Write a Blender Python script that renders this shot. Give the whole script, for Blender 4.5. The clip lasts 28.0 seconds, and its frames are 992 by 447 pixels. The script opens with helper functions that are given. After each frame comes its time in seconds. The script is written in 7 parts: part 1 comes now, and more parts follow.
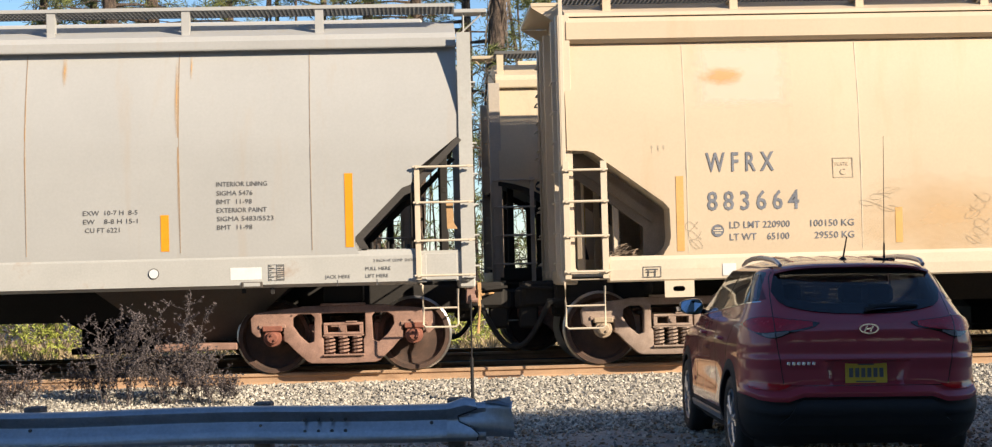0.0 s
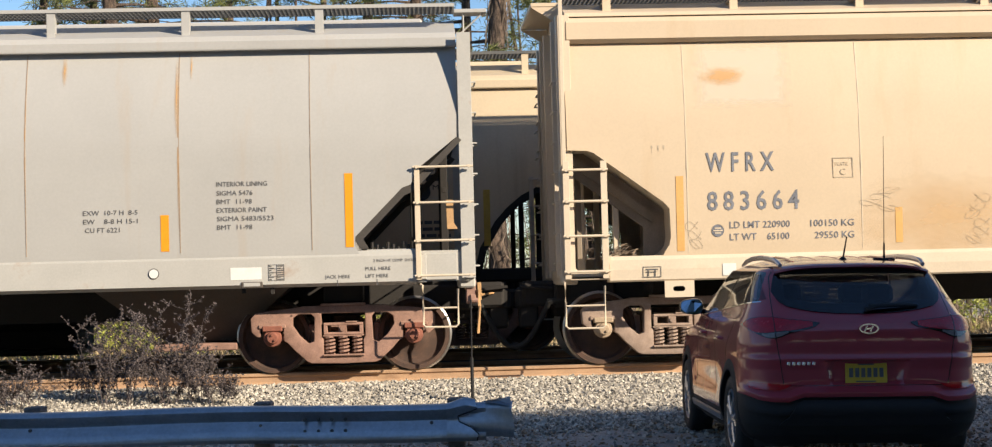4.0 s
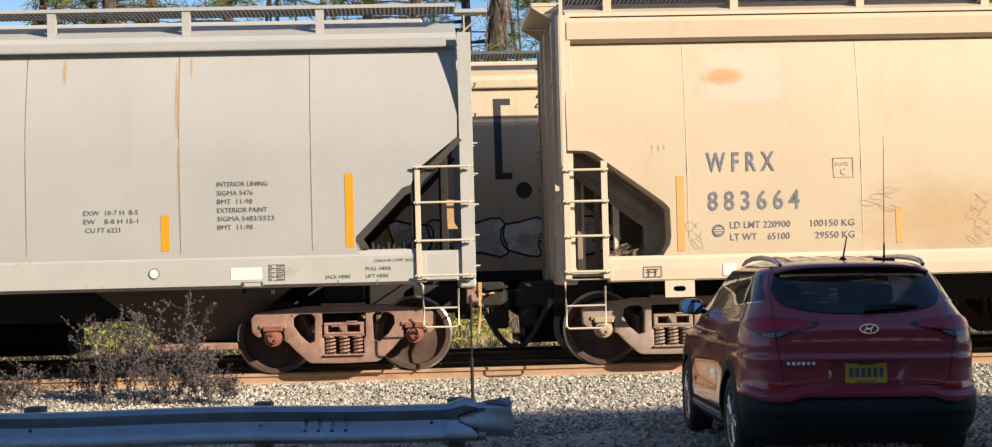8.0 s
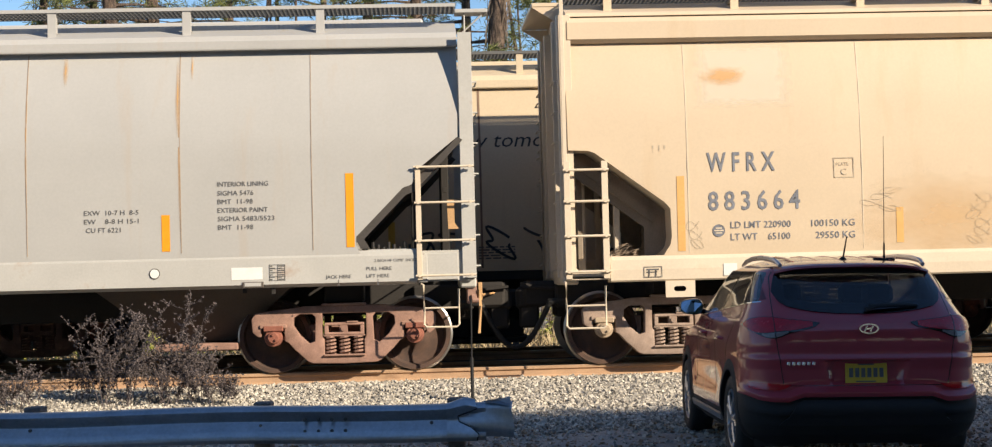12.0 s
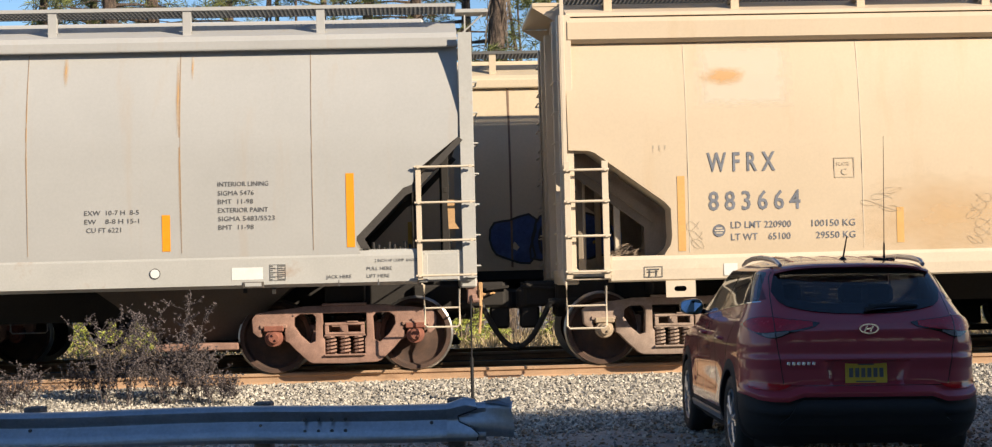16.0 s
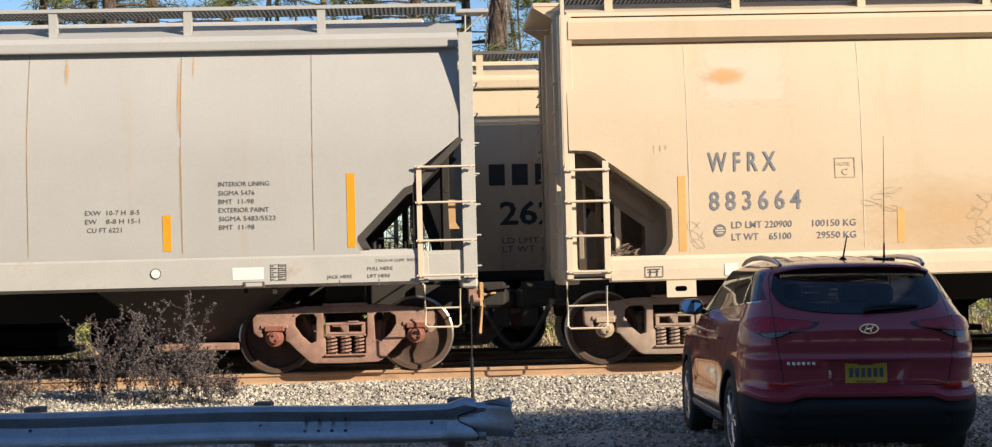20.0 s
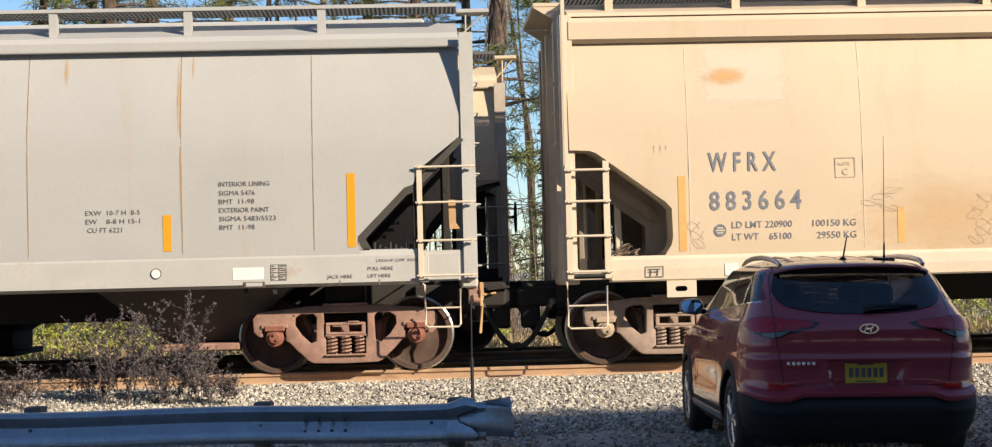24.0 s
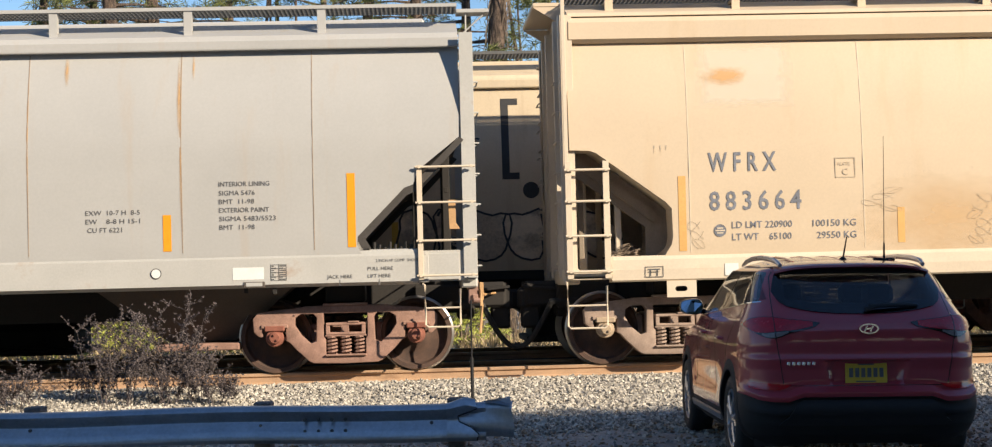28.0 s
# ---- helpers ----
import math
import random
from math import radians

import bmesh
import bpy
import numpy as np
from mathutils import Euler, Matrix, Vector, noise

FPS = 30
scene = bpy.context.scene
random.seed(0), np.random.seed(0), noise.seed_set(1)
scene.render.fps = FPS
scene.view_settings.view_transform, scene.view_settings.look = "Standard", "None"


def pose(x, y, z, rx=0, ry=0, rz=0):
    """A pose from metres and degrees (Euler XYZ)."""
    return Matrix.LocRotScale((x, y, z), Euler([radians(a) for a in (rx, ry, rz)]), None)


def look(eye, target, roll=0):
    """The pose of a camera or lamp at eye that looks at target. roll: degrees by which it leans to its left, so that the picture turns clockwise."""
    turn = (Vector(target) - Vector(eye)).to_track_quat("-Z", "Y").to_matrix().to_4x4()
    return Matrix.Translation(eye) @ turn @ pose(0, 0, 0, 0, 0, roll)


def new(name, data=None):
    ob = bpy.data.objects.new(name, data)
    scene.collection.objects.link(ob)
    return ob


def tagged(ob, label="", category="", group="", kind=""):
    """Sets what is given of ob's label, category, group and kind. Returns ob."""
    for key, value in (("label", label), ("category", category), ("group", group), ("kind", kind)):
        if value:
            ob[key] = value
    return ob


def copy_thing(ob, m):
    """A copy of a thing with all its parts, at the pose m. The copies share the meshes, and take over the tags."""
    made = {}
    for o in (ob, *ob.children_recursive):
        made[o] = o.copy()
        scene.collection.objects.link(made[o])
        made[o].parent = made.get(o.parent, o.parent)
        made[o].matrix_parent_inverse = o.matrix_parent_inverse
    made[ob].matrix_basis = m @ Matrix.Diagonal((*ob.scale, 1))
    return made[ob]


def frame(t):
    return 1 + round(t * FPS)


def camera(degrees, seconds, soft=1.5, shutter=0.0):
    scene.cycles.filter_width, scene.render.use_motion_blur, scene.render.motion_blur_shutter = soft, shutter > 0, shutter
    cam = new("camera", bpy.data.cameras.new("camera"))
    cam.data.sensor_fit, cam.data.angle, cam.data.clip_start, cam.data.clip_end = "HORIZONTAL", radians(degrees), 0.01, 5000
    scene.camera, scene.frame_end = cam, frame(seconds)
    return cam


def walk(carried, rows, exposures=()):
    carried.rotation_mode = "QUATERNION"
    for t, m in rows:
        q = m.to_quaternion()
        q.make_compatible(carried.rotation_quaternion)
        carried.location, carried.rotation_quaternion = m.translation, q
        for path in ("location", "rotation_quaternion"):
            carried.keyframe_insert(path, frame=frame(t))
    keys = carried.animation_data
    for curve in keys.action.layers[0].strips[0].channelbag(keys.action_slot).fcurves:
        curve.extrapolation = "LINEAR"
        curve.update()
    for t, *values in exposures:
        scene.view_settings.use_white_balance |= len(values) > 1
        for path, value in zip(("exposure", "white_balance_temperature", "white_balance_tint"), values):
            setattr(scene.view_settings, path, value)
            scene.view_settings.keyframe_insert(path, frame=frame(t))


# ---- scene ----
EYE_Z = 1.122
cam = camera(34.76, 28.0, soft=1.2, shutter=0.0)


def aim(yaw, pitch, roll):
    """Camera pose from its heading (degrees to the right of +y), upward tilt and lean."""
    a, b = radians(yaw), radians(pitch)
    way = Vector((math.sin(a) * math.cos(b), math.cos(a) * math.cos(b), math.sin(b)))
    eye = Vector((0, 0, EYE_Z))
    return look(eye, eye + way, roll)


STAND = aim(2.99, 2.02, -1.463)
walk(cam, [(0.0, STAND), (28.0, STAND)], [(0.0, 0.78), (0.3, 0.71), (0.6, 0.68), (28.0, 0.68)])

# ---- world, sun, exposure ----
SUN_AZ, SUN_EL = 50.0, 25.3      # degrees to the right of straight behind the eye; height
world = bpy.data.worlds.new("world")
scene.world = world
world.use_nodes = True
wn = world.node_tree
sky = wn.nodes.new("ShaderNodeTexSky")
sky.sky_type = "NISHITA"
sky.sun_disc = False
sky.sun_elevation = radians(SUN_EL)
sky.sun_rotation = radians(180 - SUN_AZ)
sky.air_density, sky.dust_density, sky.ozone_density = 1.0, 0.05, 4.5
wn.nodes["Background"].inputs["Strength"].default_value = 0.092
wn.links.new(sky.outputs[0], wn.nodes["Background"].inputs["Color"])
sun_data = bpy.data.lights.new("sun", "SUN")
sun_data.energy, sun_data.angle, sun_data.color = 5.0, radians(0.55), (1.0, 0.855, 0.66)
sun = new("sun", sun_data)
ce, se = math.cos(radians(SUN_EL)), math.sin(radians(SUN_EL))
TO_SUN = Vector((math.sin(radians(SUN_AZ)) * ce, -math.cos(radians(SUN_AZ)) * ce, se))
sun.matrix_world = look(TO_SUN * 60, (0, 0, 0))
scene.view_settings.exposure = 0.68


# ---- materials ----
def node(nt, kind, **props):
    n = nt.nodes.new(kind)
    for k, v in props.items():
        n.inputs[k].default_value = v
    return n


def surface(name, color, rough=0.6, metal=0.0, vary=0.12, scale=3.0, grain=60.0, bump=0.15, stain=None, stain_amount=0.0,
            stain_scale=(1, 1, 1), coat=0.0, spread=0.0, distance=0.004, stain_from=0.55, stain_to=0.75):
    """A procedural surface: base colour with broad and fine variation, optional stains, fine relief, and a shift from object to object."""
    m = bpy.data.materials.new(name)
    m.use_nodes = True
    nt = m.node_tree
    b = nt.nodes["Principled BSDF"]
    tc = nt.nodes.new("ShaderNodeTexCoord")
    broad = node(nt, "ShaderNodeTexNoise", Scale=scale, Detail=5.0, Roughness=0.6)
    fine = node(nt, "ShaderNodeTexNoise", Scale=grain, Detail=3.0, Roughness=0.7)
    nt.links.new(tc.outputs["Object"], broad.inputs["Vector"])
    nt.links.new(tc.outputs["Object"], fine.inputs["Vector"])
    add = node(nt, "ShaderNodeMath")
    add.operation = "ADD"
    nt.links.new(broad.outputs["Fac"], add.inputs[0])
    nt.links.new(fine.outputs["Fac"], add.inputs[1])
    ramp = nt.nodes.new("ShaderNodeMapRange")
    ramp.inputs["From Min"].default_value, ramp.inputs["From Max"].default_value = 0.7, 1.3
    ramp.inputs["To Min"].default_value, ramp.inputs["To Max"].default_value = 1 - vary, 1 + vary
    nt.links.new(add.outputs[0], ramp.inputs["Value"])
    hue = nt.nodes.new("ShaderNodeHueSaturation")
    hue.inputs["Color"].default_value = (*color, 1)
    last = ramp.outputs[0]
    if spread:
        info = nt.nodes.new("ShaderNodeObjectInfo")
        r2 = nt.nodes.new("ShaderNodeMapRange")
        r2.inputs["To Min"].default_value, r2.inputs["To Max"].default_value = 1 - spread, 1 + spread
        nt.links.new(info.outputs["Random"], r2.inputs["Value"])
        mul = node(nt, "ShaderNodeMath")
        mul.operation = "MULTIPLY"
        nt.links.new(last, mul.inputs[0])
        nt.links.new(r2.outputs[0], mul.inputs[1])
        last = mul.outputs[0]
    nt.links.new(last, hue.inputs["Value"])
    out = hue.outputs["Color"]
    if stain is not None:
        mp = nt.nodes.new("ShaderNodeMapping")
        mp.inputs["Scale"].default_value = stain_scale
        nt.links.new(tc.outputs["Object"], mp.inputs["Vector"])
        sn = node(nt, "ShaderNodeTexNoise", Scale=1.0, Detail=6.0, Roughness=0.65)
        nt.links.new(mp.outputs[0], sn.inputs["Vector"])
        sr = nt.nodes.new("ShaderNodeMapRange")
        sr.inputs["From Min"].default_value, sr.inputs["From Max"].default_value = stain_from, stain_to
        sr.inputs["To Max"].default_value = stain_amount
        nt.links.new(sn.outputs["Fac"], sr.inputs["Value"])
        mix = nt.nodes.new("ShaderNodeMix")
        mix.data_type = "RGBA"
        mix.inputs["B"].default_value = (*stain, 1)
        nt.links.new(sr.outputs[0], mix.inputs["Factor"])
        nt.links.new(out, mix.inputs["A"])
        out = mix.outputs["Result"]
    nt.links.new(out, b.inputs["Base Color"])
    b.inputs["Metallic"].default_value = metal
    b.inputs["Coat Weight"].default_value = coat
    b.inputs["Coat Roughness"].default_value = 0.06
    rr = nt.nodes.new("ShaderNodeMapRange")
    rr.inputs["To Min"].default_value, rr.inputs["To Max"].default_value = max(rough - 0.1, 0.03), min(rough + 0.1, 1)
    nt.links.new(broad.outputs["Fac"], rr.inputs["Value"])
    nt.links.new(rr.outputs[0], b.inputs["Roughness"])
    if bump:
        bp = node(nt, "ShaderNodeBump", Strength=bump, Distance=distance)
        nt.links.new(add.outputs[0], bp.inputs["Height"])
        nt.links.new(bp.outputs[0], b.inputs["Normal"])
    return m


M = {}
M["grey_paint"] = surface("grey_paint", (0.42, 0.412, 0.392), 0.5, vary=0.05, scale=0.9, grain=30, bump=0.05, stain=(0.42, 0.30, 0.19), stain_amount=0.35, stain_scale=(3.5, 3, 0.25), stain_from=0.58, stain_to=0.8)
M["grey_trim"] = surface("grey_trim", (0.45, 0.44, 0.41), 0.55, vary=0.08, scale=2, grain=40, bump=0.08, stain=(0.32, 0.17, 0.08), stain_amount=0.5, stain_scale=(2, 2, 2), stain_from=0.62, stain_to=0.75)
M["cream_paint"] = surface("cream_paint", (0.605, 0.485, 0.345), 0.5, vary=0.05, scale=0.8, grain=30, bump=0.05, stain=(0.50, 0.33, 0.16), stain_amount=0.4, stain_scale=(2.2, 2, 0.35), stain_from=0.55, stain_to=0.8)
M["cream_trim"] = surface("cream_trim", (0.625, 0.53, 0.405), 0.55, vary=0.07, scale=2, grain=40, bump=0.08, stain=(0.40, 0.26, 0.13), stain_amount=0.4, stain_scale=(2, 2, 2), stain_from=0.62, stain_to=0.78)
M["tan_paint"] = surface("tan_paint", (0.58, 0.475, 0.33), 0.55, vary=0.07, scale=0.9, grain=30, bump=0.06, stain=(0.28, 0.17, 0.10), stain_amount=0.45, stain_scale=(3.0, 3, 0.2), stain_from=0.56, stain_to=0.8, spread=0.06)
M["tan_trim"] = surface("tan_trim", (0.46, 0.40, 0.33), 0.6, vary=0.1, scale=2, grain=40, bump=0.08, stain=(0.25, 0.13, 0.07), stain_amount=0.6, stain_scale=(2, 2, 1), stain_from=0.55, stain_to=0.75)
# under_steel, chute_steel: shade below the cars is put into these dark colours
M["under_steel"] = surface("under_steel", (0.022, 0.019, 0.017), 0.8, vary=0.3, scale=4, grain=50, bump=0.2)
M["chute_steel"] = surface("chute_steel", (0.095, 0.08, 0.067), 0.7, vary=0.2, scale=2, grain=50, bump=0.15, stain=(0.16, 0.09, 0.05), stain_amount=0.7, stain_scale=(3, 3, 0.8))
# brown darkened for the shade inside the end opening, with random stains
M["shaded_web"] = surface("shaded_web", (0.27, 0.22, 0.165), 0.8, vary=0.2, scale=3, grain=50, bump=0.15, stain=(0.12, 0.09, 0.06), stain_amount=0.6, stain_scale=(3, 3, 1))
M["truck_rust"] = surface("truck_rust", (0.32, 0.19, 0.145), 0.8, vary=0.3, scale=6, grain=70, bump=0.4, stain=(0.13, 0.075, 0.055), stain_amount=0.5, stain_scale=(5, 5, 5), stain_from=0.45, stain_to=0.7)
M["truck_dust"] = surface("truck_dust", (0.34, 0.255, 0.205), 0.85, vary=0.25, scale=6, grain=70, bump=0.4, stain=(0.20, 0.13, 0.10), stain_amount=0.5, stain_scale=(5, 5, 5), stain_from=0.5, stain_to=0.7)
M["lever_dust"] = surface("lever_dust", (0.40, 0.31, 0.22), 0.8, vary=0.25, scale=14, grain=80, bump=0.3)
# rust colour, lowered further to hold the shade on the wheel faces
M["wheel_rust"] = surface("wheel_rust", (0.10, 0.058, 0.042), 0.85, vary=0.25, scale=5, grain=60, bump=0.3, stain=(0.05, 0.035, 0.03), stain_amount=0.75, stain_scale=(4, 4, 4), stain_from=0.45, stain_to=0.65)
M["hub_red"] = surface("hub_red", (0.24, 0.09, 0.06), 0.8, vary=0.25, scale=14, grain=80, bump=0.3)
M["tread_steel"] = surface("tread_steel", (0.42, 0.40, 0.38), 0.35, metal=0.9, vary=0.15, scale=8, grain=90, bump=0.05)
M["rail_side"] = surface("rail_side", (0.42, 0.27, 0.165), 0.85, vary=0.2, scale=3, grain=60, bump=0.3, stain=(0.17, 0.085, 0.045), stain_amount=0.6, stain_scale=(2, 6, 6))
M["rail_top"] = surface("rail_top", (0.42, 0.36, 0.30), 0.35, metal=0.8, vary=0.1, scale=4, grain=60, bump=0.05)
M["galvanised"] = surface("galvanised", (0.40, 0.44, 0.49), 0.38, metal=0.8, vary=0.18, scale=4, grain=30, bump=0.08, stain=(0.34, 0.34, 0.33), stain_amount=0.35, stain_scale=(1.0, 3, 9))
M["black_mark"] = surface("black_mark", (0.028, 0.028, 0.03), 0.6, vary=0.25, scale=9, grain=60, bump=0)
M["worn_mark"] = surface("worn_mark", (0.17, 0.18, 0.21), 0.6, vary=0.25, scale=5, grain=40, bump=0, stain=(0.5, 0.43, 0.31), stain_amount=0.8, stain_scale=(14, 14, 14), stain_from=0.6, stain_to=0.72)
M["faint_mark"] = surface("faint_mark", (0.46, 0.385, 0.285), 0.6, vary=0.2, scale=9, grain=50, bump=0)
M["grey_mark"] = surface("grey_mark", (0.10, 0.10, 0.10), 0.6, vary=0.2, scale=9, grain=60, bump=0)
M["orange_tape"] = surface("orange_tape", (0.85, 0.33, 0.02), 0.35, vary=0.08, scale=6, grain=60, bump=0.02)
M["faded_tape"] = surface("faded_tape", (0.66, 0.38, 0.13), 0.5, vary=0.12, scale=6, grain=40, bump=0.02)
M["yellow_tape"] = surface("yellow_tape", (0.55, 0.36, 0.06), 0.5, vary=0.15, scale=6, grain=40, bump=0.02)
M["white_mark"] = surface("white_mark", (0.75, 0.74, 0.70), 0.55, vary=0.08, scale=8, grain=60, bump=0.02)
M["lever_tan"] = surface("lever_tan", (0.50, 0.30, 0.14), 0.6, vary=0.2, scale=12, grain=60, bump=0.1)
M["rubber"] = surface("rubber", (0.02, 0.02, 0.02), 0.7, vary=0.2, scale=10, grain=80, bump=0.1)
M["grating"] = surface("grating", (0.13, 0.13, 0.125), 0.6, metal=0.3, vary=0.15, scale=4, grain=50, bump=0.05)
M["bark"] = surface("bark", (0.17, 0.12, 0.088), 0.95, vary=0.5, scale=9, grain=45, bump=1.0, distance=0.05, stain=(0.04, 0.03, 0.024), stain_amount=0.9, stain_scale=(16, 16, 3.5), stain_from=0.42, stain_to=0.58)
M["suv_red"] = surface("suv_red", (0.33, 0.022, 0.036), 0.5, metal=0.0, vary=0.05, scale=2, grain=200, bump=0, coat=1.0)
M["black_plastic"] = surface("black_plastic", (0.010, 0.010, 0.011), 0.75, vary=0.15, scale=10, grain=150, bump=0.05)
M["chrome"] = surface("chrome", (0.75, 0.75, 0.76), 0.14, metal=1.0, vary=0.03, scale=4, grain=40, bump=0)
M["alloy"] = surface("alloy", (0.50, 0.50, 0.52), 0.3, metal=0.9, vary=0.05, scale=8, grain=60, bump=0.02)
M["gloss_black"] = surface("gloss_black", (0.008, 0.008, 0.009), 0.12, vary=0.1, scale=10, grain=150, bump=0, coat=0.5)
M["tail_red"] = surface("tail_red", (0.42, 0.005, 0.02), 0.25, vary=0.35, scale=18, grain=90, bump=0.1, coat=0.15)
M["tail_clear"] = surface("tail_clear", (0.20, 0.17, 0.17), 0.22, vary=0.25, scale=25, grain=90, bump=0.15, coat=0.3)
M["plate_yellow"] = surface("plate_yellow", (0.62, 0.42, 0.04), 0.4, vary=0.05, scale=8, grain=60, bump=0.02)
M["interior"] = surface("interior", (0.03, 0.03, 0.032), 0.8, vary=0.2, scale=6, grain=60, bump=0.05)


def glass_material(name, tint, rough=0.02):
    m = bpy.data.materials.new(name)
    m.use_nodes = True
    nt = m.node_tree
    b = nt.nodes["Principled BSDF"]
    b.inputs["Base Color"].default_value = (*tint, 1)
    b.inputs["Transmission Weight"].default_value = 1.0
    b.inputs["Roughness"].default_value = rough
    b.inputs["IOR"].default_value = 1.45
    return m


M["tinted_glass"] = glass_material("tinted_glass", (0.42, 0.45, 0.48))


def ground_material():
    """Gravel, dirt and leaf litter, told apart by broad noise and by the distance from the track."""
    m = surface("gravel_ground", (0.33, 0.31, 0.285), 0.95, vary=0.35, scale=1.2, grain=28, bump=0.8, stain=(0.15, 0.125, 0.10), stain_amount=0.55,
                stain_scale=(0.5, 0.5, 0.5), distance=0.02, stain_from=0.45, stain_to=0.62)
    nt = m.node_tree
    tc = nt.nodes["Texture Coordinate"]
    v = node(nt, "ShaderNodeTexVoronoi", Scale=18.0)
    nt.links.new(tc.outputs["Object"], v.inputs["Vector"])
    bp = node(nt, "ShaderNodeBump", Strength=0.9, Distance=0.03)
    nt.links.new(v.outputs["Distance"], bp.inputs["Height"])
    old = nt.nodes["Bump"]
    nt.links.new(old.outputs[0], bp.inputs["Normal"])
    nt.links.new(bp.outputs[0], nt.nodes["Principled BSDF"].inputs["Normal"])
    return m


M["ground"] = ground_material()
# near-black bed colour: shade under and between the cars is painted in
M["shade_bed"] = surface("shade_bed", (0.045, 0.038, 0.032), 0.95, vary=0.4, scale=3, grain=26, bump=0.9, distance=0.02, stain=(0.10, 0.075, 0.055), stain_amount=0.5, stain_scale=(1, 1, 1))


# ---- mesh helpers ----
def mesh_of(bm, name, smooth=False):
    me = bpy.data.meshes.new(name)
    bmesh.ops.recalc_face_normals(bm, faces=bm.faces)
    bm.to_mesh(me)
    bm.free()
    if smooth:
        for poly in me.polygons:
            poly.use_smooth = True
        me.set_sharp_from_angle(angle=radians(35))
    return me


def put(name, me, material, parent=None, at=None, label="", category="", group="", kind=""):
    if material is not None and not me.materials:
        me.materials.append(M[material])
    ob = new(name, me)
    if parent is not None:
        ob.parent = parent
    if at is not None:
        ob.matrix_basis = at
    return tagged(ob, label, category, group, kind)


def part(name, bm, material, parent, label="", smooth=False, at=None):
    """Links a bmesh as one mesh object under a thing or a part."""
    return put(name, mesh_of(bm, name, smooth), material, parent, at, label)


def thing(name, label, category, group="", at=None):
    ob = new(name)
    if at is not None:
        ob.matrix_basis = at
    return tagged(ob, label, category, group)


def box(bm, c, s, rot=(0, 0, 0), bevel=0.0):
    """A box by centre and size, optionally turned (degrees) and bevelled."""
    m = pose(*c, *rot) @ Matrix.Diagonal((s[0], s[1], s[2], 1))
    r = bmesh.ops.create_cube(bm, size=1.0, matrix=m)
    if bevel:
        edges = list({e for v in r["verts"] for e in v.link_edges})
        bmesh.ops.bevel(bm, geom=edges, offset=bevel, segments=1, affect="EDGES", profile=0.5)
    return bm


def rod(bm, a, b, r, seg=8, r2=None):
    a, b = Vector(a), Vector(b)
    d = b - a
    m = Matrix.Translation((a + b) / 2) @ d.to_track_quat("Z", "Y").to_matrix().to_4x4()
    bmesh.ops.create_cone(bm, cap_ends=True, segments=seg, radius1=r, radius2=r if r2 is None else r2, depth=d.length, matrix=m)
    return bm


def pipe(bm, pts, r, seg=6):
    """A round bar along a polyline."""
    pts = [Vector(p) for p in pts]
    rings = []
    for i, p in enumerate(pts):
        d = (pts[min(i + 1, len(pts) - 1)] - pts[max(i - 1, 0)]).normalized()
        q = d.to_track_quat("Z", "Y").to_matrix()
        rr = r[i] if isinstance(r, (list, tuple)) else r
        rings.append([bm.verts.new(p + q @ Vector((rr * math.cos(a), rr * math.sin(a), 0))) for a in [2 * math.pi * k / seg for k in range(seg)]])
    for a, b in zip(rings, rings[1:]):
        for k in range(seg):
            bm.faces.new((a[k], a[(k + 1) % seg], b[(k + 1) % seg], b[k]))
    bm.faces.new(rings[0][::-1])
    bm.faces.new(rings[-1])
    return bm


def prism(bm, pts, y0, y1):
    """A polygon in x, z pushed through from y0 to y1."""
    a = [bm.verts.new((x, y0, z)) for x, z in pts]
    b = [bm.verts.new((x, y1, z)) for x, z in pts]
    n = len(pts)
    for i in range(n):
        bm.faces.new((a[i], a[(i + 1) % n], b[(i + 1) % n], b[i]))
    bm.faces.new(a[::-1])
    bm.faces.new(b)
    return bm


def prism_x(bm, pts, x0, x1):
    """A polygon in y, z pushed through from x0 to x1."""
    a = [bm.verts.new((x0, y, z)) for y, z in pts]
    b = [bm.verts.new((x1, y, z)) for y, z in pts]
    n = len(pts)
    for i in range(n):
        bm.faces.new((a[i], a[(i + 1) % n], b[(i + 1) % n], b[i]))
    bm.faces.new(a[::-1])
    bm.faces.new(b)
    return bm


def ring_plate(bm, outer, holes, y0, y1):
    """A plate in x, z with holes, of thickness y0..y1, filled by triangles."""
    for pts in [outer, *holes]:
        vs = [bm.verts.new((x, y0, z)) for x, z in pts]
        for i in range(len(vs)):
            bm.edges.new((vs[i], vs[(i + 1) % len(vs)]))
    r = bmesh.ops.triangle_fill(bm, use_beauty=True, use_dissolve=False, edges=list(bm.edges))
    faces = [f for f in r["geom"] if isinstance(f, bmesh.types.BMFace)]
    e = bmesh.ops.extrude_face_region(bm, geom=faces)
    bmesh.ops.translate(bm, verts=[v for v in e["geom"] if isinstance(v, bmesh.types.BMVert)], vec=(0, y1 - y0, 0))
    return bm


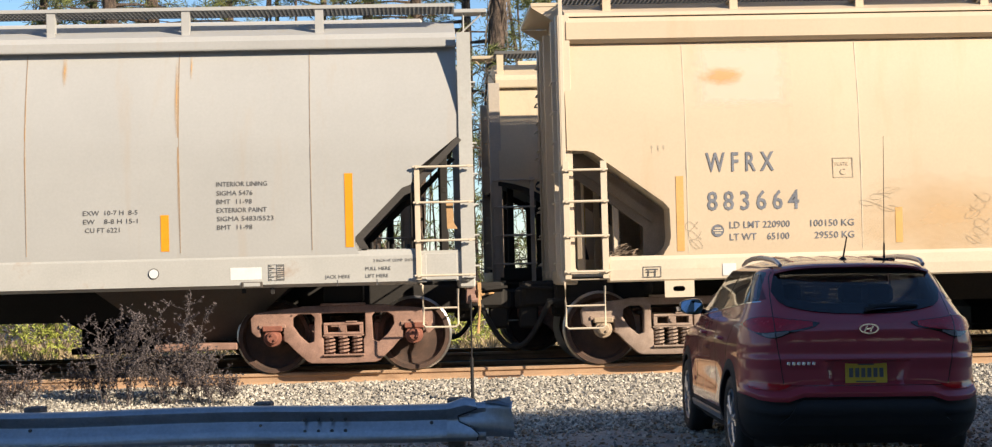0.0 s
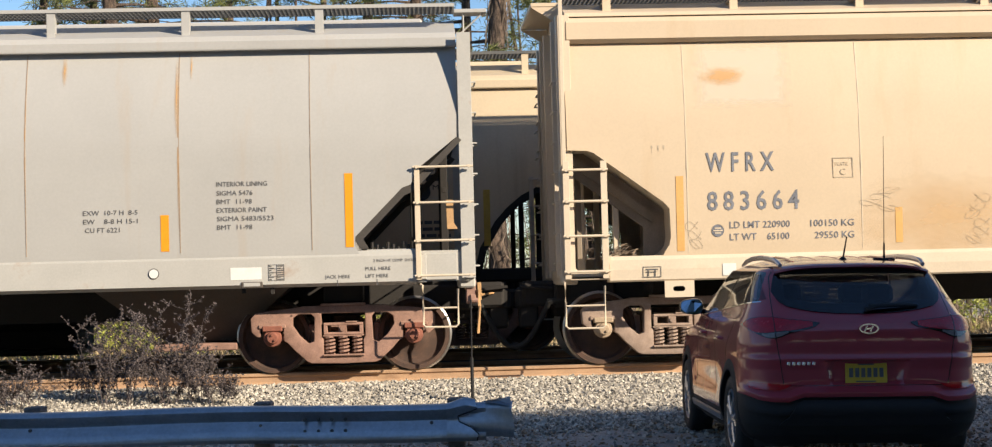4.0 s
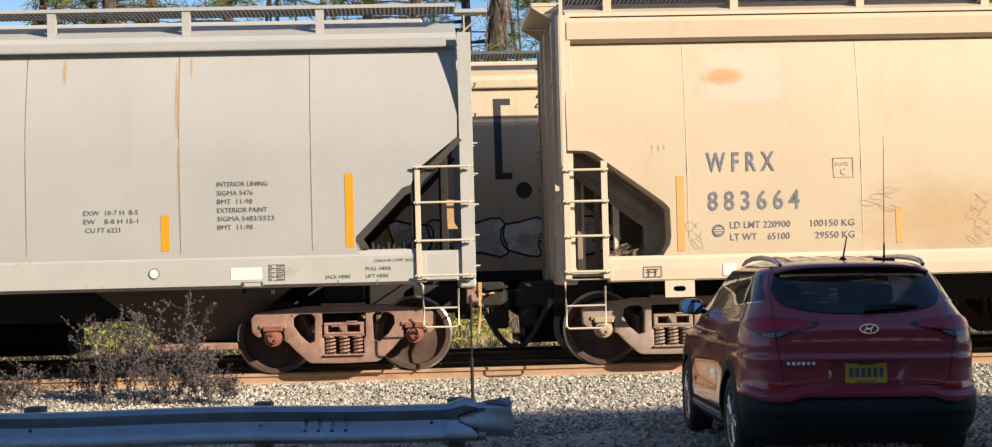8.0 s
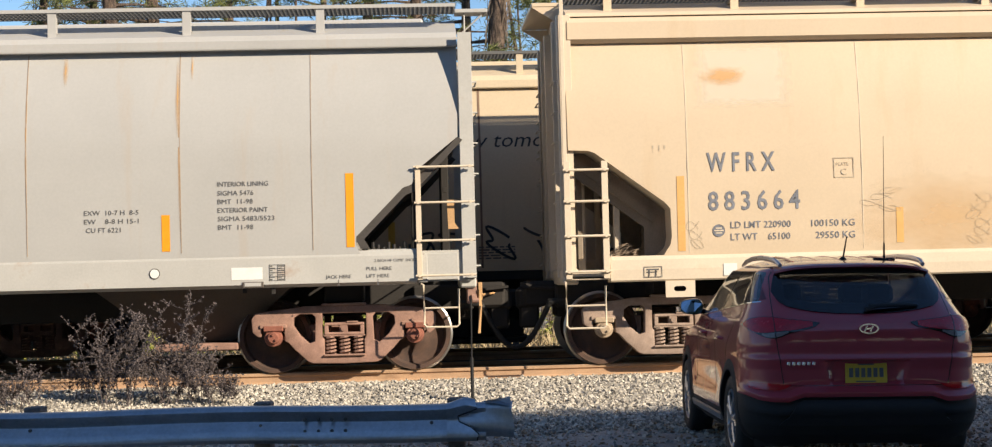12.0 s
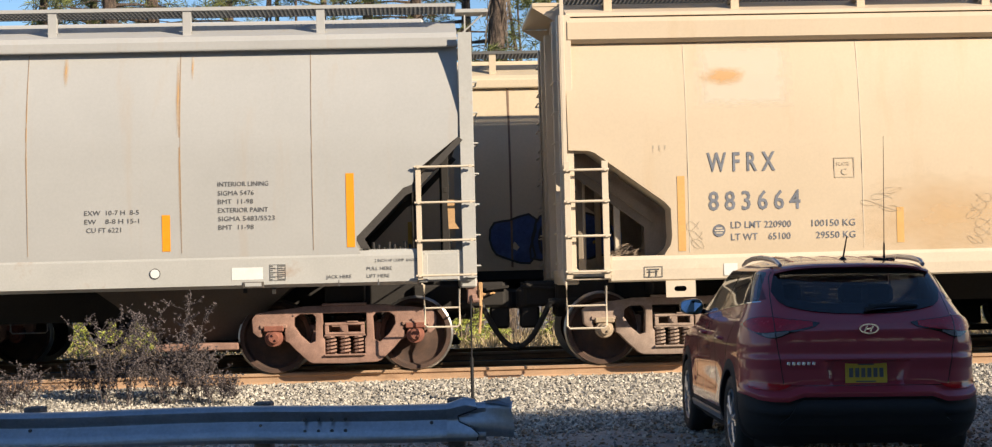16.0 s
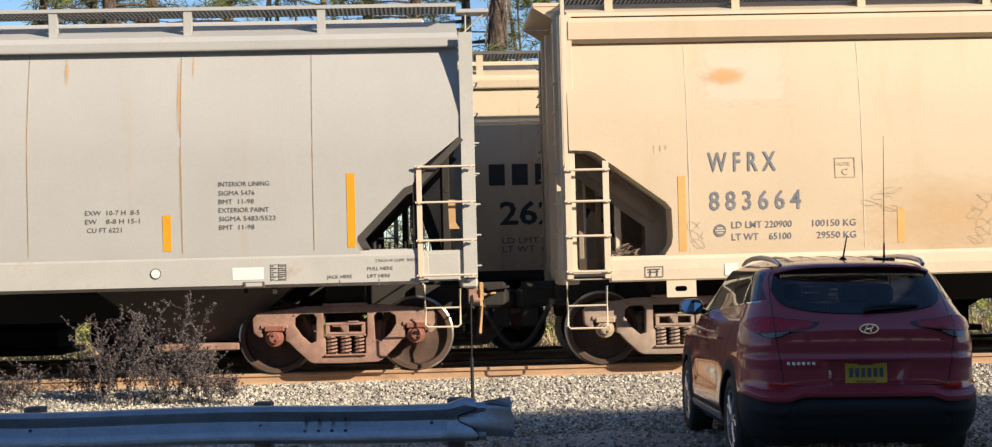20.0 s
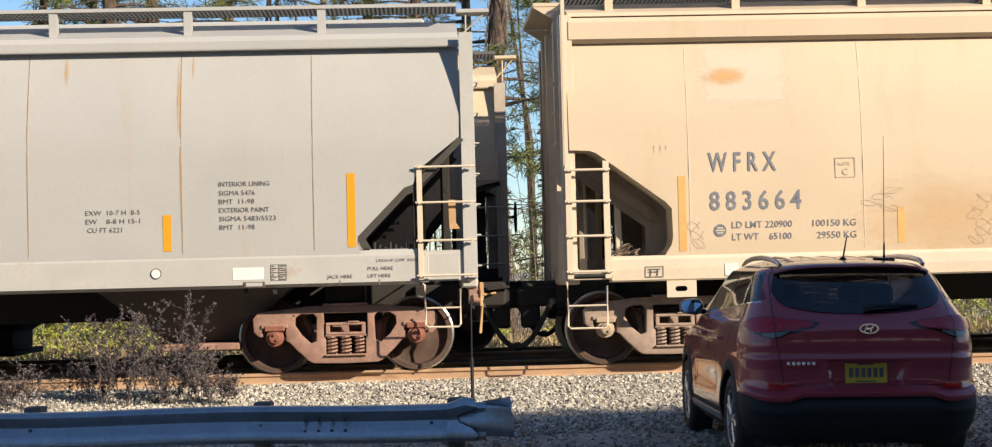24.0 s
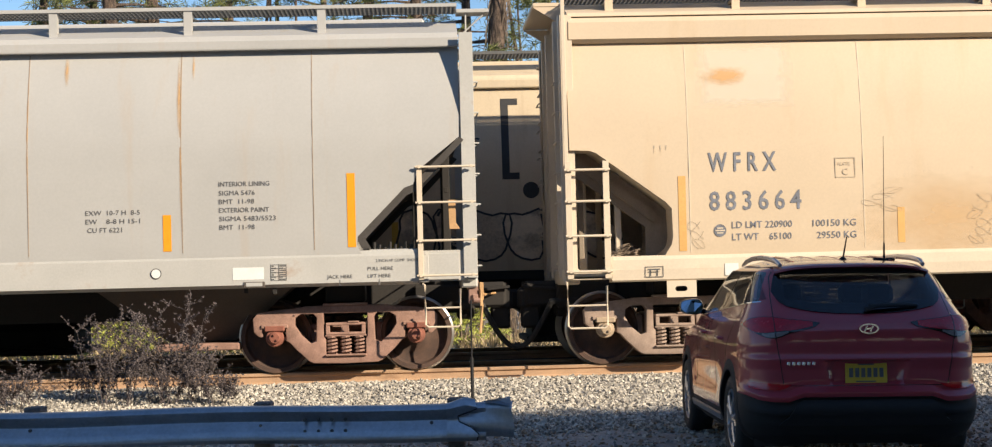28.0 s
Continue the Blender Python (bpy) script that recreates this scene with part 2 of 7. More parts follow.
def lathe(bm, profile, seg=28, axis="y"):
    """Turns a profile of (radius, along) round the y axis."""
    rings = []
    for r, h in profile:
        if r < 1e-6:
            rings.append([bm.verts.new((0, h, 0))])
        else:
            rings.append([bm.verts.new((r * math.cos(2 * math.pi * k / seg), h, r * math.sin(2 * math.pi * k / seg))) for k in range(seg)])
    for a, b in zip(rings, rings[1:]):
        for k in range(seg):
            l = (k + 1) % seg
            if len(a) == 1 and len(b) > 1:
                bm.faces.new((a[0], b[k], b[l]))
            elif len(b) == 1 and len(a) > 1:
                bm.faces.new((a[k], a[l], b[0]))
            elif len(a) > 1:
                bm.faces.new((a[k], a[l], b[l], b[k]))
    return bm


def arc(cx, cz, r, a0, a1, n=8):
    return [(cx + r * math.cos(radians(a0 + (a1 - a0) * i / n)), cz + r * math.sin(radians(a0 + (a1 - a0) * i / n))) for i in range(n + 1)]


TEXTS = {}


def text_mesh(words, width, height, italic=False, bold=0.0, spacing=1.0):
    """Flat letters facing -y, lower left corner at the origin, fitted to width and cap height."""
    key = (words, width, height, italic, bold, spacing)
    if key not in TEXTS:
        cu = bpy.data.curves.new("lettering", "FONT")
        cu.body, cu.size, cu.resolution_u, cu.offset = words, 1.0, 2, bold
        cu.space_character = spacing
        cu.shear = 0.25 if italic else 0.0
        ob = bpy.data.objects.new("lettering", cu)
        me = bpy.data.meshes.new_from_object(ob)
        bpy.data.objects.remove(ob)
        xs = [v.co.x for v in me.vertices]
        cap = 0.70
        x0, x1 = min(xs), max(xs)
        sx = width / (x1 - x0) if width else height / cap
        for v in me.vertices:
            v.co = ((v.co.x - x0) * sx, 0.0, v.co.y * height / cap)
        TEXTS[key] = me
    return TEXTS[key]


M["white_paint"] = surface("white_paint", (0.66, 0.64, 0.60), 0.5, vary=0.06, scale=1, grain=30, bump=0.05, stain=(0.3, 0.18, 0.1), stain_amount=0.5, stain_scale=(3, 3, .3))
M["pale_green"] = surface("pale_green", (0.42, 0.45, 0.30), 0.6, vary=0.15, scale=6, grain=40, bump=0)
for spray_name, spray_colour in (("mauve", (.30, .17, .24)), ("red", (.30, .09, .10)), ("navy", (.015, .035, .075)), ("white", (.55, .50, .44)), ("blue", (.04, .07, .20)), ("green", (.05, .16, .10)), ("black", (.03, .03, .035)), ("tan", (.44, .36, .26))):
    M["spray_" + spray_name] = surface("spray_" + spray_name, spray_colour, 0.5, vary=0.35, scale=2.5, grain=20, bump=0, stain=tuple(min(1, q * 1.9 + .05) for q in spray_colour), stain_amount=0.6, stain_scale=(1.5, 1.5, 2.2), stain_from=0.5, stain_to=0.6)


def island_material(name, dark, light, rough=0.85, bump=0.4):
    """Loose pieces, each with its own shade between two colours."""
    m = bpy.data.materials.new(name)
    m.use_nodes = True
    nt = m.node_tree
    b = nt.nodes["Principled BSDF"]
    g = nt.nodes.new("ShaderNodeNewGeometry")
    mix = nt.nodes.new("ShaderNodeMix")
    mix.data_type = "RGBA"
    mix.inputs["A"].default_value, mix.inputs["B"].default_value = (*dark, 1), (*light, 1)
    nt.links.new(g.outputs["Random Per Island"], mix.inputs["Factor"])
    tc = nt.nodes.new("ShaderNodeTexCoord")
    n = node(nt, "ShaderNodeTexNoise", Scale=40.0, Detail=4.0)
    nt.links.new(tc.outputs["Object"], n.inputs["Vector"])
    hue = nt.nodes.new("ShaderNodeHueSaturation")
    r = nt.nodes.new("ShaderNodeMapRange")
    r.inputs["To Min"].default_value, r.inputs["To Max"].default_value = 0.7, 1.3
    nt.links.new(n.outputs["Fac"], r.inputs["Value"])
    nt.links.new(r.outputs[0], hue.inputs["Value"])
    nt.links.new(mix.outputs["Result"], hue.inputs["Color"])
    nt.links.new(hue.outputs[0], b.inputs["Base Color"])
    b.inputs["Roughness"].default_value = rough
    if bump:
        bp = node(nt, "ShaderNodeBump", Strength=bump, Distance=0.006)
        nt.links.new(n.outputs["Fac"], bp.inputs["Height"])
        nt.links.new(bp.outputs[0], b.inputs["Normal"])
    return m


M["ballast"] = island_material("ballast", (0.17, 0.155, 0.135), (0.60, 0.55, 0.465))
M["litter"] = island_material("litter", (0.13, 0.08, 0.045), (0.36, 0.25, 0.15), bump=0)
M["needles"] = island_material("needles", (0.028, 0.045, 0.012), (0.20, 0.215, 0.06), 0.6, 0)
M["shrub"] = island_material("shrub", (0.16, 0.20, 0.03), (0.48, 0.50, 0.10), 0.6, 0)
M["straw"] = island_material("straw", (0.20, 0.14, 0.07), (0.50, 0.40, 0.24), 0.8, 0)
M["twigs"] = island_material("twigs", (0.10, 0.075, 0.055), (0.30, 0.23, 0.17), 0.9, 0)
M["weed"] = island_material("weed", (0.045, 0.038, 0.042), (0.16, 0.13, 0.125), 0.9, 0)
M["reflector_red"] = surface("reflector_red", (0.45, 0.008, 0.016), 0.2, vary=0.1, scale=25, grain=90, bump=0.05, coat=1.0)
# blue tint: the reflected sky is partly put into the mirror's own colour
M["mirror"] = surface("mirror", (0.26, 0.33, 0.42), 0.04, metal=1.0, vary=0.0, bump=0)


def soft_patch(name, color, core, edge, strength=0.8, square=False):
    """A worn coat that fades out unevenly towards its edge (object space, unit ellipse)."""
    m = bpy.data.materials.new(name)
    m.use_nodes = True
    nt = m.node_tree
    b = nt.nodes["Principled BSDF"]
    b.inputs["Base Color"].default_value = (*color, 1)
    b.inputs["Roughness"].default_value = 0.6
    tc = nt.nodes.new("ShaderNodeTexCoord")
    ln = nt.nodes.new("ShaderNodeVectorMath")
    ln.operation = "LENGTH"
    if square:
        # the larger of |u| and |v| in place of the radius
        ab = nt.nodes.new("ShaderNodeVectorMath")
        ab.operation = "ABSOLUTE"
        nt.links.new(tc.outputs["UV"], ab.inputs[0])
        xyz = nt.nodes.new("ShaderNodeSeparateXYZ")
        nt.links.new(ab.outputs["Vector"], xyz.inputs[0])
        big = nt.nodes.new("ShaderNodeMath")
        big.operation = "MAXIMUM"
        nt.links.new(xyz.outputs["X"], big.inputs[0])
        nt.links.new(xyz.outputs["Y"], big.inputs[1])
    else:
        nt.links.new(tc.outputs["UV"], ln.inputs[0])
    ns = node(nt, "ShaderNodeTexNoise", Scale=2.2, Detail=7.0, Roughness=0.7)
    nt.links.new(tc.outputs["UV"], ns.inputs["Vector"])
    add = node(nt, "ShaderNodeMath")
    add.operation = "MULTIPLY_ADD"
    add.inputs[1].default_value = 0.9
    nt.links.new(ns.outputs["Fac"], add.inputs[0])
    nt.links.new(big.outputs[0] if square else ln.outputs["Value"], add.inputs[2])
    if square:
        add.inputs[1].default_value = 0.42
    r = nt.nodes.new("ShaderNodeMapRange")
    r.inputs["From Min"].default_value, r.inputs["From Max"].default_value = core, edge
    r.inputs["To Min"].default_value, r.inputs["To Max"].default_value = strength, 0.0
    nt.links.new(add.outputs[0], r.inputs["Value"])
    nt.links.new(r.outputs[0], b.inputs["Alpha"])
    return m


M["pale_patch"] = soft_patch("pale_patch", (0.80, 0.73, 0.60), 0.90, 1.22, 0.50, True)
M["rust_scuff"] = soft_patch("rust_scuff", (0.74, 0.40, 0.13), 0.7, 1.2, 0.55)
M["rust_streak"] = soft_patch("rust_streak", (0.62, 0.36, 0.13), 0.35, 1.35, 0.75)
M["side_dirt"] = soft_patch("side_dirt", (0.72, 0.48, 0.24), 0.4, 1.25, 0.55)
M["seam_rust"] = surface("seam_rust", (0.20, 0.13, 0.09), 0.8, vary=0.3, scale=4, grain=40, bump=0.1)
M["seam_tan"] = surface("seam_tan", (0.32, 0.25, 0.19), 0.8, vary=0.3, scale=4, grain=40, bump=0.1)
# shade under the end slopes, put into a near-black colour
M["slope_shade"] = surface("slope_shade", (0.055, 0.048, 0.042), 0.75, vary=0.25, scale=3, grain=40, bump=0.1)
M["chalk"] = surface("chalk", (0.36, 0.30, 0.22), 0.7, vary=0.2, scale=9, grain=50, bump=0)
M["leaf_pile"] = island_material("leaf_pile", (0.28, 0.12, 0.07), (0.62, 0.44, 0.30), bump=0)
# ---- the plan ----
Y1, Y2 = 21.16, 25.45             # centre lines of the siding and the main track; z = 0 is the rail head
COUPLE_X = 1.30                   # where the two standing cars are coupled
GAUGE = 0.7525                    # half the distance between rail head centres


# ---- rolling stock ----
def lerp_table(rows, z):
    """Linear look-up of a table of (z, value)."""
    if z <= rows[0][0]:
        return rows[0][1]
    for (a, va), (b, vb) in zip(rows, rows[1:]):
        if z <= b:
            return va + (vb - va) * (z - a) / (b - a)
    return rows[-1][1]


def wheel_mesh():
    bm = bmesh.new()
    prof = [(0.0, -0.055), (0.085, -0.055), (0.10, -0.03), (0.14, 0.0), (0.26, 0.035), (0.375, 0.015), (0.385, -0.02), (0.40, -0.065), (0.452, -0.065),
            (0.457, -0.055), (0.463, 0.035), (0.486, 0.05), (0.486, 0.07), (0.40, 0.075), (0.38, 0.055), (0.14, 0.06), (0.10, 0.08), (0.0, 0.08)]
    lathe(bm, prof, 40)
    me = mesh_of(bm, "wheel", True)
    me.materials.append(M["wheel_rust"])
    me.materials.append(M["tread_steel"])
    for p in me.polygons:
        c = p.center
        if math.hypot(c.x, c.z) > 0.44:
            p.material_index = 1
    return me


WHEEL = wheel_mesh()


def mirrored(half):
    return half + [(-x, z) for x, z in reversed(half) if abs(x) > 1e-6]


def side_frame_mesh():
    bm = bmesh.new()
    outer = mirrored([(0, .845), (.50, .845), (.66, .82), (.90, .80), (1.10, .77), (1.16, .70), (1.15, .53), (1.08, .47), (1.04, .47), (1.03, .585), (.75, .585), (.745, .41),
                      (.70, .39), (.62, .30), (.46, .15), (.40, .125), (0, .115)])
    hole = [(.36, .70), (.40, .745), (.56, .745), (.63, .70), (.64, .60), (.56, .48), (.44, .375), (.37, .40)]
    mid = [(-.275, .75), (.275, .75), (.275, .46), (.25, .42), (.25, .225), (-.25, .225), (-.25, .42), (-.275, .46)]
    ring_plate(bm, outer, [hole, [(-x, z) for x, z in hole][::-1], mid], -0.09, 0.11)
    e = [x for x in bm.edges if len(x.link_faces) == 2 and x.calc_face_angle(0) > 0.6]
    bmesh.ops.bevel(bm, geom=e, offset=0.012, segments=2, affect="EDGES", profile=0.5)
    box(bm, (0, -0.03, .86), (.56, .17, .03), bevel=.008)
    box(bm, (0, -0.05, .222), (.52, .16, .025), bevel=.008)
    for s in (-1, 1):
        box(bm, (.89 * s, -0.02, .60), (.34, .19, .05), bevel=.01)
        box(bm, (.69 * s, -0.035, .50), (.10, .05, .20), (0, -24 * s, 0), bevel=.01)
    return mesh_of(bm, "side_frame", True)


def spring_mesh():
    bm = bmesh.new()
    pts = [(.058 * math.cos(a), -.04 + .058 * math.sin(a), .235 + .225 * i / 40) for i in range(41) for a in [i / 40 * 5 * 2 * math.pi]]
    pipe(bm, pts, .0155, 5)
    return mesh_of(bm, "spring", True)


def bearing_mesh():
    bm = bmesh.new()
    lathe(bm, [(0, -.14), (.06, -.14), (.075, -.125), (.078, -.09), (.105, -.085), (.115, -.06), (.115, .05), (0, .05)], 20)
    for k in range(3):
        a = radians(90 + 120 * k)
        rod(bm, (.042 * math.cos(a), -.165, .042 * math.sin(a)), (.042 * math.cos(a), -.13, .042 * math.sin(a)), .016, 6)
    box(bm, (0, -.03, .115), (.25, .16, .07), bevel=.012)
    return mesh_of(bm, "bearing", True)


def bolster_mesh():
    bm = bmesh.new()
    box(bm, (0, 0, .55), (.40, 1.72, .17), bevel=.03)
    box(bm, (0, 0, .70), (.36, .36, .16), bevel=.02)
    for s in (-1, 1):
        box(bm, (0, 1.02 * s, .612), (.50, .18, .034), bevel=.008)
        box(bm, (0, 1.02 * s, .492), (.50, .18, .034), bevel=.008)
        for x, w in ((-.225, .05), (-.01, .10), (.225, .05)):
            box(bm, (x, 1.02 * s, .552), (w, .17, .10), bevel=.006)
        rod(bm, (-.01, 1.10 * s, .552), (-.01, 1.125 * s, .552), .030, 8)
        box(bm, (.10, 1.09 * s, .636), (.14, .06, .02), bevel=.004)
        box(bm, (0, 1.0 * s, .467), (.52, .2, .022), bevel=.005)
    for s in (-1, 1):
        box(bm, (.42 * s, 0, .47), (.10, 1.56, .30), bevel=.02)
        box(bm, (.16 * s, 0, .36), (.05, 1.2, .22), bevel=.01)
    return mesh_of(bm, "bolster", True)


SIDE_FRAME, SPRING, BEARING, BOLSTER = side_frame_mesh(), spring_mesh(), bearing_mesh(), bolster_mesh()
DUSTY_FRAME, DUSTY_SPRING, DUSTY_BEARING, DUSTY_BOLSTER = side_frame_mesh(), spring_mesh(), bearing_mesh(), bolster_mesh()


def axle_mesh():
    bm = bmesh.new()
    rod(bm, (0, -.95, 0), (0, .95, 0), .08, 12)
    return mesh_of(bm, "wheelset", True)


AXLE = axle_mesh()


def add_truck(car, x, wheels, dusty=False):
    """A two-axle truck with cast side frames; its wheelsets go into the list wheels."""
    frame_me, spring_me, bearing_me, bolster_me = (DUSTY_FRAME, DUSTY_SPRING, DUSTY_BEARING, DUSTY_BOLSTER) if dusty else (SIDE_FRAME, SPRING, BEARING, BOLSTER)
    steel = "truck_dust" if dusty else "truck_rust"
    truck = put("truck", bolster_me, steel, car, pose(x, 0, 0))
    for s, rz in ((-1, 0), (1, 180)):
        put("side_frame", frame_me, steel, truck, pose(0, 1.0 * s, 0, 0, 0, rz), "dusty cast steel side frame" if dusty else "rusty cast steel side frame")
        for cx in (-.175, 0, .175):
            put("spring", spring_me, steel, truck, pose(cx, 1.0 * s, 0, 0, 0, rz), "rusty coil spring")
        for a in (-.889, .889):
            put("bearing", bearing_me, "lever_dust" if dusty else "hub_red", truck, pose(a, 1.02 * s, .457, 0, 0, rz), "dusty tan axle bearing cap" if dusty else "red-brown axle bearing cap")
    for a in (-.889, .889):
        ws = put("wheelset", AXLE, "under_steel", car, pose(x + a, 0, .457))
        for s, rz in ((-1, 0), (1, 180)):
            put("wheel", WHEEL, None, ws, pose(0, .76 * s, 0, 0, 0, rz), "rusty steel wheel with bright tread")
        wheels.append((ws, x + a))


def shell_mesh(levels, ends, widths, name, paint, slope):
    """A closed body from horizontal slices: half length and half width at each level."""
    bm = bmesh.new()
    rings = []
    for z in levels:
        a, w = lerp_table(ends, z), lerp_table(widths, z)
        xs = [-a + 2 * a * i / 8 for i in range(9)]
        rings.append([bm.verts.new((x, -w, z)) for x in xs] + [bm.verts.new((x, w, z)) for x in reversed(xs)])
    n = len(rings[0])
    for a, b in zip(rings, rings[1:]):
        for k in range(n):
            bm.faces.new((a[k], a[(k + 1) % n], b[(k + 1) % n], b[k]))
    for r in (rings[0][::-1], rings[-1]):
        for i in range(8):
            bm.faces.new((r[i], r[i + 1], r[16 - i], r[17 - i]))
    me = mesh_of(bm, name, True)
    me.materials.append(M[paint])
    me.materials.append(M[slope])
    # downward faces take the slope material; a dark one carries their shade
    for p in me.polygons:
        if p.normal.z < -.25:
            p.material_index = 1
    return me


def strip_on_side(bm, x, half, z0, z1, widths, lift, steps=10):
    """A thin upright strap that follows the side's curve."""
    prev = None
    for i in range(steps + 1):
        z = z0 + (z1 - z0) * i / steps
        y = -(lerp_table(widths, z) + lift)
        row = [bm.verts.new((x - half, y + lift + .002, z)), bm.verts.new((x - half, y, z)), bm.verts.new((x + half, y, z)), bm.verts.new((x + half, y + lift + .002, z))]
        if prev:
            for k in range(3):
                bm.faces.new((prev[k], prev[k + 1], row[k + 1], row[k]))
        prev = row
    return bm


def rect_decal(bm, x0, x1, z0, z1, widths, lift=.004):
    """A painted rectangle on the side, split so that it follows the curve."""
    n = max(1, int((z1 - z0) / .12))
    rows = []
    for i in range(n + 1):
        z = z0 + (z1 - z0) * i / n
        y = -(lerp_table(widths, z) + lift)
        rows.append((bm.verts.new((x0, y, z)), bm.verts.new((x1, y, z))))
    for a, b in zip(rows, rows[1:]):
        bm.faces.new((a[0], a[1], b[1], b[0]))
    return bm


def letters(name, words, x, z, width, height, car, widths, material, italic=False, bold=0.0, label="", spacing=1.0):
    y = -(lerp_table(widths, z + height / 2) + .006)
    dy = lerp_table(widths, z + height) - lerp_table(widths, z)
    lean = -math.degrees(math.atan2(dy, height))
    me = text_mesh(words, width, height, italic, bold, spacing).copy()
    me.materials.clear()
    lower = -(lerp_table(widths, z) + .006)
    return put(name, me, material, car, pose(x, lower, z, -lean), label)


GRATINGS = {}


def grating_mesh(length, wide, step=.055):
    """An open steel walkway of cross slats between two edge angles."""
    key = (round(length, 2), wide)
    if key not in GRATINGS:
        n = int(length / step)
        vs, fs = [], []

        def slab(x0, x1, y0, y1, z0, z1):
            k = len(vs)
            vs.extend([(x0, y0, z0), (x1, y0, z0), (x1, y1, z0), (x0, y1, z0), (x0, y0, z1), (x1, y0, z1), (x1, y1, z1), (x0, y1, z1)])
            fs.extend([(k, k + 3, k + 2, k + 1), (k + 4, k + 5, k + 6, k + 7), (k, k + 1, k + 5, k + 4), (k + 1, k + 2, k + 6, k + 5), (k + 2, k + 3, k + 7, k + 6), (k + 3, k, k + 4, k + 7)])
        for i in range(n):
            x = -length / 2 + (i + .5) * length / n
            slab(x - .010, x + .010, 0, wide, -.016, 0)
        for j in range(6):
            slab(-length / 2, length / 2, wide * j / 5 - .006, wide * j / 5 + .006, -.022, .002)
        me = bpy.data.meshes.new("running_board")
        me.from_pydata(vs, [], fs)
        GRATINGS[key] = me
    return GRATINGS[key]


def ladder(car, x0, x1, y, zs, z_low, z_high, material, rung_r=.014, stile=.03, inner=True, outer=True):
    """A side ladder: two flat stiles and round rungs, as a part with its rungs under it."""
    bm = bmesh.new()
    for x, on in ((x0, inner), (x1, outer)):
        if on:
            box(bm, (x, y, (z_low + z_high) / 2), (stile * 2.2, .012, z_high - z_low), bevel=.003)
            box(bm, (x + stile * .95, y + .03, (z_low + z_high) / 2), (.010, .06, z_high - z_low))
    lad = part("ladder", bm, material, car)
    bm = bmesh.new()
    rod(bm, (x0 - .05, 0, 0), (x1 + .05, 0, 0), rung_r, 8)
    for x in (x0, x1):
        rod(bm, (x, -.018, 0), (x, .01, 0), .022, 6)
    rung = mesh_of(bm, "rung", True)
    for z in zs:
        put("rung", rung, material, lad, pose(0, y - .03, z))
    return lad


def stirrup(car, x0, x1, y, z0, z1, z2, material):
    """A bent bar step under the sill."""
    bm = bmesh.new()
    pipe(bm, [(x0 - .03, y + .03, z2 + .02), (x0, y, z2), (x0, y, z1), (x0, y, z0 + .03), (x0 + .03, y, z0), (x1 - .03, y, z0), (x1, y, z0 + .03), (x1, y, z2 - .05)], .013, 6)
    pipe(bm, [(x0, y, z1), (x1, y, z1)], .012, 6)
    part("step", bm, material, car, smooth=True)


def coupler(car, x, s, z=.86):
    bm = bmesh.new()
    box(bm, (x - .35 * s, 0, z), (.75, .16, .18), bevel=.02)
    box(bm, (x + .05 * s, -.03, z), (.20, .34, .30), bevel=.05)
    box(bm, (x + .13 * s, .10, z), (.18, .12, .26), bevel=.04)
    box(bm, (x - .52 * s, 0, z), (.10, .62, .42), bevel=.02)
    rod(bm, (x + .05 * s, -.12, z - .24), (x + .05 * s, -.12, z + .22), .045, 8)
    box(bm, (x - .16 * s, -.02, z + .06), (.44, .46, .34), bevel=.04)
    box(bm, (x - .02 * s, -.10, z - .24), (.26, .16, .30), bevel=.03)
    rod(bm, (x - .36 * s, -.30, z + .12), (x + .10 * s, -.30, z + .16), .022, 6)
    part("coupler", bm, "under_steel", car, "dark steel knuckle coupler", smooth=True)
    bm = bmesh.new()
    pts = [(x - .27 * s + .44 * s * t, -.42 + .1 * t, z - .06 - .57 * math.sin(t * math.pi / 2)) for t in [i / 14 for i in range(15)]]
    pipe(bm, pts, .036, 8)
    rod(bm, (x - .62 * s, -.42, z - .02), (x - .25 * s, -.42, z - .05), .042, 8)
    rod(bm, pts[-1], (pts[-1][0] + .06 * s, pts[-1][1], pts[-1][2] + .02), .05, 8)
    part("air_hose", bm, "rubber", car, "black rubber brake hose", smooth=True)


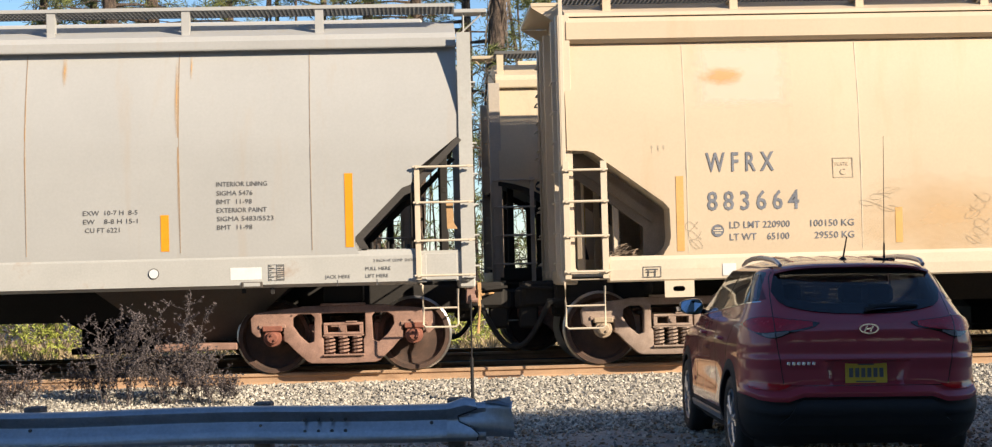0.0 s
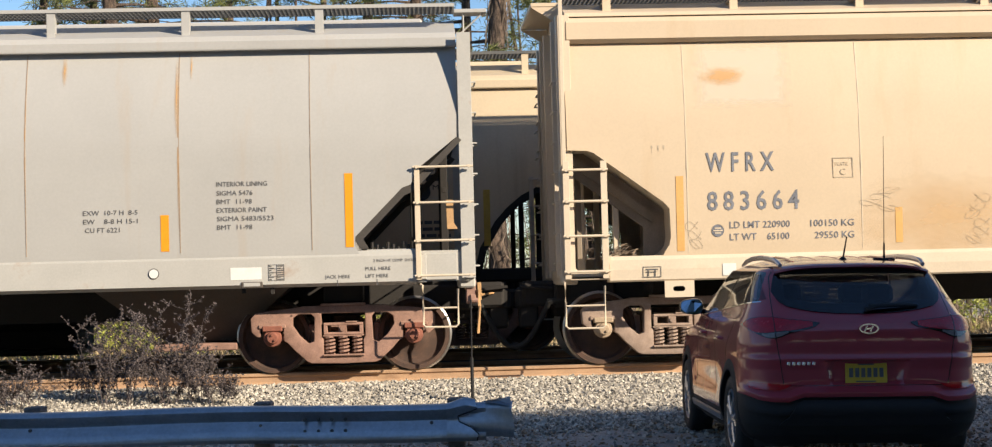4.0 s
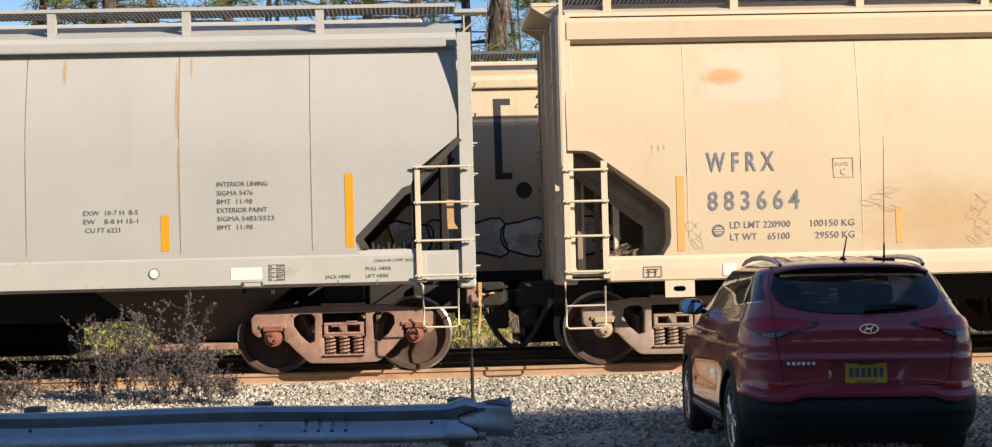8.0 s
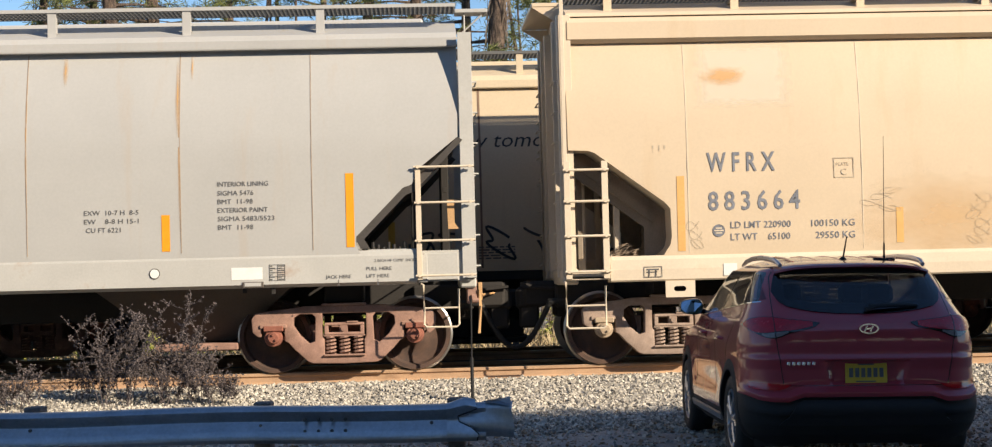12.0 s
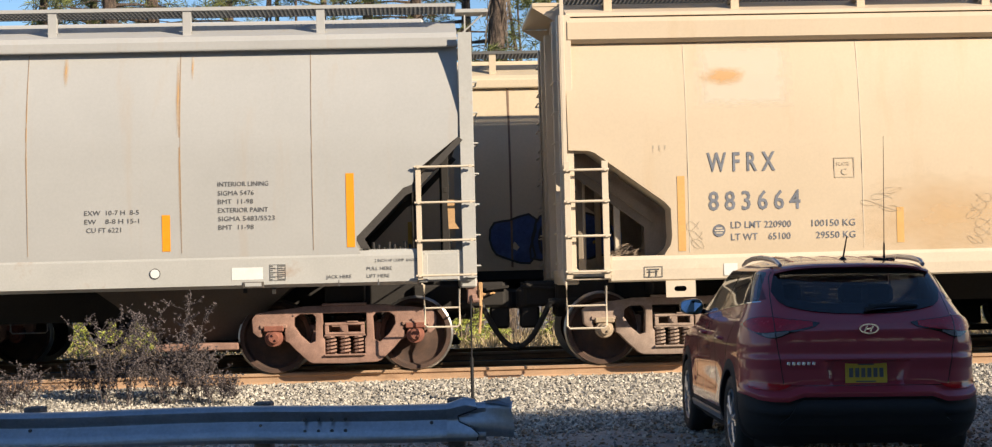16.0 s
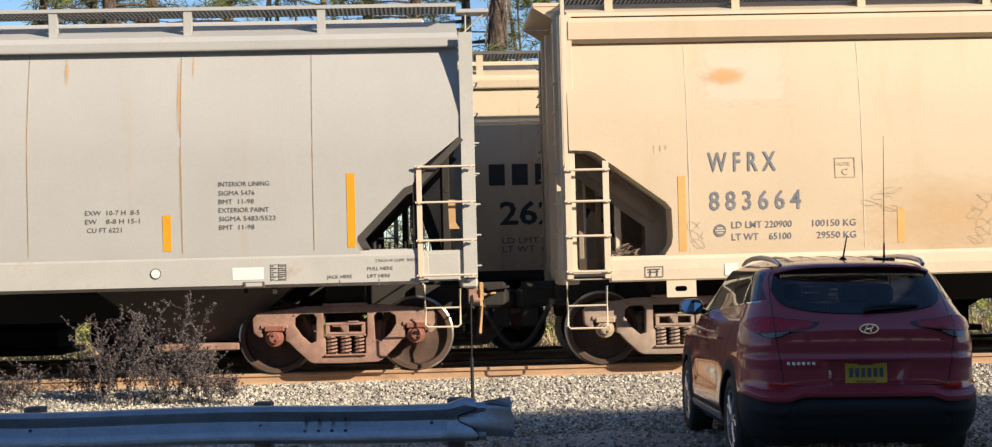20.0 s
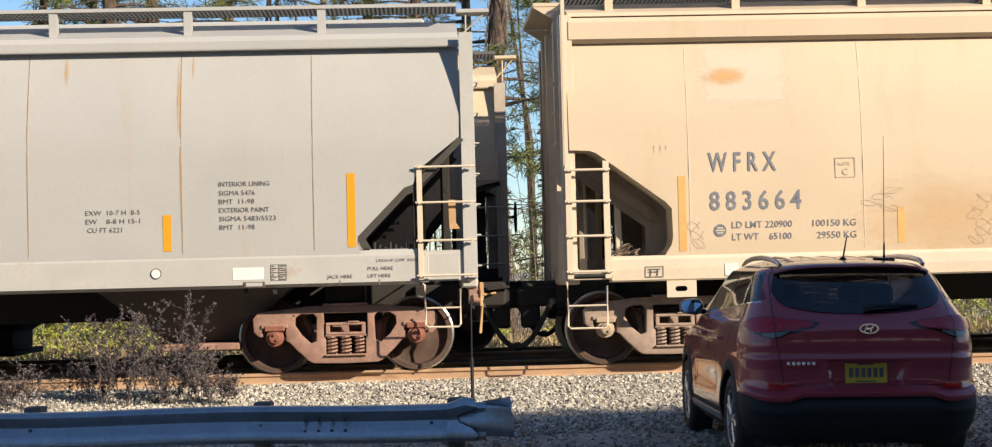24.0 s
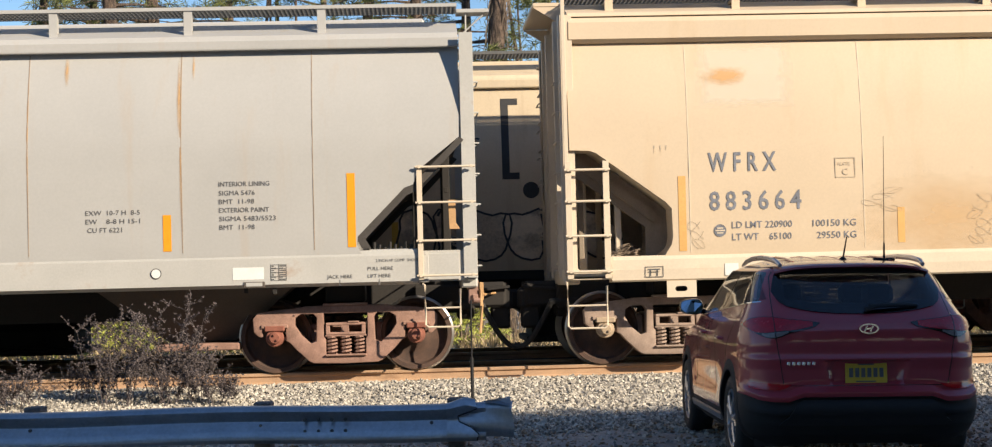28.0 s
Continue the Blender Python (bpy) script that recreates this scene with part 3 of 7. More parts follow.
def end_frame(car, a, s, mat, zt, wpost):
    """What stands at one end: corner posts, end sheet bracing, end sill, brake gear and an end ladder."""
    for side in (-1, 1):
        bm = bmesh.new()
        box(bm, (s * (a - .085), side * (wpost - .02), (1.15 + zt) / 2), (.17, .014, zt - 1.15), bevel=.003)
        box(bm, (s * (a - .006), side * (wpost - .08), (1.15 + zt) / 2), (.012, .13, zt - 1.15), bevel=.003)
        part("corner_post", bm, mat, car)
        bm = bmesh.new()
        pipe(bm, [(s * a, side * (wpost - .05), 0), (s * (a + .05), side * (wpost - .05), 0), (s * (a + .05), side * (wpost - .5), 0), (s * a, side * (wpost - .5), 0)], .011, 5)
        grab = mesh_of(bm, "grab_iron", True)
        for k in range(int((zt - 1.4) / .38)):
            put("grab_iron", grab, mat, car, pose(0, 0, 1.30 + .38 * k))
    bm = bmesh.new()
    box(bm, (s * (a - .10), 0, 1.13), (.20, 3.0, .20), bevel=.02)
    part("end_sill", bm, mat, car)
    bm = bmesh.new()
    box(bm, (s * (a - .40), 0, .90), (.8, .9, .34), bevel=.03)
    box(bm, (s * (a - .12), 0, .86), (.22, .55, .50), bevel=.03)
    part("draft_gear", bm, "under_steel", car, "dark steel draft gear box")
    bm = bmesh.new()
    for y in (-.55, .55):
        box(bm, (s * (a - .35), y, 2.0), (.10, .09, 1.6), bevel=.01)
    for y in (-1.05, 1.05):
        box(bm, (s * (a - .75), y, 1.85), (.08, .07, 1.3), bevel=.01)
    box(bm, (s * (a - .35), 0, 2.3), (.06, 1.2, .08), bevel=.01)
    part("end_brace", bm, mat if mat == "cream_trim" else "under_steel", car)


def chutes(car, xs, top_z, half_top, low_z, w, mat="chute_steel", half_low=.42, neck=0.0, taper=.46):
    """Pyramid bottoms with their outlet gates; neck: height of the upright part above the gate."""
    for x in xs:
        bm = bmesh.new()
        right = [(half_top, top_z), (half_low + .25, low_z + neck + .17), (half_low, low_z + neck), (half_low, low_z)] if neck else [(half_top, top_z), (half_low, low_z)]
        prism(bm, [(x - d, z) for d, z in right] + [(x + d, z) for d, z in reversed(right)], -w, w)
        for v in bm.verts:
            v.co.y *= 1 - (1 - taper) * min(1, (top_z - v.co.z) / (top_z - low_z - neck))
        c = part("chute", bm, mat, car, "steel discharge chute, under-car shade in its dark colour")
        bm = bmesh.new()
        box(bm, (x, 0, low_z - .06), (half_low * 2 + .2, 1.9, .09), bevel=.012)
        part("outlet_gate", bm, "truck_rust" if mat == "chute_steel" else mat, c)
        bm = bmesh.new()
        rod(bm, (x - .35, -w * .78, low_z - .05), (x + .35, -w * .78, low_z - .05), .03, 8)
        part("gate_shaft", bm, "truck_rust" if mat == "chute_steel" else mat, c)


def hopper_roof(car, a, zr, w_edge, w_board, z_board, mat, spacing, first, end_board, grate="grating", wedge=False, edge=None):
    """Sloped roof, trough hatch, walkways of grating on both edges with their brackets."""
    bm = bmesh.new()
    prism_x(bm, [(-w_edge, zr), (-w_edge + .03, zr + .05), (-.72, zr + .30), (.72, zr + .30), (w_edge - .03, zr + .05), (w_edge, zr)], -a, a)
    part("roof", bm, mat, car)
    bm = bmesh.new()
    box(bm, (0, 0, zr + .36), (2 * a - .8, .62, .12), bevel=.03)
    part("roof_hatch", bm, mat, car)
    for s in (-1, 1):
        rb = put("running_board", grating_mesh(2 * a, .62), grate, car, pose(0, -w_board if s < 0 else w_board - .62, z_board))
        bm = bmesh.new()
        box(bm, (0, s * (w_board + .006), z_board - .010), (2 * a, .012, .044))
        part("board_edge", bm, edge or mat, rb, at=rb.matrix_basis.inverted())
        n = int((2 * a) / spacing) + 1
        bm = bmesh.new()
        box(bm, (0, s * (w_board - .01), (z_board + zr + .08) / 2 - .01), (.105, .012, z_board - zr - .08), bevel=.003)
        box(bm, (.048, s * (w_board - .05), (z_board + zr + .08) / 2 + .02), (.010, .09, z_board - zr - .16))
        box(bm, (0, s * (w_board - .24), z_board - .055), (.05, .46, .035))
        br = mesh_of(bm, "bracket")
        for i in range(n):
            x = first + spacing * i
            if x < a:
                put("bracket", br, mat, car, pose(x, 0, 0))
    for s in (-1, 1):
        bm = bmesh.new()
        for y, depth in ((0, 1.9),) if wedge else ((-.84, .30),):
            box(bm, (s * (a + end_board / 2), y, z_board - .03), (end_board, depth, .05), bevel=.006)
        for y in (-.94, .94) if wedge else (-.94,):
            if wedge:
                prism(bm, [(s * a, z_board - .06), (s * (a + end_board), z_board - .06), (s * a, z_board - .30)], y - .01, y + .01)
            else:
                rod(bm, (s * (a + .12), y, z_board - .05), (s * (a + .12), y, zr), .012, 6)
                rod(bm, (s * (a + end_board - .04), y, z_board - .05), (s * (a - .02), y, zr + .02), .010, 6)
        part("end_platform", bm, mat, car)


def worn_patch(car, x, z, hx, hz, W, material, label, lift=.003):
    """A thin soft-edged coat on the side, with its own unit-ellipse coordinates for the fade."""
    n = 6
    verts, faces, uv = [], [], []
    for j in range(n + 1):
        for i in range(n + 1):
            u, v = -1 + 2 * i / n, -1 + 2 * j / n
            zz = z + v * hz
            verts.append((x + u * hx, -(lerp_table(W, zz) + lift), zz))
            uv.append((u, v))
    for j in range(n):
        for i in range(n):
            k = j * (n + 1) + i
            faces.append((k, k + 1, k + n + 2, k + n + 1))
    me = bpy.data.meshes.new("wear")
    me.from_pydata(verts, [], faces)
    lay = me.uv_layers.new(name="fade")
    for l in me.loops:
        lay.data[l.index].uv = uv[l.vertex_index]
    return put("wear", me, material, car, None, label)
# ---- the two standing cars ----
LEFT_W = [(1.3, 1.585), (1.6, 1.60), (2.5, 1.613), (2.9, 1.605), (3.2, 1.565), (3.5, 1.505), (3.8, 1.43), (4.05, 1.36)]


def left_car():
    car = thing("hopper_car", "pale grey four-bay covered hopper railcar standing on the siding", "railcar", "standing freight cars", pose(COUPLE_X - 9.8, Y1, 0))
    c = lambda x: x - (COUPLE_X - 9.8)
    ends = [(1.45, c(-.66)), (1.60, c(-.72)), (1.69, c(-.716)), (2.24, c(-.17)), (2.28, c(-.13)), (2.32, c(-.02)), (2.5, c(.05)), (2.90, c(.56)), (4.05, c(.58))]
    levels = [1.45, 1.60, 1.69, 1.9, 2.24, 2.28, 2.32, 2.5, 2.7, 2.9, 3.0, 3.2, 3.35, 3.5, 3.65, 3.8, 3.93, 4.05]
    put("body", shell_mesh(levels, ends, LEFT_W, "body", "grey_paint", "slope_shade"), None, car)
    for x in (-12.3, -10.4, -8.45, -6.55, -4.71, -2.85, -1.245):
        bm = bmesh.new()
        strip_on_side(bm, c(x), .005, 1.54, 4.03, LEFT_W, .005, 14)
        part("seam", bm, "seam_tan", car, "rust-edged weld seam")
    for s in (-1, 1):
        bm = bmesh.new()
        prism_x(bm, [(s * 1.36, 4.045), (s * 1.47, 4.045), (s * 1.475, 4.06), (s * 1.475, 4.155), (s * 1.46, 4.175), (s * 1.36, 4.175)], c(-17), c(.58))
        part("top_chord", bm, "grey_paint", car)
        bm = bmesh.new()
        prism_x(bm, [(s * 1.30, 1.09), (s * 1.52, 1.09), (s * 1.60, 1.13), (s * 1.60, 1.45), (s * 1.585, 1.515), (s * 1.56, 1.53), (s * 1.30, 1.53)], c(-17), c(.02))
        prism_x(bm, [(s * 1.30, 1.12), (s * 1.55, 1.12), (s * 1.55, 1.50), (s * 1.30, 1.50)], c(.02), c(.70))
        part("side_sill", bm, "grey_trim", car)
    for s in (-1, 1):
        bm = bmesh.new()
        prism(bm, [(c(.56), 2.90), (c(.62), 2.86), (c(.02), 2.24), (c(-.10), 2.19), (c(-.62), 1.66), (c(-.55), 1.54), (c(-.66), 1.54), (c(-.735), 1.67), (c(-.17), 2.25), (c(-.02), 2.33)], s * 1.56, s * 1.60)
        part("slope_flange", bm, "slope_shade", car, "flange along the end slope, shade in its dark colour")
    hopper_roof(car, c(.58), 4.175, 1.46, 1.32, 4.60, "grey_paint", 1.66, c(.54) - 1.66 * 11, .42)
    end_frame(car, c(.755), 1, "grey_trim", 4.20, 1.60)
    end_frame(car, c(.755), -1, "grey_trim", 4.20, 1.60)
    ladder(car, c(.055), c(.70), -1.63, [1.19, 1.62, 2.09, 2.53], 1.14, 2.55, "cream_trim", outer=False)
    bm = bmesh.new()
    box(bm, (c(.05), -1.575, 1.28), (.20, .02, .34), bevel=.005)
    box(bm, (c(.32), -1.56, 1.30), (.42, .02, .33), bevel=.005)
    part("gusset", bm, "grey_trim", car)
    stirrup(car, c(.10), c(.53), -1.60, .555, .79, 1.07, "cream_trim")
    bm = bmesh.new()
    prism(bm, [(c(.41), 2.12), (c(.50), 2.12), (c(.50), 1.84), (c(.55), 1.76), (c(.42), 1.76)], -1.58, -1.55)
    part("lever_plate", bm, "lever_tan", car, "tan painted lever plate")
    box_x = (c(-13.4), c(-8.75), c(-4.05))
    chutes(car, (c(-13.2), c(-8.2), c(-2.78)), 1.12, 1.25, .42, 1.15)
    bm = bmesh.new()
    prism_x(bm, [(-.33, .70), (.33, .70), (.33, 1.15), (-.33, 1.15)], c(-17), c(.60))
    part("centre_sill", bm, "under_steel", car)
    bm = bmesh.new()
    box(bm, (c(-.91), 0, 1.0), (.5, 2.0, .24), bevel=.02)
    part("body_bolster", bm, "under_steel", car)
    wheels = []
    add_truck(car, c(-.91), wheels)
    add_truck(car, -c(-.91), wheels)
    coupler(car, 9.62, 1)
    coupler(car, -9.62, -1)
    bm = bmesh.new()
    pipe(bm, [(c(.62), -1.42, 1.02), (c(.80), -1.42, .98), (c(.84), -1.40, .93), (c(.86), -.5, .93), (c(1.1), -.15, .95)], .013, 6)
    pipe(bm, [(c(.78), -1.46, 1.00), (c(.80), -1.47, .80), (c(.775), -1.47, .46)], [.016, .022, .018], 6)
    box(bm, (c(.80), -1.44, .98), (.05, .05, .22), bevel=.006)
    part("uncoupling_lever", bm, "lever_tan", car, "tan painted uncoupling lever", smooth=True)
    bm = bmesh.new()
    box(bm, (c(.70), -1.40, .98), (.13, .10, .30), bevel=.012)
    box(bm, (c(.72), -1.46, .90), (.07, .05, .09), bevel=.01)
    rod(bm, (c(.70), -1.48, .87), (c(.78), -1.48, .87), .03, 8)
    part("lever_bracket", bm, "truck_rust", car, "rusty lever bracket")
    # painted marks
    W = LEFT_W
    for words, x, z, wd in (("INTERIOR LINING", -2.40, 2.345, .62), ("SIGMA 5476", -2.40, 2.235, .44), ("BMT  11-98", -2.40, 2.13, .43), ("EXTERIOR PAINT", -2.40, 2.025, .61),
                            ("SIGMA 5483/5523", -2.40, 1.92, .69), ("BMT  11-98", -2.40, 1.815, .43)):
        letters("lettering", words, c(x), z, wd, .058, car, W, "grey_mark")
    for words, x, z, wd in (("EXW  10-7 H  8-5", -4.02, 2.025, .66), ("EW    8-8 H 15-1", -4.02, 1.92, .66), ("CU FT 6221", -4.00, 1.815, .42)):
        letters("lettering", words, c(x), z, wd, .058, car, W, "grey_mark")
    WS = [(0, 1.60), (5, 1.60)]
    for words, x, z, wd, h in (("2 INCH HF COMP  SHOES", -.50, 1.375, .52, .035), ("PULL HERE", -.60, 1.275, .31, .042), ("LIFT HERE", -.60, 1.185, .28, .042), ("JACK HERE", -1.10, 1.185, .31, .042)):
        letters("lettering", words, c(x), z, wd, h, car, WS, "grey_mark")
    bm = bmesh.new()
    for x in (-.46, -.945):
        rect_decal(bm, c(x) - .004, c(x) + .004, 1.10, 1.165, WS)
        rect_decal(bm, c(x) - .012, c(x) + .012, 1.095, 1.115, WS, .006)
    part("arrow_mark", bm, "grey_mark", car)
    bm = bmesh.new()
    rect_decal(bm, c(-.835), c(-.735), 1.565, 2.475, W, .005)
    part("reflector", bm, "orange_tape", car, "bright orange reflector strip")
    bm = bmesh.new()
    rect_decal(bm, c(-3.085), c(-2.985), 1.565, 2.01, W, .005)
    part("reflector", bm, "orange_tape", car, "short bright orange reflector strip")
    bm = bmesh.new()
    rect_decal(bm, c(-2.25), c(-1.87), 1.195, 1.345, WS)
    part("label_plate", bm, "white_mark", car, "blank white label")
    bm = bmesh.new()
    box(bm, (c(-1.99), -1.60, 1.13), (.26, .03, .075), bevel=.005)
    part("card_holder", bm, "chute_steel", car)
    bm = bmesh.new()
    box(bm, (c(-1.99), -1.618, 1.135), (.20, .006, .045))
    part("card", bm, "grey_trim", car)
    bm = bmesh.new()
    x0, z0 = c(-1.79), 1.175
    for k in range(2):
        rect_decal(bm, x0 + .10 * k, x0 + .10 * k + .006, z0, z0 + .20, WS)
    rect_decal(bm, x0 + .19, x0 + .196, z0, z0 + .20, WS)
    for k in range(5):
        rect_decal(bm, x0, x0 + .196, z0 + .048 * k, z0 + .048 * k + .006, WS)
    for k in range(14):
        u, v = (k % 2) * .1 + .012, (k // 2) * .027 + .012
        rect_decal(bm, x0 + u, x0 + u + .03 + .015 * (k * 7 % 4), z0 + v, z0 + v + .012, WS, .005)
    part("test_stencil", bm, "grey_mark", car, "small black test stencil grid")
    bm = bmesh.new()
    lathe(bm, [(.066, -.004), (.066, 0), (0, 0)], 24)
    for v in bm.verts:
        v.co = Vector((v.co.x + c(-3.18), v.co.y - 1.604, v.co.z + 1.295))
    d = part("round_badge", bm, "grey_mark", car, "round black and white inspection badge")
    bm = bmesh.new()
    lathe(bm, [(0, -.003), (.055, -.003), (.055, 0)], 24)
    for v in bm.verts:
        v.co = Vector((v.co.x + c(-3.18), v.co.y - 1.610, v.co.z + 1.295))
    part("badge_face", bm, "white_mark", d)
    # rust runs below the roof brackets
    for x, z0, z1, hw in ((-2.875, 2.9, 4.04, .035), (-2.86, 1.5, 3.9, .014), (-4.25, 3.6, 4.04, .04), (-2.70, 3.65, 4.04, .022), (-4.71, 2.0, 4.0, .013)):
        worn_patch(car, c(x), (z0 + z1) / 2, hw, (z1 - z0) / 2, LEFT_W, "rust_streak", "run of orange rust", .008)
    bm = bmesh.new()
    for x, h in ((c(-1.75), .10), (c(-2.1), .06)):
        box(bm, (x, -1.50, 1.06), (.05, .03, h), bevel=.004)
    for k in range(9):
        rod(bm, (c(-.58 + .065 * k), -1.50, 1.53), (c(-.58 + .065 * k), -1.50, 1.53 + .03 + .03 * (k * 5 % 3)), .022, 6)
    part("valve_gear", bm, "under_steel", car)
    return car, wheels


RIGHT_W = [(1.3, 1.56), (1.5, 1.575), (2.5, 1.60), (3.2, 1.575), (3.6, 1.53), (4.05, 1.455)]


def right_car():
    mid = COUPLE_X + 9.8
    car = thing("hopper_car", "cream covered hopper railcar with faded lettering standing on the siding", "railcar", "standing freight cars", pose(mid, Y1, 0))
    c = lambda x: x - mid
    e = lambda x: mid - x
    ends = [(1.30, e(3.06)), (1.41, e(3.12)), (1.50, e(3.18)), (1.60, e(3.20)), (1.95, e(3.19)), (2.03, e(3.12)), (2.66, e(2.26)), (2.69, e(2.18)), (2.70, e(1.93)), (4.05, e(1.92))]
    levels = [1.30, 1.41, 1.50, 1.60, 1.8, 1.95, 2.03, 2.3, 2.66, 2.69, 2.70, 2.9, 3.2, 3.4, 3.6, 3.8, 4.05]
    put("body", shell_mesh(levels, ends, RIGHT_W, "body", "cream_paint", "cream_trim"), None, car)
    for x in (3.42, 5.62, 7.85, 10.1):
        bm = bmesh.new()
        strip_on_side(bm, c(x), .006, 1.40, 4.03, RIGHT_W, .004, 10)
        part("seam", bm, "cream_trim", car, "painted weld seam")
    for s in (-1, 1):
        bm = bmesh.new()
        prism_x(bm, [(s * 1.40, 4.045), (s * 1.50, 4.045), (s * 1.56, 4.09), (s * 1.56, 4.30), (s * 1.53, 4.36), (s * 1.40, 4.38)], c(1.96), c(20.2))
        part("top_chord", bm, "cream_paint", car)
        bm = bmesh.new()
        prism_x(bm, [(s * 1.30, 1.05), (s * 1.585, 1.05), (s * 1.605, 1.07), (s * 1.61, 1.20), (s * 1.60, 1.32), (s * 1.56, 1.37), (s * 1.30, 1.37)], c(2.42), c(19.7))
        part("side_sill", bm, "cream_trim", car)
    # inner face of the end slope, its stiffeners and the box post, in shade-darkened brown
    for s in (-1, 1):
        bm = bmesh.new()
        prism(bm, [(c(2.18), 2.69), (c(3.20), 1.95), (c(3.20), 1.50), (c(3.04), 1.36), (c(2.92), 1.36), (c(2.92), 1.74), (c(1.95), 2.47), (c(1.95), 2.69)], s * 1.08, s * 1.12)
        part("slope_web", bm, "shaded_web", car, "end slope web in brown darkened for shade")
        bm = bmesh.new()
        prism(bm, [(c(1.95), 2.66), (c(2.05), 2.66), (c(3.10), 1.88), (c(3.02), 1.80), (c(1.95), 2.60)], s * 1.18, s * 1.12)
        part("slope_stiffener", bm, "shaded_web", car)
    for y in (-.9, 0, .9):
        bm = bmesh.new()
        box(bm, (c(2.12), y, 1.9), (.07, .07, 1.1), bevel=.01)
        part("slope_support", bm, "shaded_web", car)
    hopper_roof(car, e(1.95), 4.38, 1.53, 1.36, 4.665, "cream_paint", 1.62, -e(2.50), .38, wedge=True)
    end_frame(car, e(1.83), -1, "cream_trim", 4.40, 1.56)
    end_frame(car, e(1.83), 1, "cream_trim", 4.40, 1.56)
    for y in (-1.16, -.05, .62):
        bm = bmesh.new()
        box(bm, (c(1.862), y, 2.75), (.125, .012, 3.26), bevel=.003)
        box(bm, (c(1.805), y + .05, 2.75), (.012, .10, 3.26), bevel=.003)
        part("end_post", bm, "cream_trim", car)
    bm = bmesh.new()
    for y in (1.02, 1.46):
        box(bm, (c(1.865), y, 2.75), (.05, .014, 3.26), bevel=.003)
    lad = part("end_ladder", bm, "cream_trim", car)
    bm = bmesh.new()
    pipe(bm, [(c(1.86), 1.46, 0), (c(1.80), 1.46, 0), (c(1.80), 1.02, 0), (c(1.86), 1.02, 0)], .012, 6)
    rung = mesh_of(bm, "rung", True)
    for k in range(8):
        put("rung", rung, "cream_trim", lad, pose(0, 0, 1.32 + .40 * k))
    rnd = random.Random(15)
    bm = bmesh.new()
    for k in range(46):
        x, y, a, l = rnd.uniform(2.54, 2.80), rnd.uniform(-1.30, -1.02), rnd.uniform(-1.3, 1.3), rnd.uniform(.06, .13)
        z = 1.385 + .15 * rnd.random() * (1 - abs(x - 2.67) / .16)
        pipe(bm, [(c(x) - l * math.cos(a), y - .04, z - .2 * l), (c(x), y, z + .3 * l * math.sin(a) + .02), (c(x) + l * math.cos(a), y + .05, z + l * math.sin(a) * .7)], [.004, .005, .002], 4)
    part("twig_clump", bm, "twigs", car, "clump of dry twigs caught above the sill")
    ladder(car, c(1.90), c(2.37), -1.63, [1.19, 1.63, 2.06, 2.45], 1.10, 2.56, "cream_trim", rung_r=.016, stile=.036)
    bm = bmesh.new()
    box(bm, (c(1.885), -1.60, 3.6), (.05, .02, 2.1), bevel=.004)
    part("corner_rail", bm, "cream_trim", car)
    bm = bmesh.new()
    prism(bm, [(c(1.86), 1.10), (c(2.44), 1.10), (c(2.44), 1.40), (c(2.36), 1.24), (c(2.24), 1.18), (c(1.86), 1.18)], -1.60, -1.585)
    box(bm, (c(2.15), -1.57, 1.11), (.62, .06, .05), bevel=.008)
    part("gusset", bm, "cream_trim", car)
    stirrup(car, c(1.86), c(2.35), -1.60, .49, .77, 1.06, "cream_trim")
    chutes(car, (c(9.7), c(13.4), c(16.6)), 1.12, 1.5, .42, 1.42)
    bm = bmesh.new()
    prism_x(bm, [(-.33, .70), (.33, .70), (.33, 1.15), (-.33, 1.15)], c(2.0), c(20))
    part("centre_sill", bm, "under_steel", car)
    bm = bmesh.new()
    box(bm, (c(3.27), 0, 1.0), (.5, 2.0, .24), bevel=.02)
    part("body_bolster", bm, "under_steel", car)
    bm = bmesh.new()
    ring_plate(bm, [(c(3.10), .845), (c(3.47), .845), (c(3.47), 1.05), (c(3.10), 1.05)], [arc(c(3.235), .95, .032, 90, 270, 6) + arc(c(3.325), .95, .032, -90, 90, 6)], -1.60, -1.585)
    part("jacking_pad", bm, "cream_trim", car)
    wheels = []
    add_truck(car, c(3.27), wheels, True)
    add_truck(car, -c(3.27), wheels, True)
    coupler(car, -9.62, -1)
    coupler(car, 9.62, 1)
    W = RIGHT_W
    letters("lettering", "WFRX", c(3.66), 2.40, .86, .235, car, W, "worn_mark", bold=.016, spacing=1.65, label="faded dark blue stencilled letters")
    letters("lettering", "883664", c(3.665), 1.915, 1.16, .235, car, W, "worn_mark", bold=.014, spacing=1.45, label="faded dark blue stencilled numbers")
    for words, x, z, wd in (("LD LMT 220900", 3.94, 1.685, .76), ("LT WT    65100", 3.94, 1.535, .75), ("100150 KG", 4.96, 1.685, .55), ("29550 KG", 5.01, 1.535, .50)):
        letters("lettering", words, c(x), z, wd, .085, car, W, "worn_mark", bold=.003)
    letters("lettering", "PLATE", c(5.30), 2.44, .16, .045, car, W, "faint_mark")
    letters("lettering", "C", c(5.35), 2.32, .075, .085, car, W, "faint_mark")
    bm = bmesh.new()
    for x0, x1, z0, z1 in ((5.26, 5.52, 2.285, 2.297), (5.26, 5.52, 2.53, 2.542), (5.26, 5.272, 2.285, 2.542), (5.508, 5.52, 2.285, 2.542)):
        rect_decal(bm, c(x0), c(x1), z0, z1, W)
    part("plate_frame", bm, "faint_mark", car)
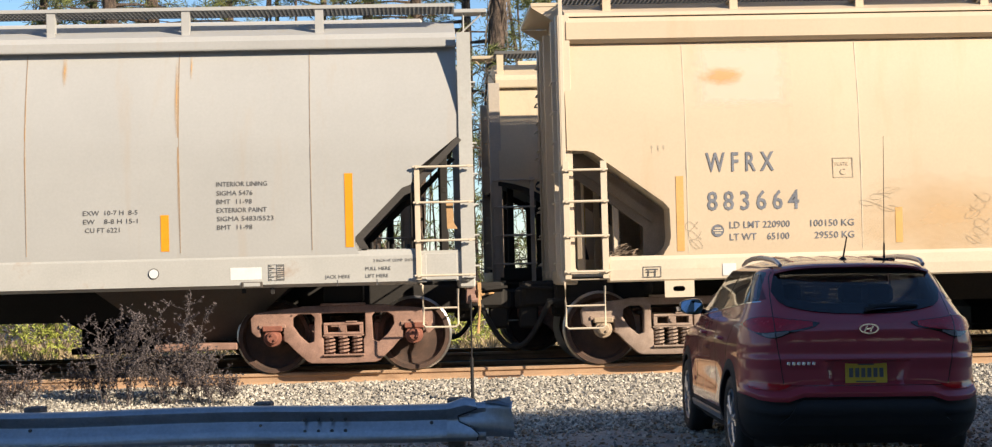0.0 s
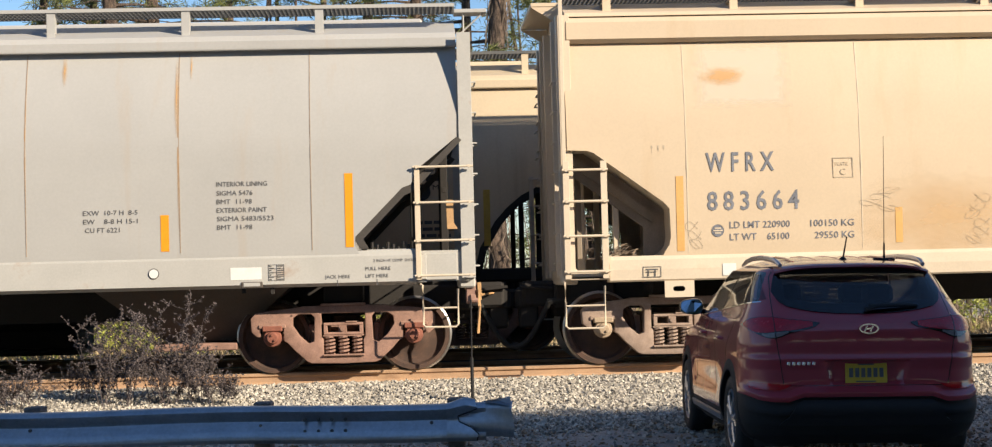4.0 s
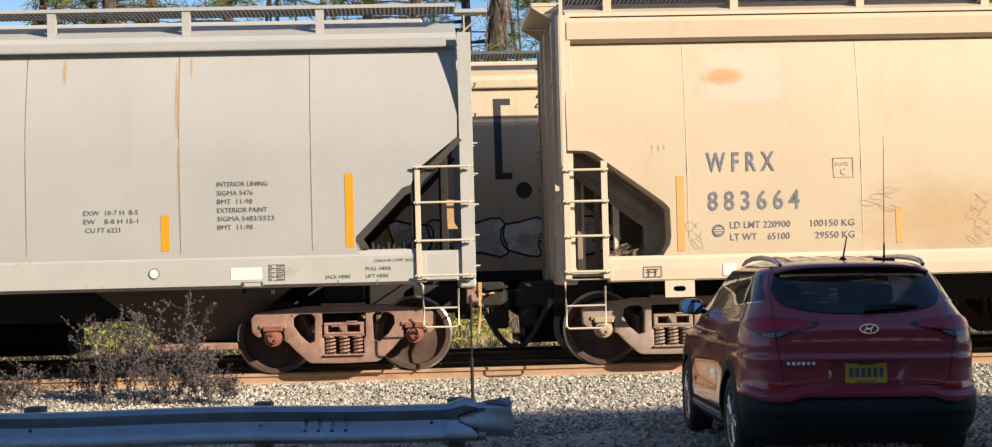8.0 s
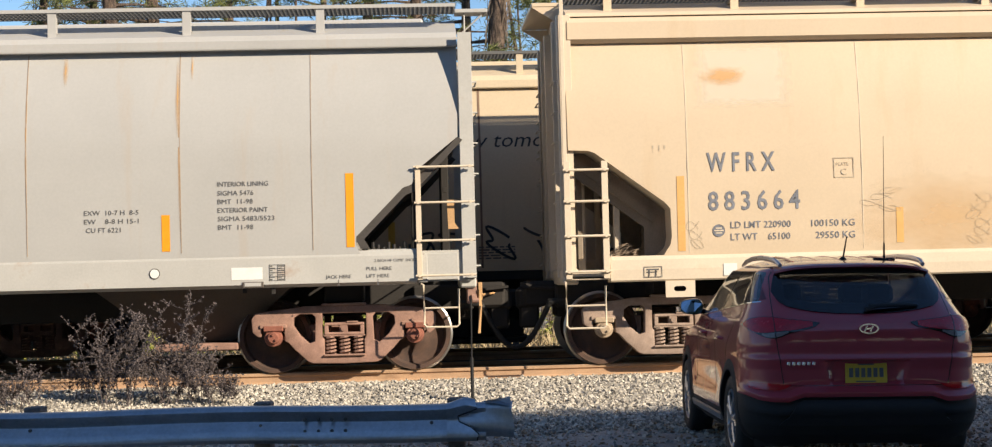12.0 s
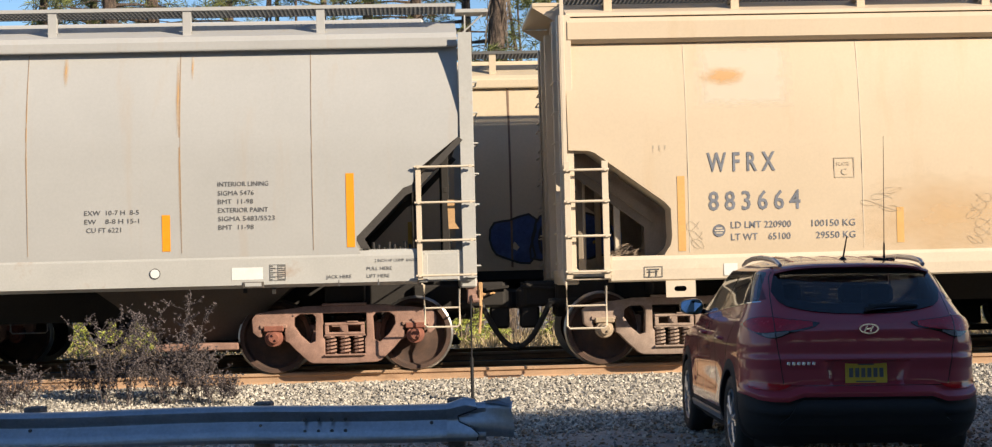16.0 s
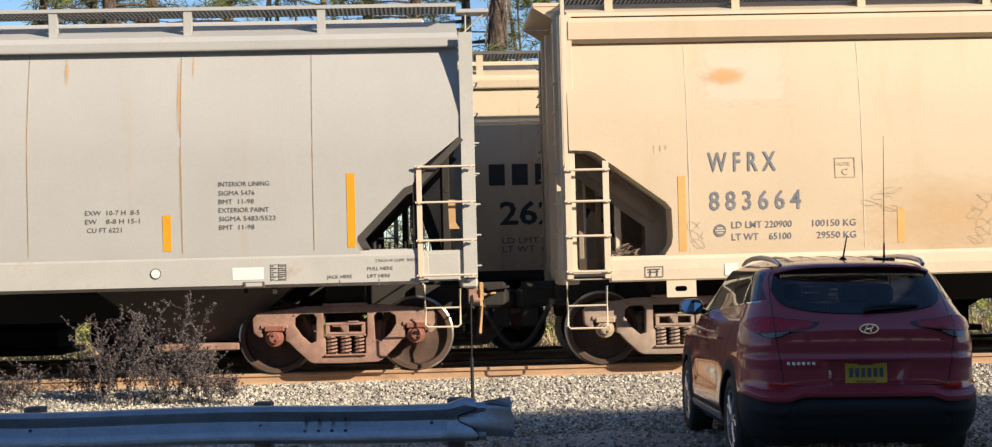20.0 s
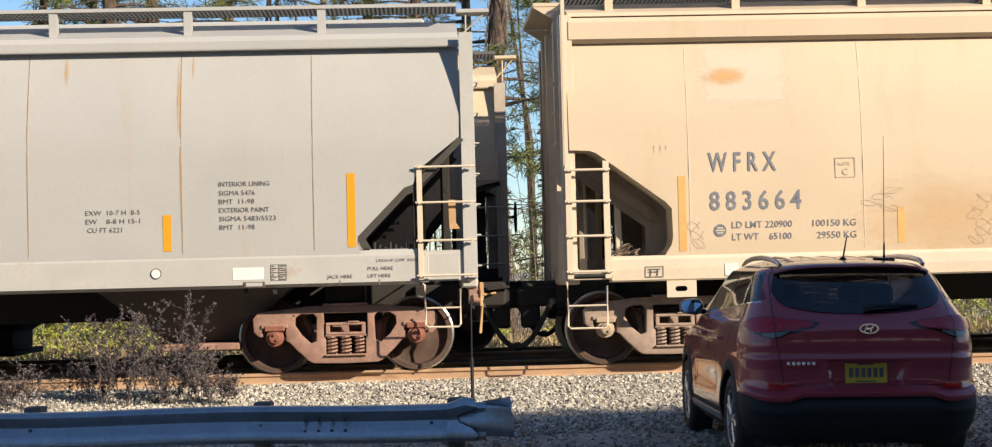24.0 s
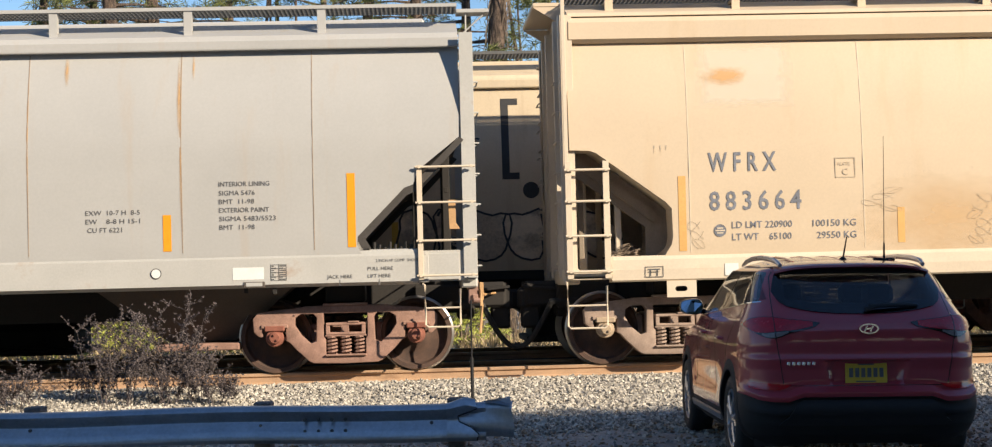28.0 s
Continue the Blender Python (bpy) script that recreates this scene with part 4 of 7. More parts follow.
    for x0, x1, z0, z1 in ((3.275, 3.37, 1.415, 2.35), (6.04, 6.13, 1.46, 1.90)):
        bm = bmesh.new()
        rect_decal(bm, c(x0), c(x1), z0, z1, W, .005)
        part("reflector", bm, "faded_tape", car, "faded yellow reflector strip")
    bm = bmesh.new()
    lathe(bm, [(.078, -.003), (.078, 0), (0, 0)], 24)
    for v in bm.verts:
        v.co = Vector((v.co.x + c(3.79), v.co.y - lerp_table(W, 1.66) - .003, v.co.z + 1.66))
    d = part("round_badge", bm, "worn_mark", car, "round dark badge with pale bars")
    bm = bmesh.new()
    for z, w in ((1.69, .04), (1.66, .06), (1.63, .04)):
        rect_decal(bm, c(3.79 - w), c(3.79 + w), z - .008, z + .008, W, .009)
    part("badge_face", bm, "cream_trim", d)
    WS = [(0, 1.612), (5, 1.612)]
    bm = bmesh.new()
    for x0, x1, z0, z1 in ((2.83, 3.06, 1.10, 1.108), (2.83, 3.06, 1.225, 1.233), (2.83, 2.838, 1.10, 1.233), (3.052, 3.06, 1.10, 1.233), (2.865, 3.02, 1.19, 1.205), (2.89, 2.905, 1.115, 1.19), (2.975, 2.99, 1.115, 1.19), (2.865, 3.0, 1.16, 1.17)):
        rect_decal(bm, c(x0), c(x1), z0, z1, WS)
    part("test_stencil", bm, "grey_mark", car, "small framed black stencil")
    bm = bmesh.new()
    rect_decal(bm, c(3.83), c(4.0), 1.10, 1.25, WS)
    part("label_plate", bm, "white_mark", car, "blank white label")
    # thin scrawls
    rnd = random.Random(9)
    for x0, x1, z0, z1, n in ((3.44, 3.60, 1.44, 1.78, 3), (5.72, 6.0, 1.85, 2.15, 4), (7.02, 7.22, 1.42, 2.05, 6)):
        for k in range(n):
            bm = bmesh.new()
            cx, cz = x0 + (x1 - x0) * rnd.random(), z0 + (z1 - z0) * (k + .5) / n
            pts = [(c(cx + .5 * (x1 - x0) * math.sin(a * 1.3 + k)), cz + .5 * (z1 - z0) / n * math.cos(a * 1.9 + 2 * k)) for a in [.35 * i for i in range(16)]]
            stroke(bm, pts, .0022, W, .006 + .0004 * k)
            part("scrawl", bm, "chalk", car, "thin dark chalk scrawl")
    bm = bmesh.new()
    for k, x in enumerate((2.98, 3.06, 3.13)):
        rect_decal(bm, c(x), c(x) + .018, 2.70 - .02 * (k % 2), 2.74, W)
        rect_decal(bm, c(x) + .006, c(x) + .010, 2.64 + .02 * k, 2.70, W, .005)
    part("paint_drip", bm, "faint_mark", car, "small dark paint drips")
    worn_patch(car, c(4.16), 3.615, .63, .43, W, "pale_patch", "pale scrubbed patch of paint")
    worn_patch(car, c(3.92), 3.60, .42, .17, W, "rust_scuff", "rusty scuff", .006)
    worn_patch(car, c(6.7), 1.75, 1.6, .75, W, "side_dirt", "faint orange dirt along the lower side")
    return car, wheels
# ---- the train on the main track ----
STD_W = [(1.2, 1.53), (1.6, 1.55), (2.9, 1.56), (4.05, 1.40)]
STD_LEN, GRAIN_LEN = 17.8, 19.2
STD_END = [(1.25, 2.10), (1.6, 2.02), (2.0, 1.78), (2.2, 1.60), (2.38, 1.38), (2.50, 1.15), (2.56, .95), (2.60, .74), (4.05, .72)]
GRAIN_END = [(1.25, 1.95), (1.8, 1.87), (2.2, 1.74), (2.5, 1.57), (2.75, 1.36), (2.92, 1.15), (3.02, .95), (3.06, .74), (4.05, .72)]
OPEN_END = [(1.25, 2.9), (1.8, 2.35), (3.4, .80), (3.45, .72), (4.05, .72)]


def notched(bm, x0, x1, z0, z1, W, cuts):
    """A solid block with notches: a grid of 6 x 6 cells, those in cuts left out."""
    for i in range(6):
        for j in range(6):
            if (i, j) not in cuts:
                rect_decal(bm, x0 + (x1 - x0) * i / 6, x0 + (x1 - x0) * (i + 1) / 6, z0 + (z1 - z0) * j / 6, z0 + (z1 - z0) * (j + 1) / 6, W)


def disc_decal(bm, x, z, r, W, lift=.004, r_in=0.0, seg=28, a0=0, a1=360):
    pts = []
    for k in range(seg + 1):
        a = radians(a0 + (a1 - a0) * k / seg)
        row = []
        for rr in [r_in + (r - r_in) * q / 3 for q in range(4)]:
            zz = z + rr * math.sin(a)
            row.append(bm.verts.new((x + rr * math.cos(a), -(lerp_table(W, zz) + lift), zz)))
        pts.append(row)
    for p, q in zip(pts, pts[1:]):
        for i in range(3):
            if r_in == 0 and i == 0:
                bm.faces.new((p[0], p[1], q[1]))
            else:
                bm.faces.new((p[i], p[i + 1], q[i + 1], q[i]))
    return bm


def base_car(name, label, length, ends, W, mat, trim, logo=None):
    """A covered hopper of the passing train, without lettering; x runs along the train from the car's middle."""
    car = thing(name, label, "railcar", "freight cars of the passing train")
    h = length / 2
    levels = sorted({z for z, _ in ends} | {1.4, 1.8, 2.0, 2.3, 2.45, 2.75, 2.9, 3.2, 3.6})
    put("body", shell_mesh(levels, [(z, h - d) for z, d in ends], W, "body", mat, "slope_shade"), None, car)
    for s in (-1, 1):
        bm = bmesh.new()
        prism_x(bm, [(s * 1.33, 4.03), (s * 1.46, 4.03), (s * 1.47, 4.045), (s * 1.47, 4.15), (s * 1.45, 4.18), (s * 1.33, 4.18)], -h + .72, h - .72)
        part("top_chord", bm, mat, car)
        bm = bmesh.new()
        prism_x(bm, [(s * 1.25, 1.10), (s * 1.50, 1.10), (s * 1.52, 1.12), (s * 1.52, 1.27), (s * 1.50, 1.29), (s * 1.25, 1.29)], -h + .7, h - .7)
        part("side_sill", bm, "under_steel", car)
    n = max(4, round((length - 2) / 2.55))
    for i in range(1, n):
        bm = bmesh.new()
        strip_on_side(bm, -h + 1.0 + (length - 2.0) * i / n, .016, 1.30, 4.02, W, .006, 10)
        part("seam", bm, "seam_rust", car, "rust-stained weld seam")
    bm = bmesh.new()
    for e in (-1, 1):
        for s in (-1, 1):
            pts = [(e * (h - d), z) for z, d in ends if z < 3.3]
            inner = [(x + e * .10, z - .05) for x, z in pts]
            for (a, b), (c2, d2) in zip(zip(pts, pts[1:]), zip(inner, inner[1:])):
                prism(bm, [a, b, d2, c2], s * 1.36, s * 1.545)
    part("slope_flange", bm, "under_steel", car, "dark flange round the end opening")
    hopper_roof(car, h - .72, 4.18, 1.45, 1.34, 4.60, mat, 1.75, -h + .80, .34, edge="grating")
    for e in (-1, 1):
        end_frame(car, h - .60, e, trim, 4.10, 1.55)
        x0, x1 = sorted((e * (h - 1.22), e * (h - .68)))
        ladder(car, x0, x1, -1.575, [1.35, 1.78, 2.21, 2.62], 1.05, 2.66, trim)
        stirrup(car, x0, x1, -1.55, .50, .78, 1.08, trim)
    wheels = []
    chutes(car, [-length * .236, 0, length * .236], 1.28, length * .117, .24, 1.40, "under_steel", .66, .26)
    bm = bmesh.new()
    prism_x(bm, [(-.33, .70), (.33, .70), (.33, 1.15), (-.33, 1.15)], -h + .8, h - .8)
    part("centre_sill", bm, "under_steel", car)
    add_truck(car, h - 2.15, wheels)
    add_truck(car, -h + 2.15, wheels)
    coupler(car, h - .18, 1)
    coupler(car, -h + .18, -1)
    bm = bmesh.new()
    lathe(bm, [(.24, -.012), (.26, 0), (.24, .012), (.22, 0), (.24, -.012)], 24)
    for k in range(5):
        a = radians(72 * k)
        box(bm, (.11 * math.cos(a), 0, .11 * math.sin(a)), (.22, .015, .03), (0, -72 * k, 0))
    rod(bm, (0, 0, 0), (0, .2, 0), .025, 8)
    part("brake_wheel", bm, "under_steel", car, at=pose(h - .42, -.45, 2.1, 0, 0, 90))
    return car, wheels


def bars(bm, x, z, rows, W, height=.04, gap=.03, seed=1):
    """Rows of small unreadable lettering as plain bars."""
    r = random.Random(seed)
    for i, width in enumerate(rows):
        u = 0
        while u < width:
            w = min(.05 + .12 * r.random(), width - u)
            rect_decal(bm, x + u, x + u + w, z - i * (height + gap), z - i * (height + gap) + height, W, .005)
            u += w + .025


def mark_std(car, number, W=STD_W):
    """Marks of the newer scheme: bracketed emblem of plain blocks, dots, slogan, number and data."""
    o = -STD_LEN / 2 - .15
    for rects in (((12.14, 12.255, 2.63, 3.87), (12.255, 12.40, 2.63, 2.73), (12.255, 12.40, 3.77, 3.87)), ((15.285, 15.40, 2.63, 3.87), (15.14, 15.285, 2.63, 2.73), (15.14, 15.285, 3.77, 3.87))):
        bm = bmesh.new()
        for x0, x1, z0, z1 in rects:
            rect_decal(bm, o + x0, o + x1, z0, z1, W)
        part("bracket_mark", bm, "black_mark", car, "black square bracket mark")
    bm = bmesh.new()
    disc_decal(bm, o + 13.25, 3.25, .345, W, r_in=.165, a0=38, a1=322)
    notched(bm, o + 13.60, o + 14.14, 2.90, 3.60, W, {(0, 2), (5, 3), (1, 1), (4, 4), (2, 1), (3, 4), (0, 0), (5, 5)})
    notched(bm, o + 14.20, o + 14.80, 2.90, 3.60, W, {(2, 0), (3, 0), (2, 5), (3, 5), (0, 2), (0, 3), (5, 2), (5, 3)})
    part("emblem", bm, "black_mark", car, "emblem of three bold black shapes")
    for x in (12.57, 12.93, 14.72, 15.08):
        bm = bmesh.new()
        disc_decal(bm, o + x, 2.46, .125, W)
        part("dot_mark", bm, "black_mark", car, "black dot")
    letters("lettering", "How tomorrow moves", o + 8.45, 3.125, 3.36, .232, car, W, "black_mark", italic=True, label="black slanted slogan")
    letters("lettering", "TM", o + 15.15, 2.50, .18, .075, car, W, "black_mark")
    for k in range(4):
        bm = bmesh.new()
        rect_decal(bm, o + 2.68 + .27 * k, o + 2.68 + .27 * k + .19, 2.64, 2.96, W)
        part("mark_bar", bm, "black_mark", car, "black bar of the owner's mark")
    letters("lettering", number, o + 2.68, 2.07, 1.30, .34, car, W, "black_mark", bold=.012, label="black car number")
    letters("lettering", "LD LMT 222800", o + 2.68, 1.70, .95, .085, car, W, "grey_mark")
    letters("lettering", "LT WT  63200", o + 2.68, 1.57, .90, .085, car, W, "grey_mark")
    bm = bmesh.new()
    for x0, x1, z0, z1 in ((4.65, 4.92, 2.42, 2.432), (4.65, 4.92, 2.678, 2.69), (4.65, 4.662, 2.42, 2.69), (4.908, 4.92, 2.42, 2.69)):
        rect_decal(bm, o + x0, o + x1, z0, z1, W)
    part("plate_frame", bm, "grey_mark", car)
    letters("lettering", "C", o + 4.74, 2.45, .08, .10, car, W, "grey_mark")
    bm = bmesh.new()
    bars(bm, o + 15.0, 1.98, [.7, .62, .5], W, .05, .05, 3)
    bars(bm, o + 9.0, 1.60, [.55, .55, .55, .4, .5], W, .022, .02, 4)
    bars(bm, o + 11.2, 1.75, [.5, .45, .5, .4, .5], W, .022, .02, 5)
    part("data_bars", bm, "grey_mark", car)
    bm = bmesh.new()
    rect_decal(bm, o + 13.56, o + 14.02, 1.64, 1.92, W)
    box_ = part("sign_frame", bm, "white_mark", car)
    bm = bmesh.new()
    for k in range(2):
        rect_decal(bm, o + 13.585 + .215 * k, o + 13.785 + .21 * k, 1.665, 1.895, W, .007)
    part("sign_panel", bm, "black_mark", box_)
    for i, x in enumerate((2.12, 4.9, 7.69, 10.5, 13.2, 16.05)):
        bm = bmesh.new()
        rect_decal(bm, o + x - .05, o + x + .05, 1.63, 2.48 if i in (0, 5) else 2.02, W)
        part("reflector", bm, "yellow_tape", car, "dull yellow reflector strip")


def mark_grain(car, number, W=STD_W, emblem=True):
    """Marks of the older scheme: bold blocks with a bar, a round emblem, number and data."""
    o = -GRAIN_LEN / 2 + .07
    if emblem:
        bm = bmesh.new()
        disc_decal(bm, o + 13.42, 3.20, .31, W, r_in=.14, a0=38, a1=322)
        notched(bm, o + 13.76, o + 14.28, 2.90, 3.50, W, {(0, 2), (5, 3), (1, 1), (4, 4), (2, 1), (3, 4)})
        notched(bm, o + 14.32, o + 14.90, 2.90, 3.50, W, {(2, 0), (3, 0), (2, 5), (3, 5), (0, 2), (0, 3), (5, 2), (5, 3)})
        rect_decal(bm, o + 13.10, o + 14.92, 2.72, 2.84, W)
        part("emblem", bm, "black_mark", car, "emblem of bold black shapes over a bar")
        bm = bmesh.new()
        disc_decal(bm, o + 10.3, 2.74, .70, W, .004, .36)
        ring = part("round_emblem", bm, "black_mark", car, "round black emblem with pale wheat leaves")
        bm = bmesh.new()
        for k in range(16):
            a = 20 + k * 21
            if k % 6 != 5:
                disc_decal(bm, o + 10.3, 2.74, .60, W, .007, .48, 4, a, a + 11)
        for k, (x0, z0, x1, z1) in enumerate(((9.75, 2.95, 10.4, 2.65), (9.70, 2.86, 10.35, 2.58), (9.85, 3.06, 10.4, 2.72), (10.1, 2.45, 10.42, 2.66))):
            n = Vector((z1 - z0, -(x1 - x0))).normalized() * .035
            vs = [bm.verts.new((o + x, -(lerp_table(W, z) + .009), z)) for x, z in ((x0, z0), ((x0 + x1) / 2 + n.x, (z0 + z1) / 2 + n.y), (x1, z1), ((x0 + x1) / 2 - n.x, (z0 + z1) / 2 - n.y))]
            bm.faces.new(vs)
        part("emblem_leaves", bm, "pale_green", ring)
    for k in range(4):
        bm = bmesh.new()
        rect_decal(bm, o + 2.57 + .35 * k, o + 2.57 + .35 * k + .24, 2.54, 2.86, W)
        part("mark_bar", bm, "black_mark", car, "black bar of the owner's mark")
    letters("lettering", number, o + 2.72, 1.95, 1.72, .34, car, W, "black_mark", bold=.02, label="bold black car number")
    letters("lettering", "LD LMT 221900", o + 2.75, 1.66, 1.1, .09, car, W, "grey_mark")
    letters("lettering", "LT WT  64100", o + 2.75, 1.53, 1.0, .09, car, W, "grey_mark")
    bm = bmesh.new()
    for x0, x1, z0, z1 in ((6.75, 7.25, 2.42, 2.432), (6.75, 7.25, 2.708, 2.72), (6.75, 6.762, 2.42, 2.72), (7.238, 7.25, 2.42, 2.72)):
        rect_decal(bm, o + x0, o + x1, z0, z1, W)
    bars(bm, o + 6.82, 2.60, [.3, .36], W, .06, .05, 9)
    bars(bm, o + 15.4, 2.05, [.7, .62, .66], W, .05, .05, 10)
    part("plate_frame", bm, "grey_mark", car)
    for x in (1.56, GRAIN_LEN - 1.9):
        bm = bmesh.new()
        rect_decal(bm, o + x, o + x + .32, 2.90, 3.20, W, .006)
        part("square_placard", bm, "yellow_tape", car, "dull yellow square placard")


def stroke(bm, pts, r, W, lift):
    """A flat spray stroke along points of the side."""
    left, right = [], []
    for i, (x, z) in enumerate(pts):
        x0, z0 = pts[max(i - 1, 0)]
        x1, z1 = pts[min(i + 1, len(pts) - 1)]
        d = math.hypot(x1 - x0, z1 - z0) or 1
        nx, nz = -(z1 - z0) / d * r, (x1 - x0) / d * r
        left.append(bm.verts.new((x + nx, -(lerp_table(W, z) + lift), z + nz)))
        right.append(bm.verts.new((x - nx, -(lerp_table(W, z) + lift), z - nz)))
    for i in range(len(pts) - 1):
        bm.faces.new((left[i], left[i + 1], right[i + 1], right[i]))


def graffiti(car, length, d0, d1, z0, z1, fill, seed, W=STD_W, line="black_mark", r=.02):
    """Spray-painted loops; with fill, puffy coloured shapes under a dark outline."""
    rnd = random.Random(seed)
    o = -length / 2
    n = max(1, int((d1 - d0) / .55))
    top = None
    edges = []
    if fill:
        bm = bmesh.new()
        for i in range(n):
            cx, cz = o + d0 + (i + .5) * (d1 - d0) / n, (z0 + z1) / 2
            rx, rz = .62 * (d1 - d0) / n, (z1 - z0) / 2
            k0 = rnd.random() * 6
            ring = []
            edge = []
            for k in range(18):
                a = 2 * math.pi * k / 18
                q = .86 + .14 * math.sin(3 * a + k0)
                z = cz + rz * q * max(-1, min(1, 1.25 * math.sin(a)))
                x = cx + rx * q * max(-1, min(1, 1.25 * math.cos(a)))
                ring.append(bm.verts.new((x, -(lerp_table(W, z) + .005 + .0006 * i), z)))
                edge.append((x, z))
            bm.faces.new(ring)
            edges.append(edge + edge[:1])
        top = part("graffiti", bm, fill, car, "spray-painted graffiti in puffy shapes")
    bm = bmesh.new()
    for i, edge in enumerate(edges):
        stroke(bm, edge, r * .8, W, .0065 + .0006 * i)
    for i in range(0 if not fill else 1, n, 1 if not fill else 3):
        cx, cz = o + d0 + (i + .5) * (d1 - d0) / n, (z0 + z1) / 2
        rx, rz = .42 * (d1 - d0) / n, (z1 - z0) * .46
        p1, p2, f1, f2 = rnd.random() * 6, rnd.random() * 6, rnd.choice((1, 2, 2)), rnd.choice((1, 2, 3))
        pts = []
        for k in range(29):
            a = 2 * math.pi * (.08 + .84 * k / 28)
            z = cz + rz * (.75 * math.sin(a + p1 * .2) + .25 * math.sin(f2 * a + p2))
            pts.append((cx + rx * (.8 * math.cos(f1 * a * .5 + p1) + .35 * math.sin(f2 * a + p1)), z))
        stroke(bm, pts, r, W, .008 + .0005 * (i % 4))
    part("graffiti_line" if top else "graffiti", bm, line, top or car, "" if top else "black spray-painted tag")


def s_of_t(t):
    """Metres that the train has gone by t: a steady run that quickens slightly."""
    return 14.281 * t + 0.00679 * t * t - 0.8813


# kind, number, graffiti (from, to, low, high, fill), the head of the train first
TRAIN = [
    ("std", "261730", [(1.2, 2.6, 2.3, 2.9, None)]),
    ("grain", "262189", [(11.4, 16.6, 1.45, 2.25, "spray_mauve"), (5.0, 9.3, 1.45, 2.35, "spray_red"), (16.4, 17.1, 1.6, 2.3, None)]),
    ("std", "262438", [(13.2, 15.4, 1.4, 2.2, None), (10.4, 13.0, 1.4, 2.1, None), (5.6, 8.3, 1.45, 2.05, None)]),
    ("std", "261902", []),
    ("std", "262551", [(6, 8, 1.45, 2.0, None)]),
    ("std", "261629", [(11.6, 14.2, 1.4, 2.35, None), (8.2, 9.8, 1.45, 2.1, None), (1.3, 2.1, 2.5, 2.9, None), (5.2, 6.4, 1.45, 1.9, None)]),
    ("std", "262671", [(7.0, 12.0, 1.45, 2.15, "spray_navy")]),
    ("std", "262690", [(10.4, 14.4, 1.45, 2.05, "spray_white"), (4.8, 7.4, 1.4, 1.9, None), (2.2, 3.0, 2.2, 2.7, None)]),
    ("std", "262135", [(7.0, 8.4, 1.45, 2.05, None), (3.2, 4.6, 1.6, 1.9, None)]),
    ("grain", "265483", [(15.0, 16.4, 1.9, 2.5, None), (10.0, 14.6, 1.45, 1.95, None), (3.8, 6.6, 1.4, 1.95, None)]),
    ("std", "262097", [(7.6, 11.4, 1.4, 1.95, None)]),
    ("grain", "265310", []),
    ("std", "261938", [(6.2, 8.6, 1.4, 2.05, None), (4.9, 5.8, 1.7, 2.05, None)]),
    ("std", "262616", [(9.2, 11.2, 1.65, 2.15, None), (6.0, 8.4, 1.35, 2.1, "spray_blue")]),
    ("std", "262802", [(9.5, 11.0, 1.45, 1.75, None), (13.9, 14.5, 1.5, 2.1, None)]),
    ("std", "261518", [(12.4, 14.6, 1.6, 2.3, None)]),
    ("grain", "262173", [(6.6, 14.4, 1.4, 2.2, "spray_green"), (16.2, 17.4, 1.5, 1.9, None), (4.4, 5.0, 1.6, 2.2, None)]),
    ("std", "262127", [(8.9, 10.4, 1.4, 1.9, None)]),
    ("open", "", [(3.0, 5.0, 1.5, 2.0, None)]),
    ("plain", "265455", [(5.8, 9.2, 1.45, 1.95, None)]),
    ("std", "261267", [(6.6, 11.8, 1.4, 1.8, "black_mark")]),
    ("std", "262707", [(5.6, 9.4, 1.4, 2.05, "spray_black")]),
    ("std", "261601", [(4.9, 6.0, 1.7, 2.1, None), (7.4, 8.6, 1.5, 2.05, None)]),
    ("std", "262344", [(10.4, 14.8, 1.4, 2.2, "spray_tan")]),
    ("std", "261886", []),
]
GAP_X = 1.463                    # x on the passing side seen in the gap between the standing cars, at the train's near side


def passing_train():
    """Builds the train, one pattern of each kind copied, and returns [(car, x of its middle at t = 0, wheelsets)]."""
    std, std_wheels = base_car("hopper_car", "grey-tan covered hopper railcar rolling past with black lettering", STD_LEN, STD_END, STD_W, "tan_paint", "tan_trim")
    grain, grain_wheels = base_car("hopper_car", "grey-tan covered hopper railcar with arched end openings rolling past", GRAIN_LEN, GRAIN_END, STD_W, "tan_paint", "tan_trim")
    out = []
    x = GAP_X                    # rear coupling of the first car, where the run is 0
    for i, (kind, number, sprays) in enumerate(TRAIN):
        if kind == "std":
            length, src, sw = STD_LEN, std, std_wheels
        elif kind == "open":
            length, src, sw = STD_LEN, None, None
        else:
            length, src, sw = GRAIN_LEN, grain, grain_wheels
        if src is None:
            car, ws = base_car("hopper_car", "off-white covered hopper railcar with open sloped ends rolling past", length, OPEN_END, STD_W, "white_paint", "tan_trim")
        else:
            car = copy_thing(src, Matrix())
            ws = [(k, k.matrix_basis.translation.x) for k in car.children if k.name.startswith("wheelset")]
        if kind == "std":
            mark_std(car, number)
        elif kind != "open":
            mark_grain(car, number, emblem=kind == "grain")
        for j, (d0, d1, z0, z1, fill) in enumerate(sprays):
            graffiti(car, length, d0, d1, z0, z1, fill, 100 * i + j)
        if i == 0:
            mid = x + length / 2
        else:
            mid = x - length / 2
            x -= length
        out.append((car, mid, ws))
    for src in (std, grain):
        for o in (*src.children_recursive, src):
            bpy.data.objects.remove(o)
    return out
